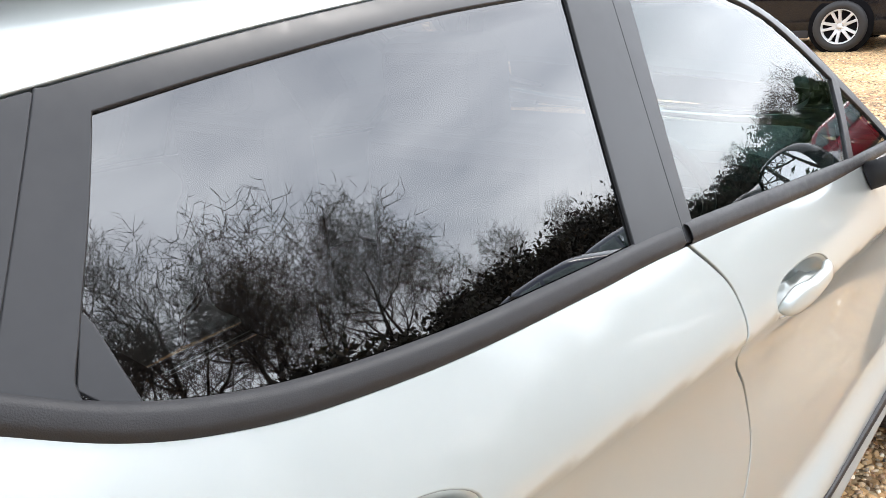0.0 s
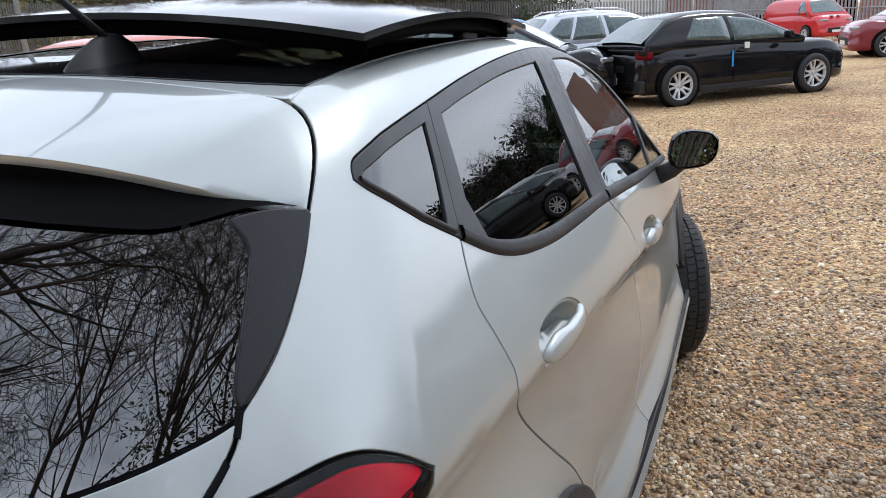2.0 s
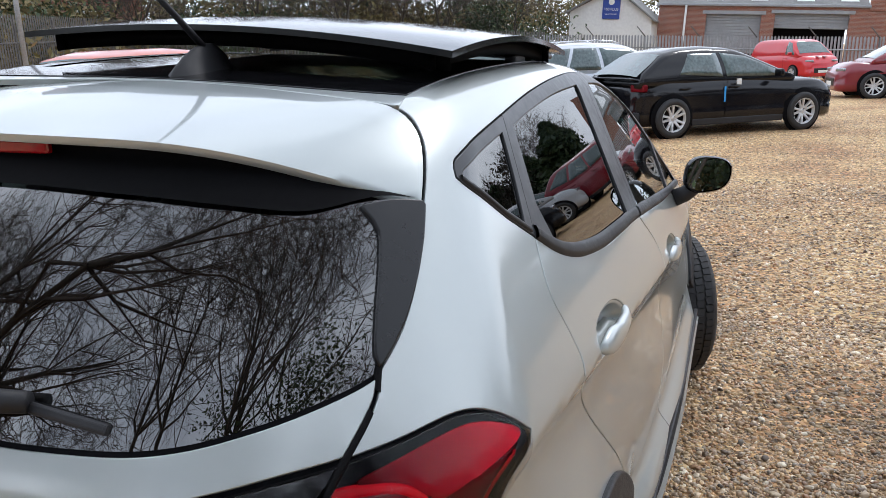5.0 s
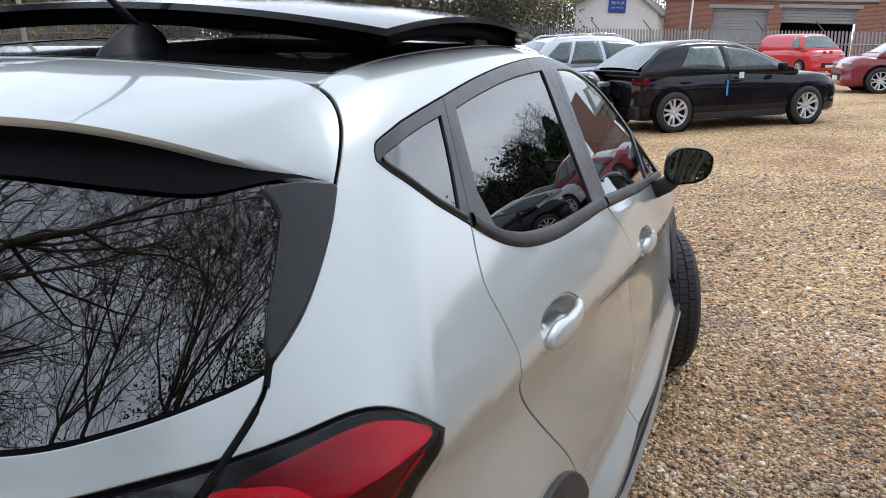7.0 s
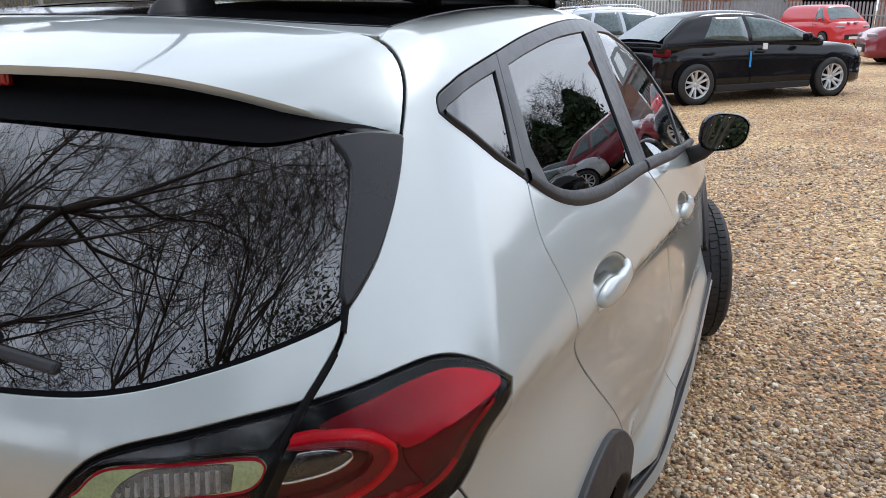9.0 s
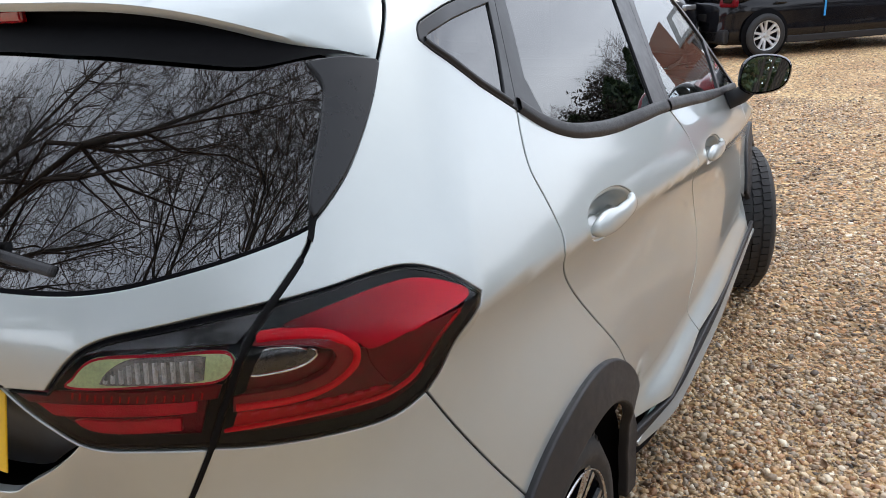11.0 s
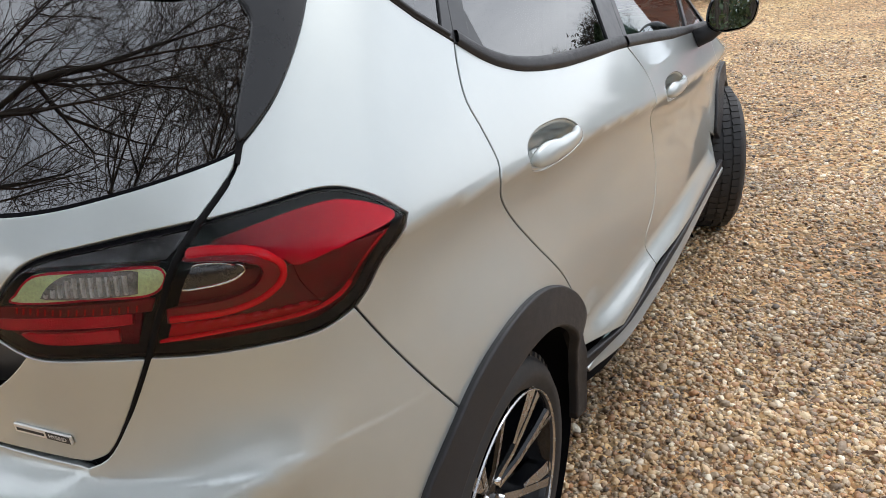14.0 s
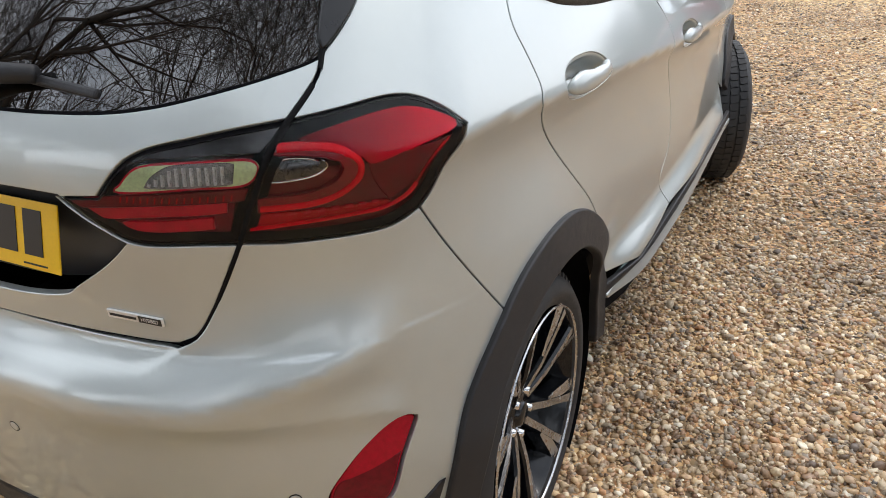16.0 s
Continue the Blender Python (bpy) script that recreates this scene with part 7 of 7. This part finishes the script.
PLACES = [(5, -6.3, -6.0, 0, 1.0), (4, -0.8, -8.8, 80, 1.25), (4, 0.4, -8.4, 0, 1.3), (4, 1.5, -8.0, 140, 1.25), (4, 2.3, -8.2, 210, 1.15), (4, 3.1, -8.4, 60, 1.0),
          (0, -7.5, -12.6, 60, 1.15), (1, -11.5, -9.5, 310, 1.1), (1, 9.5, -5.0, 30, 0.95), (1, 11.5, -2.2, 130, 0.9), (1, 8.0, -8.2, 220, 1.0), (2, 10.5, -3.5, 60, 1.0), (3, 9.0, -6.6, 10, 1.1),
          (2, 19.5, 4.5, 40, 0.93), (3, 20.5, 7.0, 80, 1.06), (2, 20.0, 9.5, 150, 0.97), (3, 21.0, 12.0, 15, 1.06), (2, 20.5, 14.0, 95, 0.93), (2, 22.0, 16.5, 220, 0.88), (3, 19.0, 10.8, 260, 0.88), (2, 19.2, 2.0, 300, 0.97), (3, 19.5, -1.0, 20, 1.01), (2, 22.5, 19.0, 30, 0.75), (3, 21.5, 22.0, 140, 0.66), (2, 21.0, 26.0, 200, 0.53), (3, 9.2, 33.0, 10, 0.62), (2, 11.0, 32.0, 80, 0.5), (3, 12.8, 30.5, 150, 0.5), (3, 19.5, 29.0, 60, 0.49), (3, 20.2, 6.0, 110, 0.97), (2, 20.8, 11.0, 10, 0.88), (1, 22.0, 8.0, 20, 0.75), (1, 22.0, 3.0, 70, 0.75),
          (2, -17.5, 32.5, 0, 1.0), (3, -20.5, 30.0, 50, 1.1), (1, -26.5, 28.0, 90, 0.8), (2, -13.5, 37.5, 130, 1.0), (3, -11.0, 40.5, 170, 1.0), (2, -22.0, 33.0, 210, 1.2), (3, -24.5, 18.0, 250, 0.9), (2, -15.0, 44.0, 290, 1.2), (1, -19.0, 40.0, 330, 0.8), (3, -18.0, 36.0, 5, 1.2), (2, -20.0, 13.0, 45, 0.9), (3, -16.0, 35.0, 95, 1.1), (3, -21.5, 24.5, 5, 0.9)]
used = set()
for k, x, y, a, s in PLACES:
    m = pose(x, y, -0.05, 0, 0, a)
    if k not in used:
        used.add(k)
        kinds[k].matrix_world = m
        kinds[k].scale = (s, s, s)
    else:
        c = copy_thing(kinds[k], m)
        c.scale = (s, s, s)


def leaves(points, size, seed):
    """Many small leaves at points, as one mesh."""
    rng = np.random.default_rng(seed)
    n = len(points)
    a, b = rng.normal(0, 1, (n, 3)), rng.normal(0, 1, (n, 3))
    a /= np.linalg.norm(a, axis=1, keepdims=True)
    b = np.cross(a, b)
    b /= np.linalg.norm(b, axis=1, keepdims=True)
    s = size * rng.uniform(0.6, 1.4, (n, 1))
    v = np.stack([points - a * s, points + b * s * 0.45, points + a * s, points - b * s * 0.45], 1).reshape(-1, 3)
    return mesh_of(v, np.arange(4 * n).reshape(-1, 4), True)


def conifer(x, y, h, r, seed, label):
    rng = np.random.default_rng(seed)
    ob = thing("conifer", label, "tree", "evergreens", at=(x, y, -0.1))
    part("trunk", tube([(0, 0, 0), (0.05, 0, h * 0.5), (0, 0, h * 0.97)], 0.1, 7, [0.16, 0.10, 0.02]), BARK, ob)
    n = 12000
    z = h * (0.06 + 0.94 * rng.uniform(0, 1, n) ** 1.25)
    lobes = 1 + 0.22 * np.sin(z * 5 + 7 * rng.integers(0, 3, n)) + rng.normal(0, 0.12, n)
    rad = r * (1 - z / h) ** 0.75 * np.sqrt(rng.uniform(0.25, 1, n)) * lobes
    a = rng.uniform(0, 6.28, n)
    part("crown", leaves(np.stack([rad * np.cos(a), rad * np.sin(a), z], 1), 0.15, seed), LEAF, ob)


def bush(x, y, sx, sy, sz, seed, mat, label, n=4200, size=0.10):
    rng = np.random.default_rng(seed)
    ob = thing("bush", label, "bush", "bushes", at=(x, y, -0.1))
    c = rng.normal(0, 1, (26, 3)) * (sx * 0.42, sy * 0.42, sz * 0.22) + (0, 0, sz * 0.5)
    k = rng.integers(0, 26, n)
    p = c[k] + rng.normal(0, 1, (n, 3)) * (0.12 * sx, 0.12 * sy, 0.10 * sz)
    p[:, 2] = np.abs(p[:, 2])
    part("foliage", leaves(p, size, seed), mat, ob)
    part("stems", sticks([(0, 0, 0, *q, 0.03, 0.006) for q in c], 4), BARK, ob)


for x, y, h, r, sd in ((10.3, 30.5, 3.3, 1.7, 1), (11.9, 29.5, 2.8, 1.6, 2), (13.4, 28.4, 2.4, 1.5, 3), (8.9, 31.5, 3.8, 1.7, 4), (14.9, 27.0, 2.2, 1.5, 5)):
    conifer(x, y, h, r, sd, "dark green conifer at the lot's edge")
bush(3.5, -6.3, 2.2, 2.0, 6.0, 22, LEAF, "dark green holly at the edge of the bare trees", 14000, 0.045)
for x, y, w, h, sd in ((-9.0, 63.0, 8, 9.0, 31), (-13.5, 57.0, 8, 8.0, 32)):
    bush(x, y, w, w * 0.7, h, sd, DRY_LEAF, "brown winter trees behind the workshop", 9000, 0.14)
bush(-12.0, 40.0, 3.4, 2.0, 2.9, 21, LEAF, "dark green ivy-like bush by the fence")
for k, (x, y, w, h) in enumerate(((-15, 43, 8, 6.5), (-21, 38, 8, 7.0), (-27, 33, 8, 7.0), (-30, 24, 8, 6.5), (-29, 16, 8, 6.0), (-15.5, 49, 7, 6.0), (-24, 42, 9, 8.5), (-4, -17, 7, 3.2), (3, -17.5, 7, 3.2), (10, -15, 6, 3.2), (-11, -17, 7, 3.2), (15, -9, 5, 3.2), (-16.5, 45, 6, 4.0), (-17, 40, 6, 4.5), (-21, 35, 6, 4.2), (-25, 31, 6, 4.0), (-26.5, 24, 5, 4.0), (-23, 16, 5, 3.6), (17.5, 19, 4.5, 2.7), (17.0, 23, 4.5, 2.8), (16.5, 15, 4.0, 2.6), (13.6, 10, 3.5, 2.2), (13.0, 5, 3.5, 2.2), (14.4, 27, 4.5, 2.8), (12.6, 31, 4.5, 2.9))):
    bush(x, y, w, w * 0.7, h, 40 + k, SCRUB if x > 10 else (DRY_LEAF if k % 3 else LEAF), "scrubby brown hedge behind the fence", *((16000, 0.095) if x > 10 else ((15000, 0.10) if y < 0 else (7500, 0.12))))
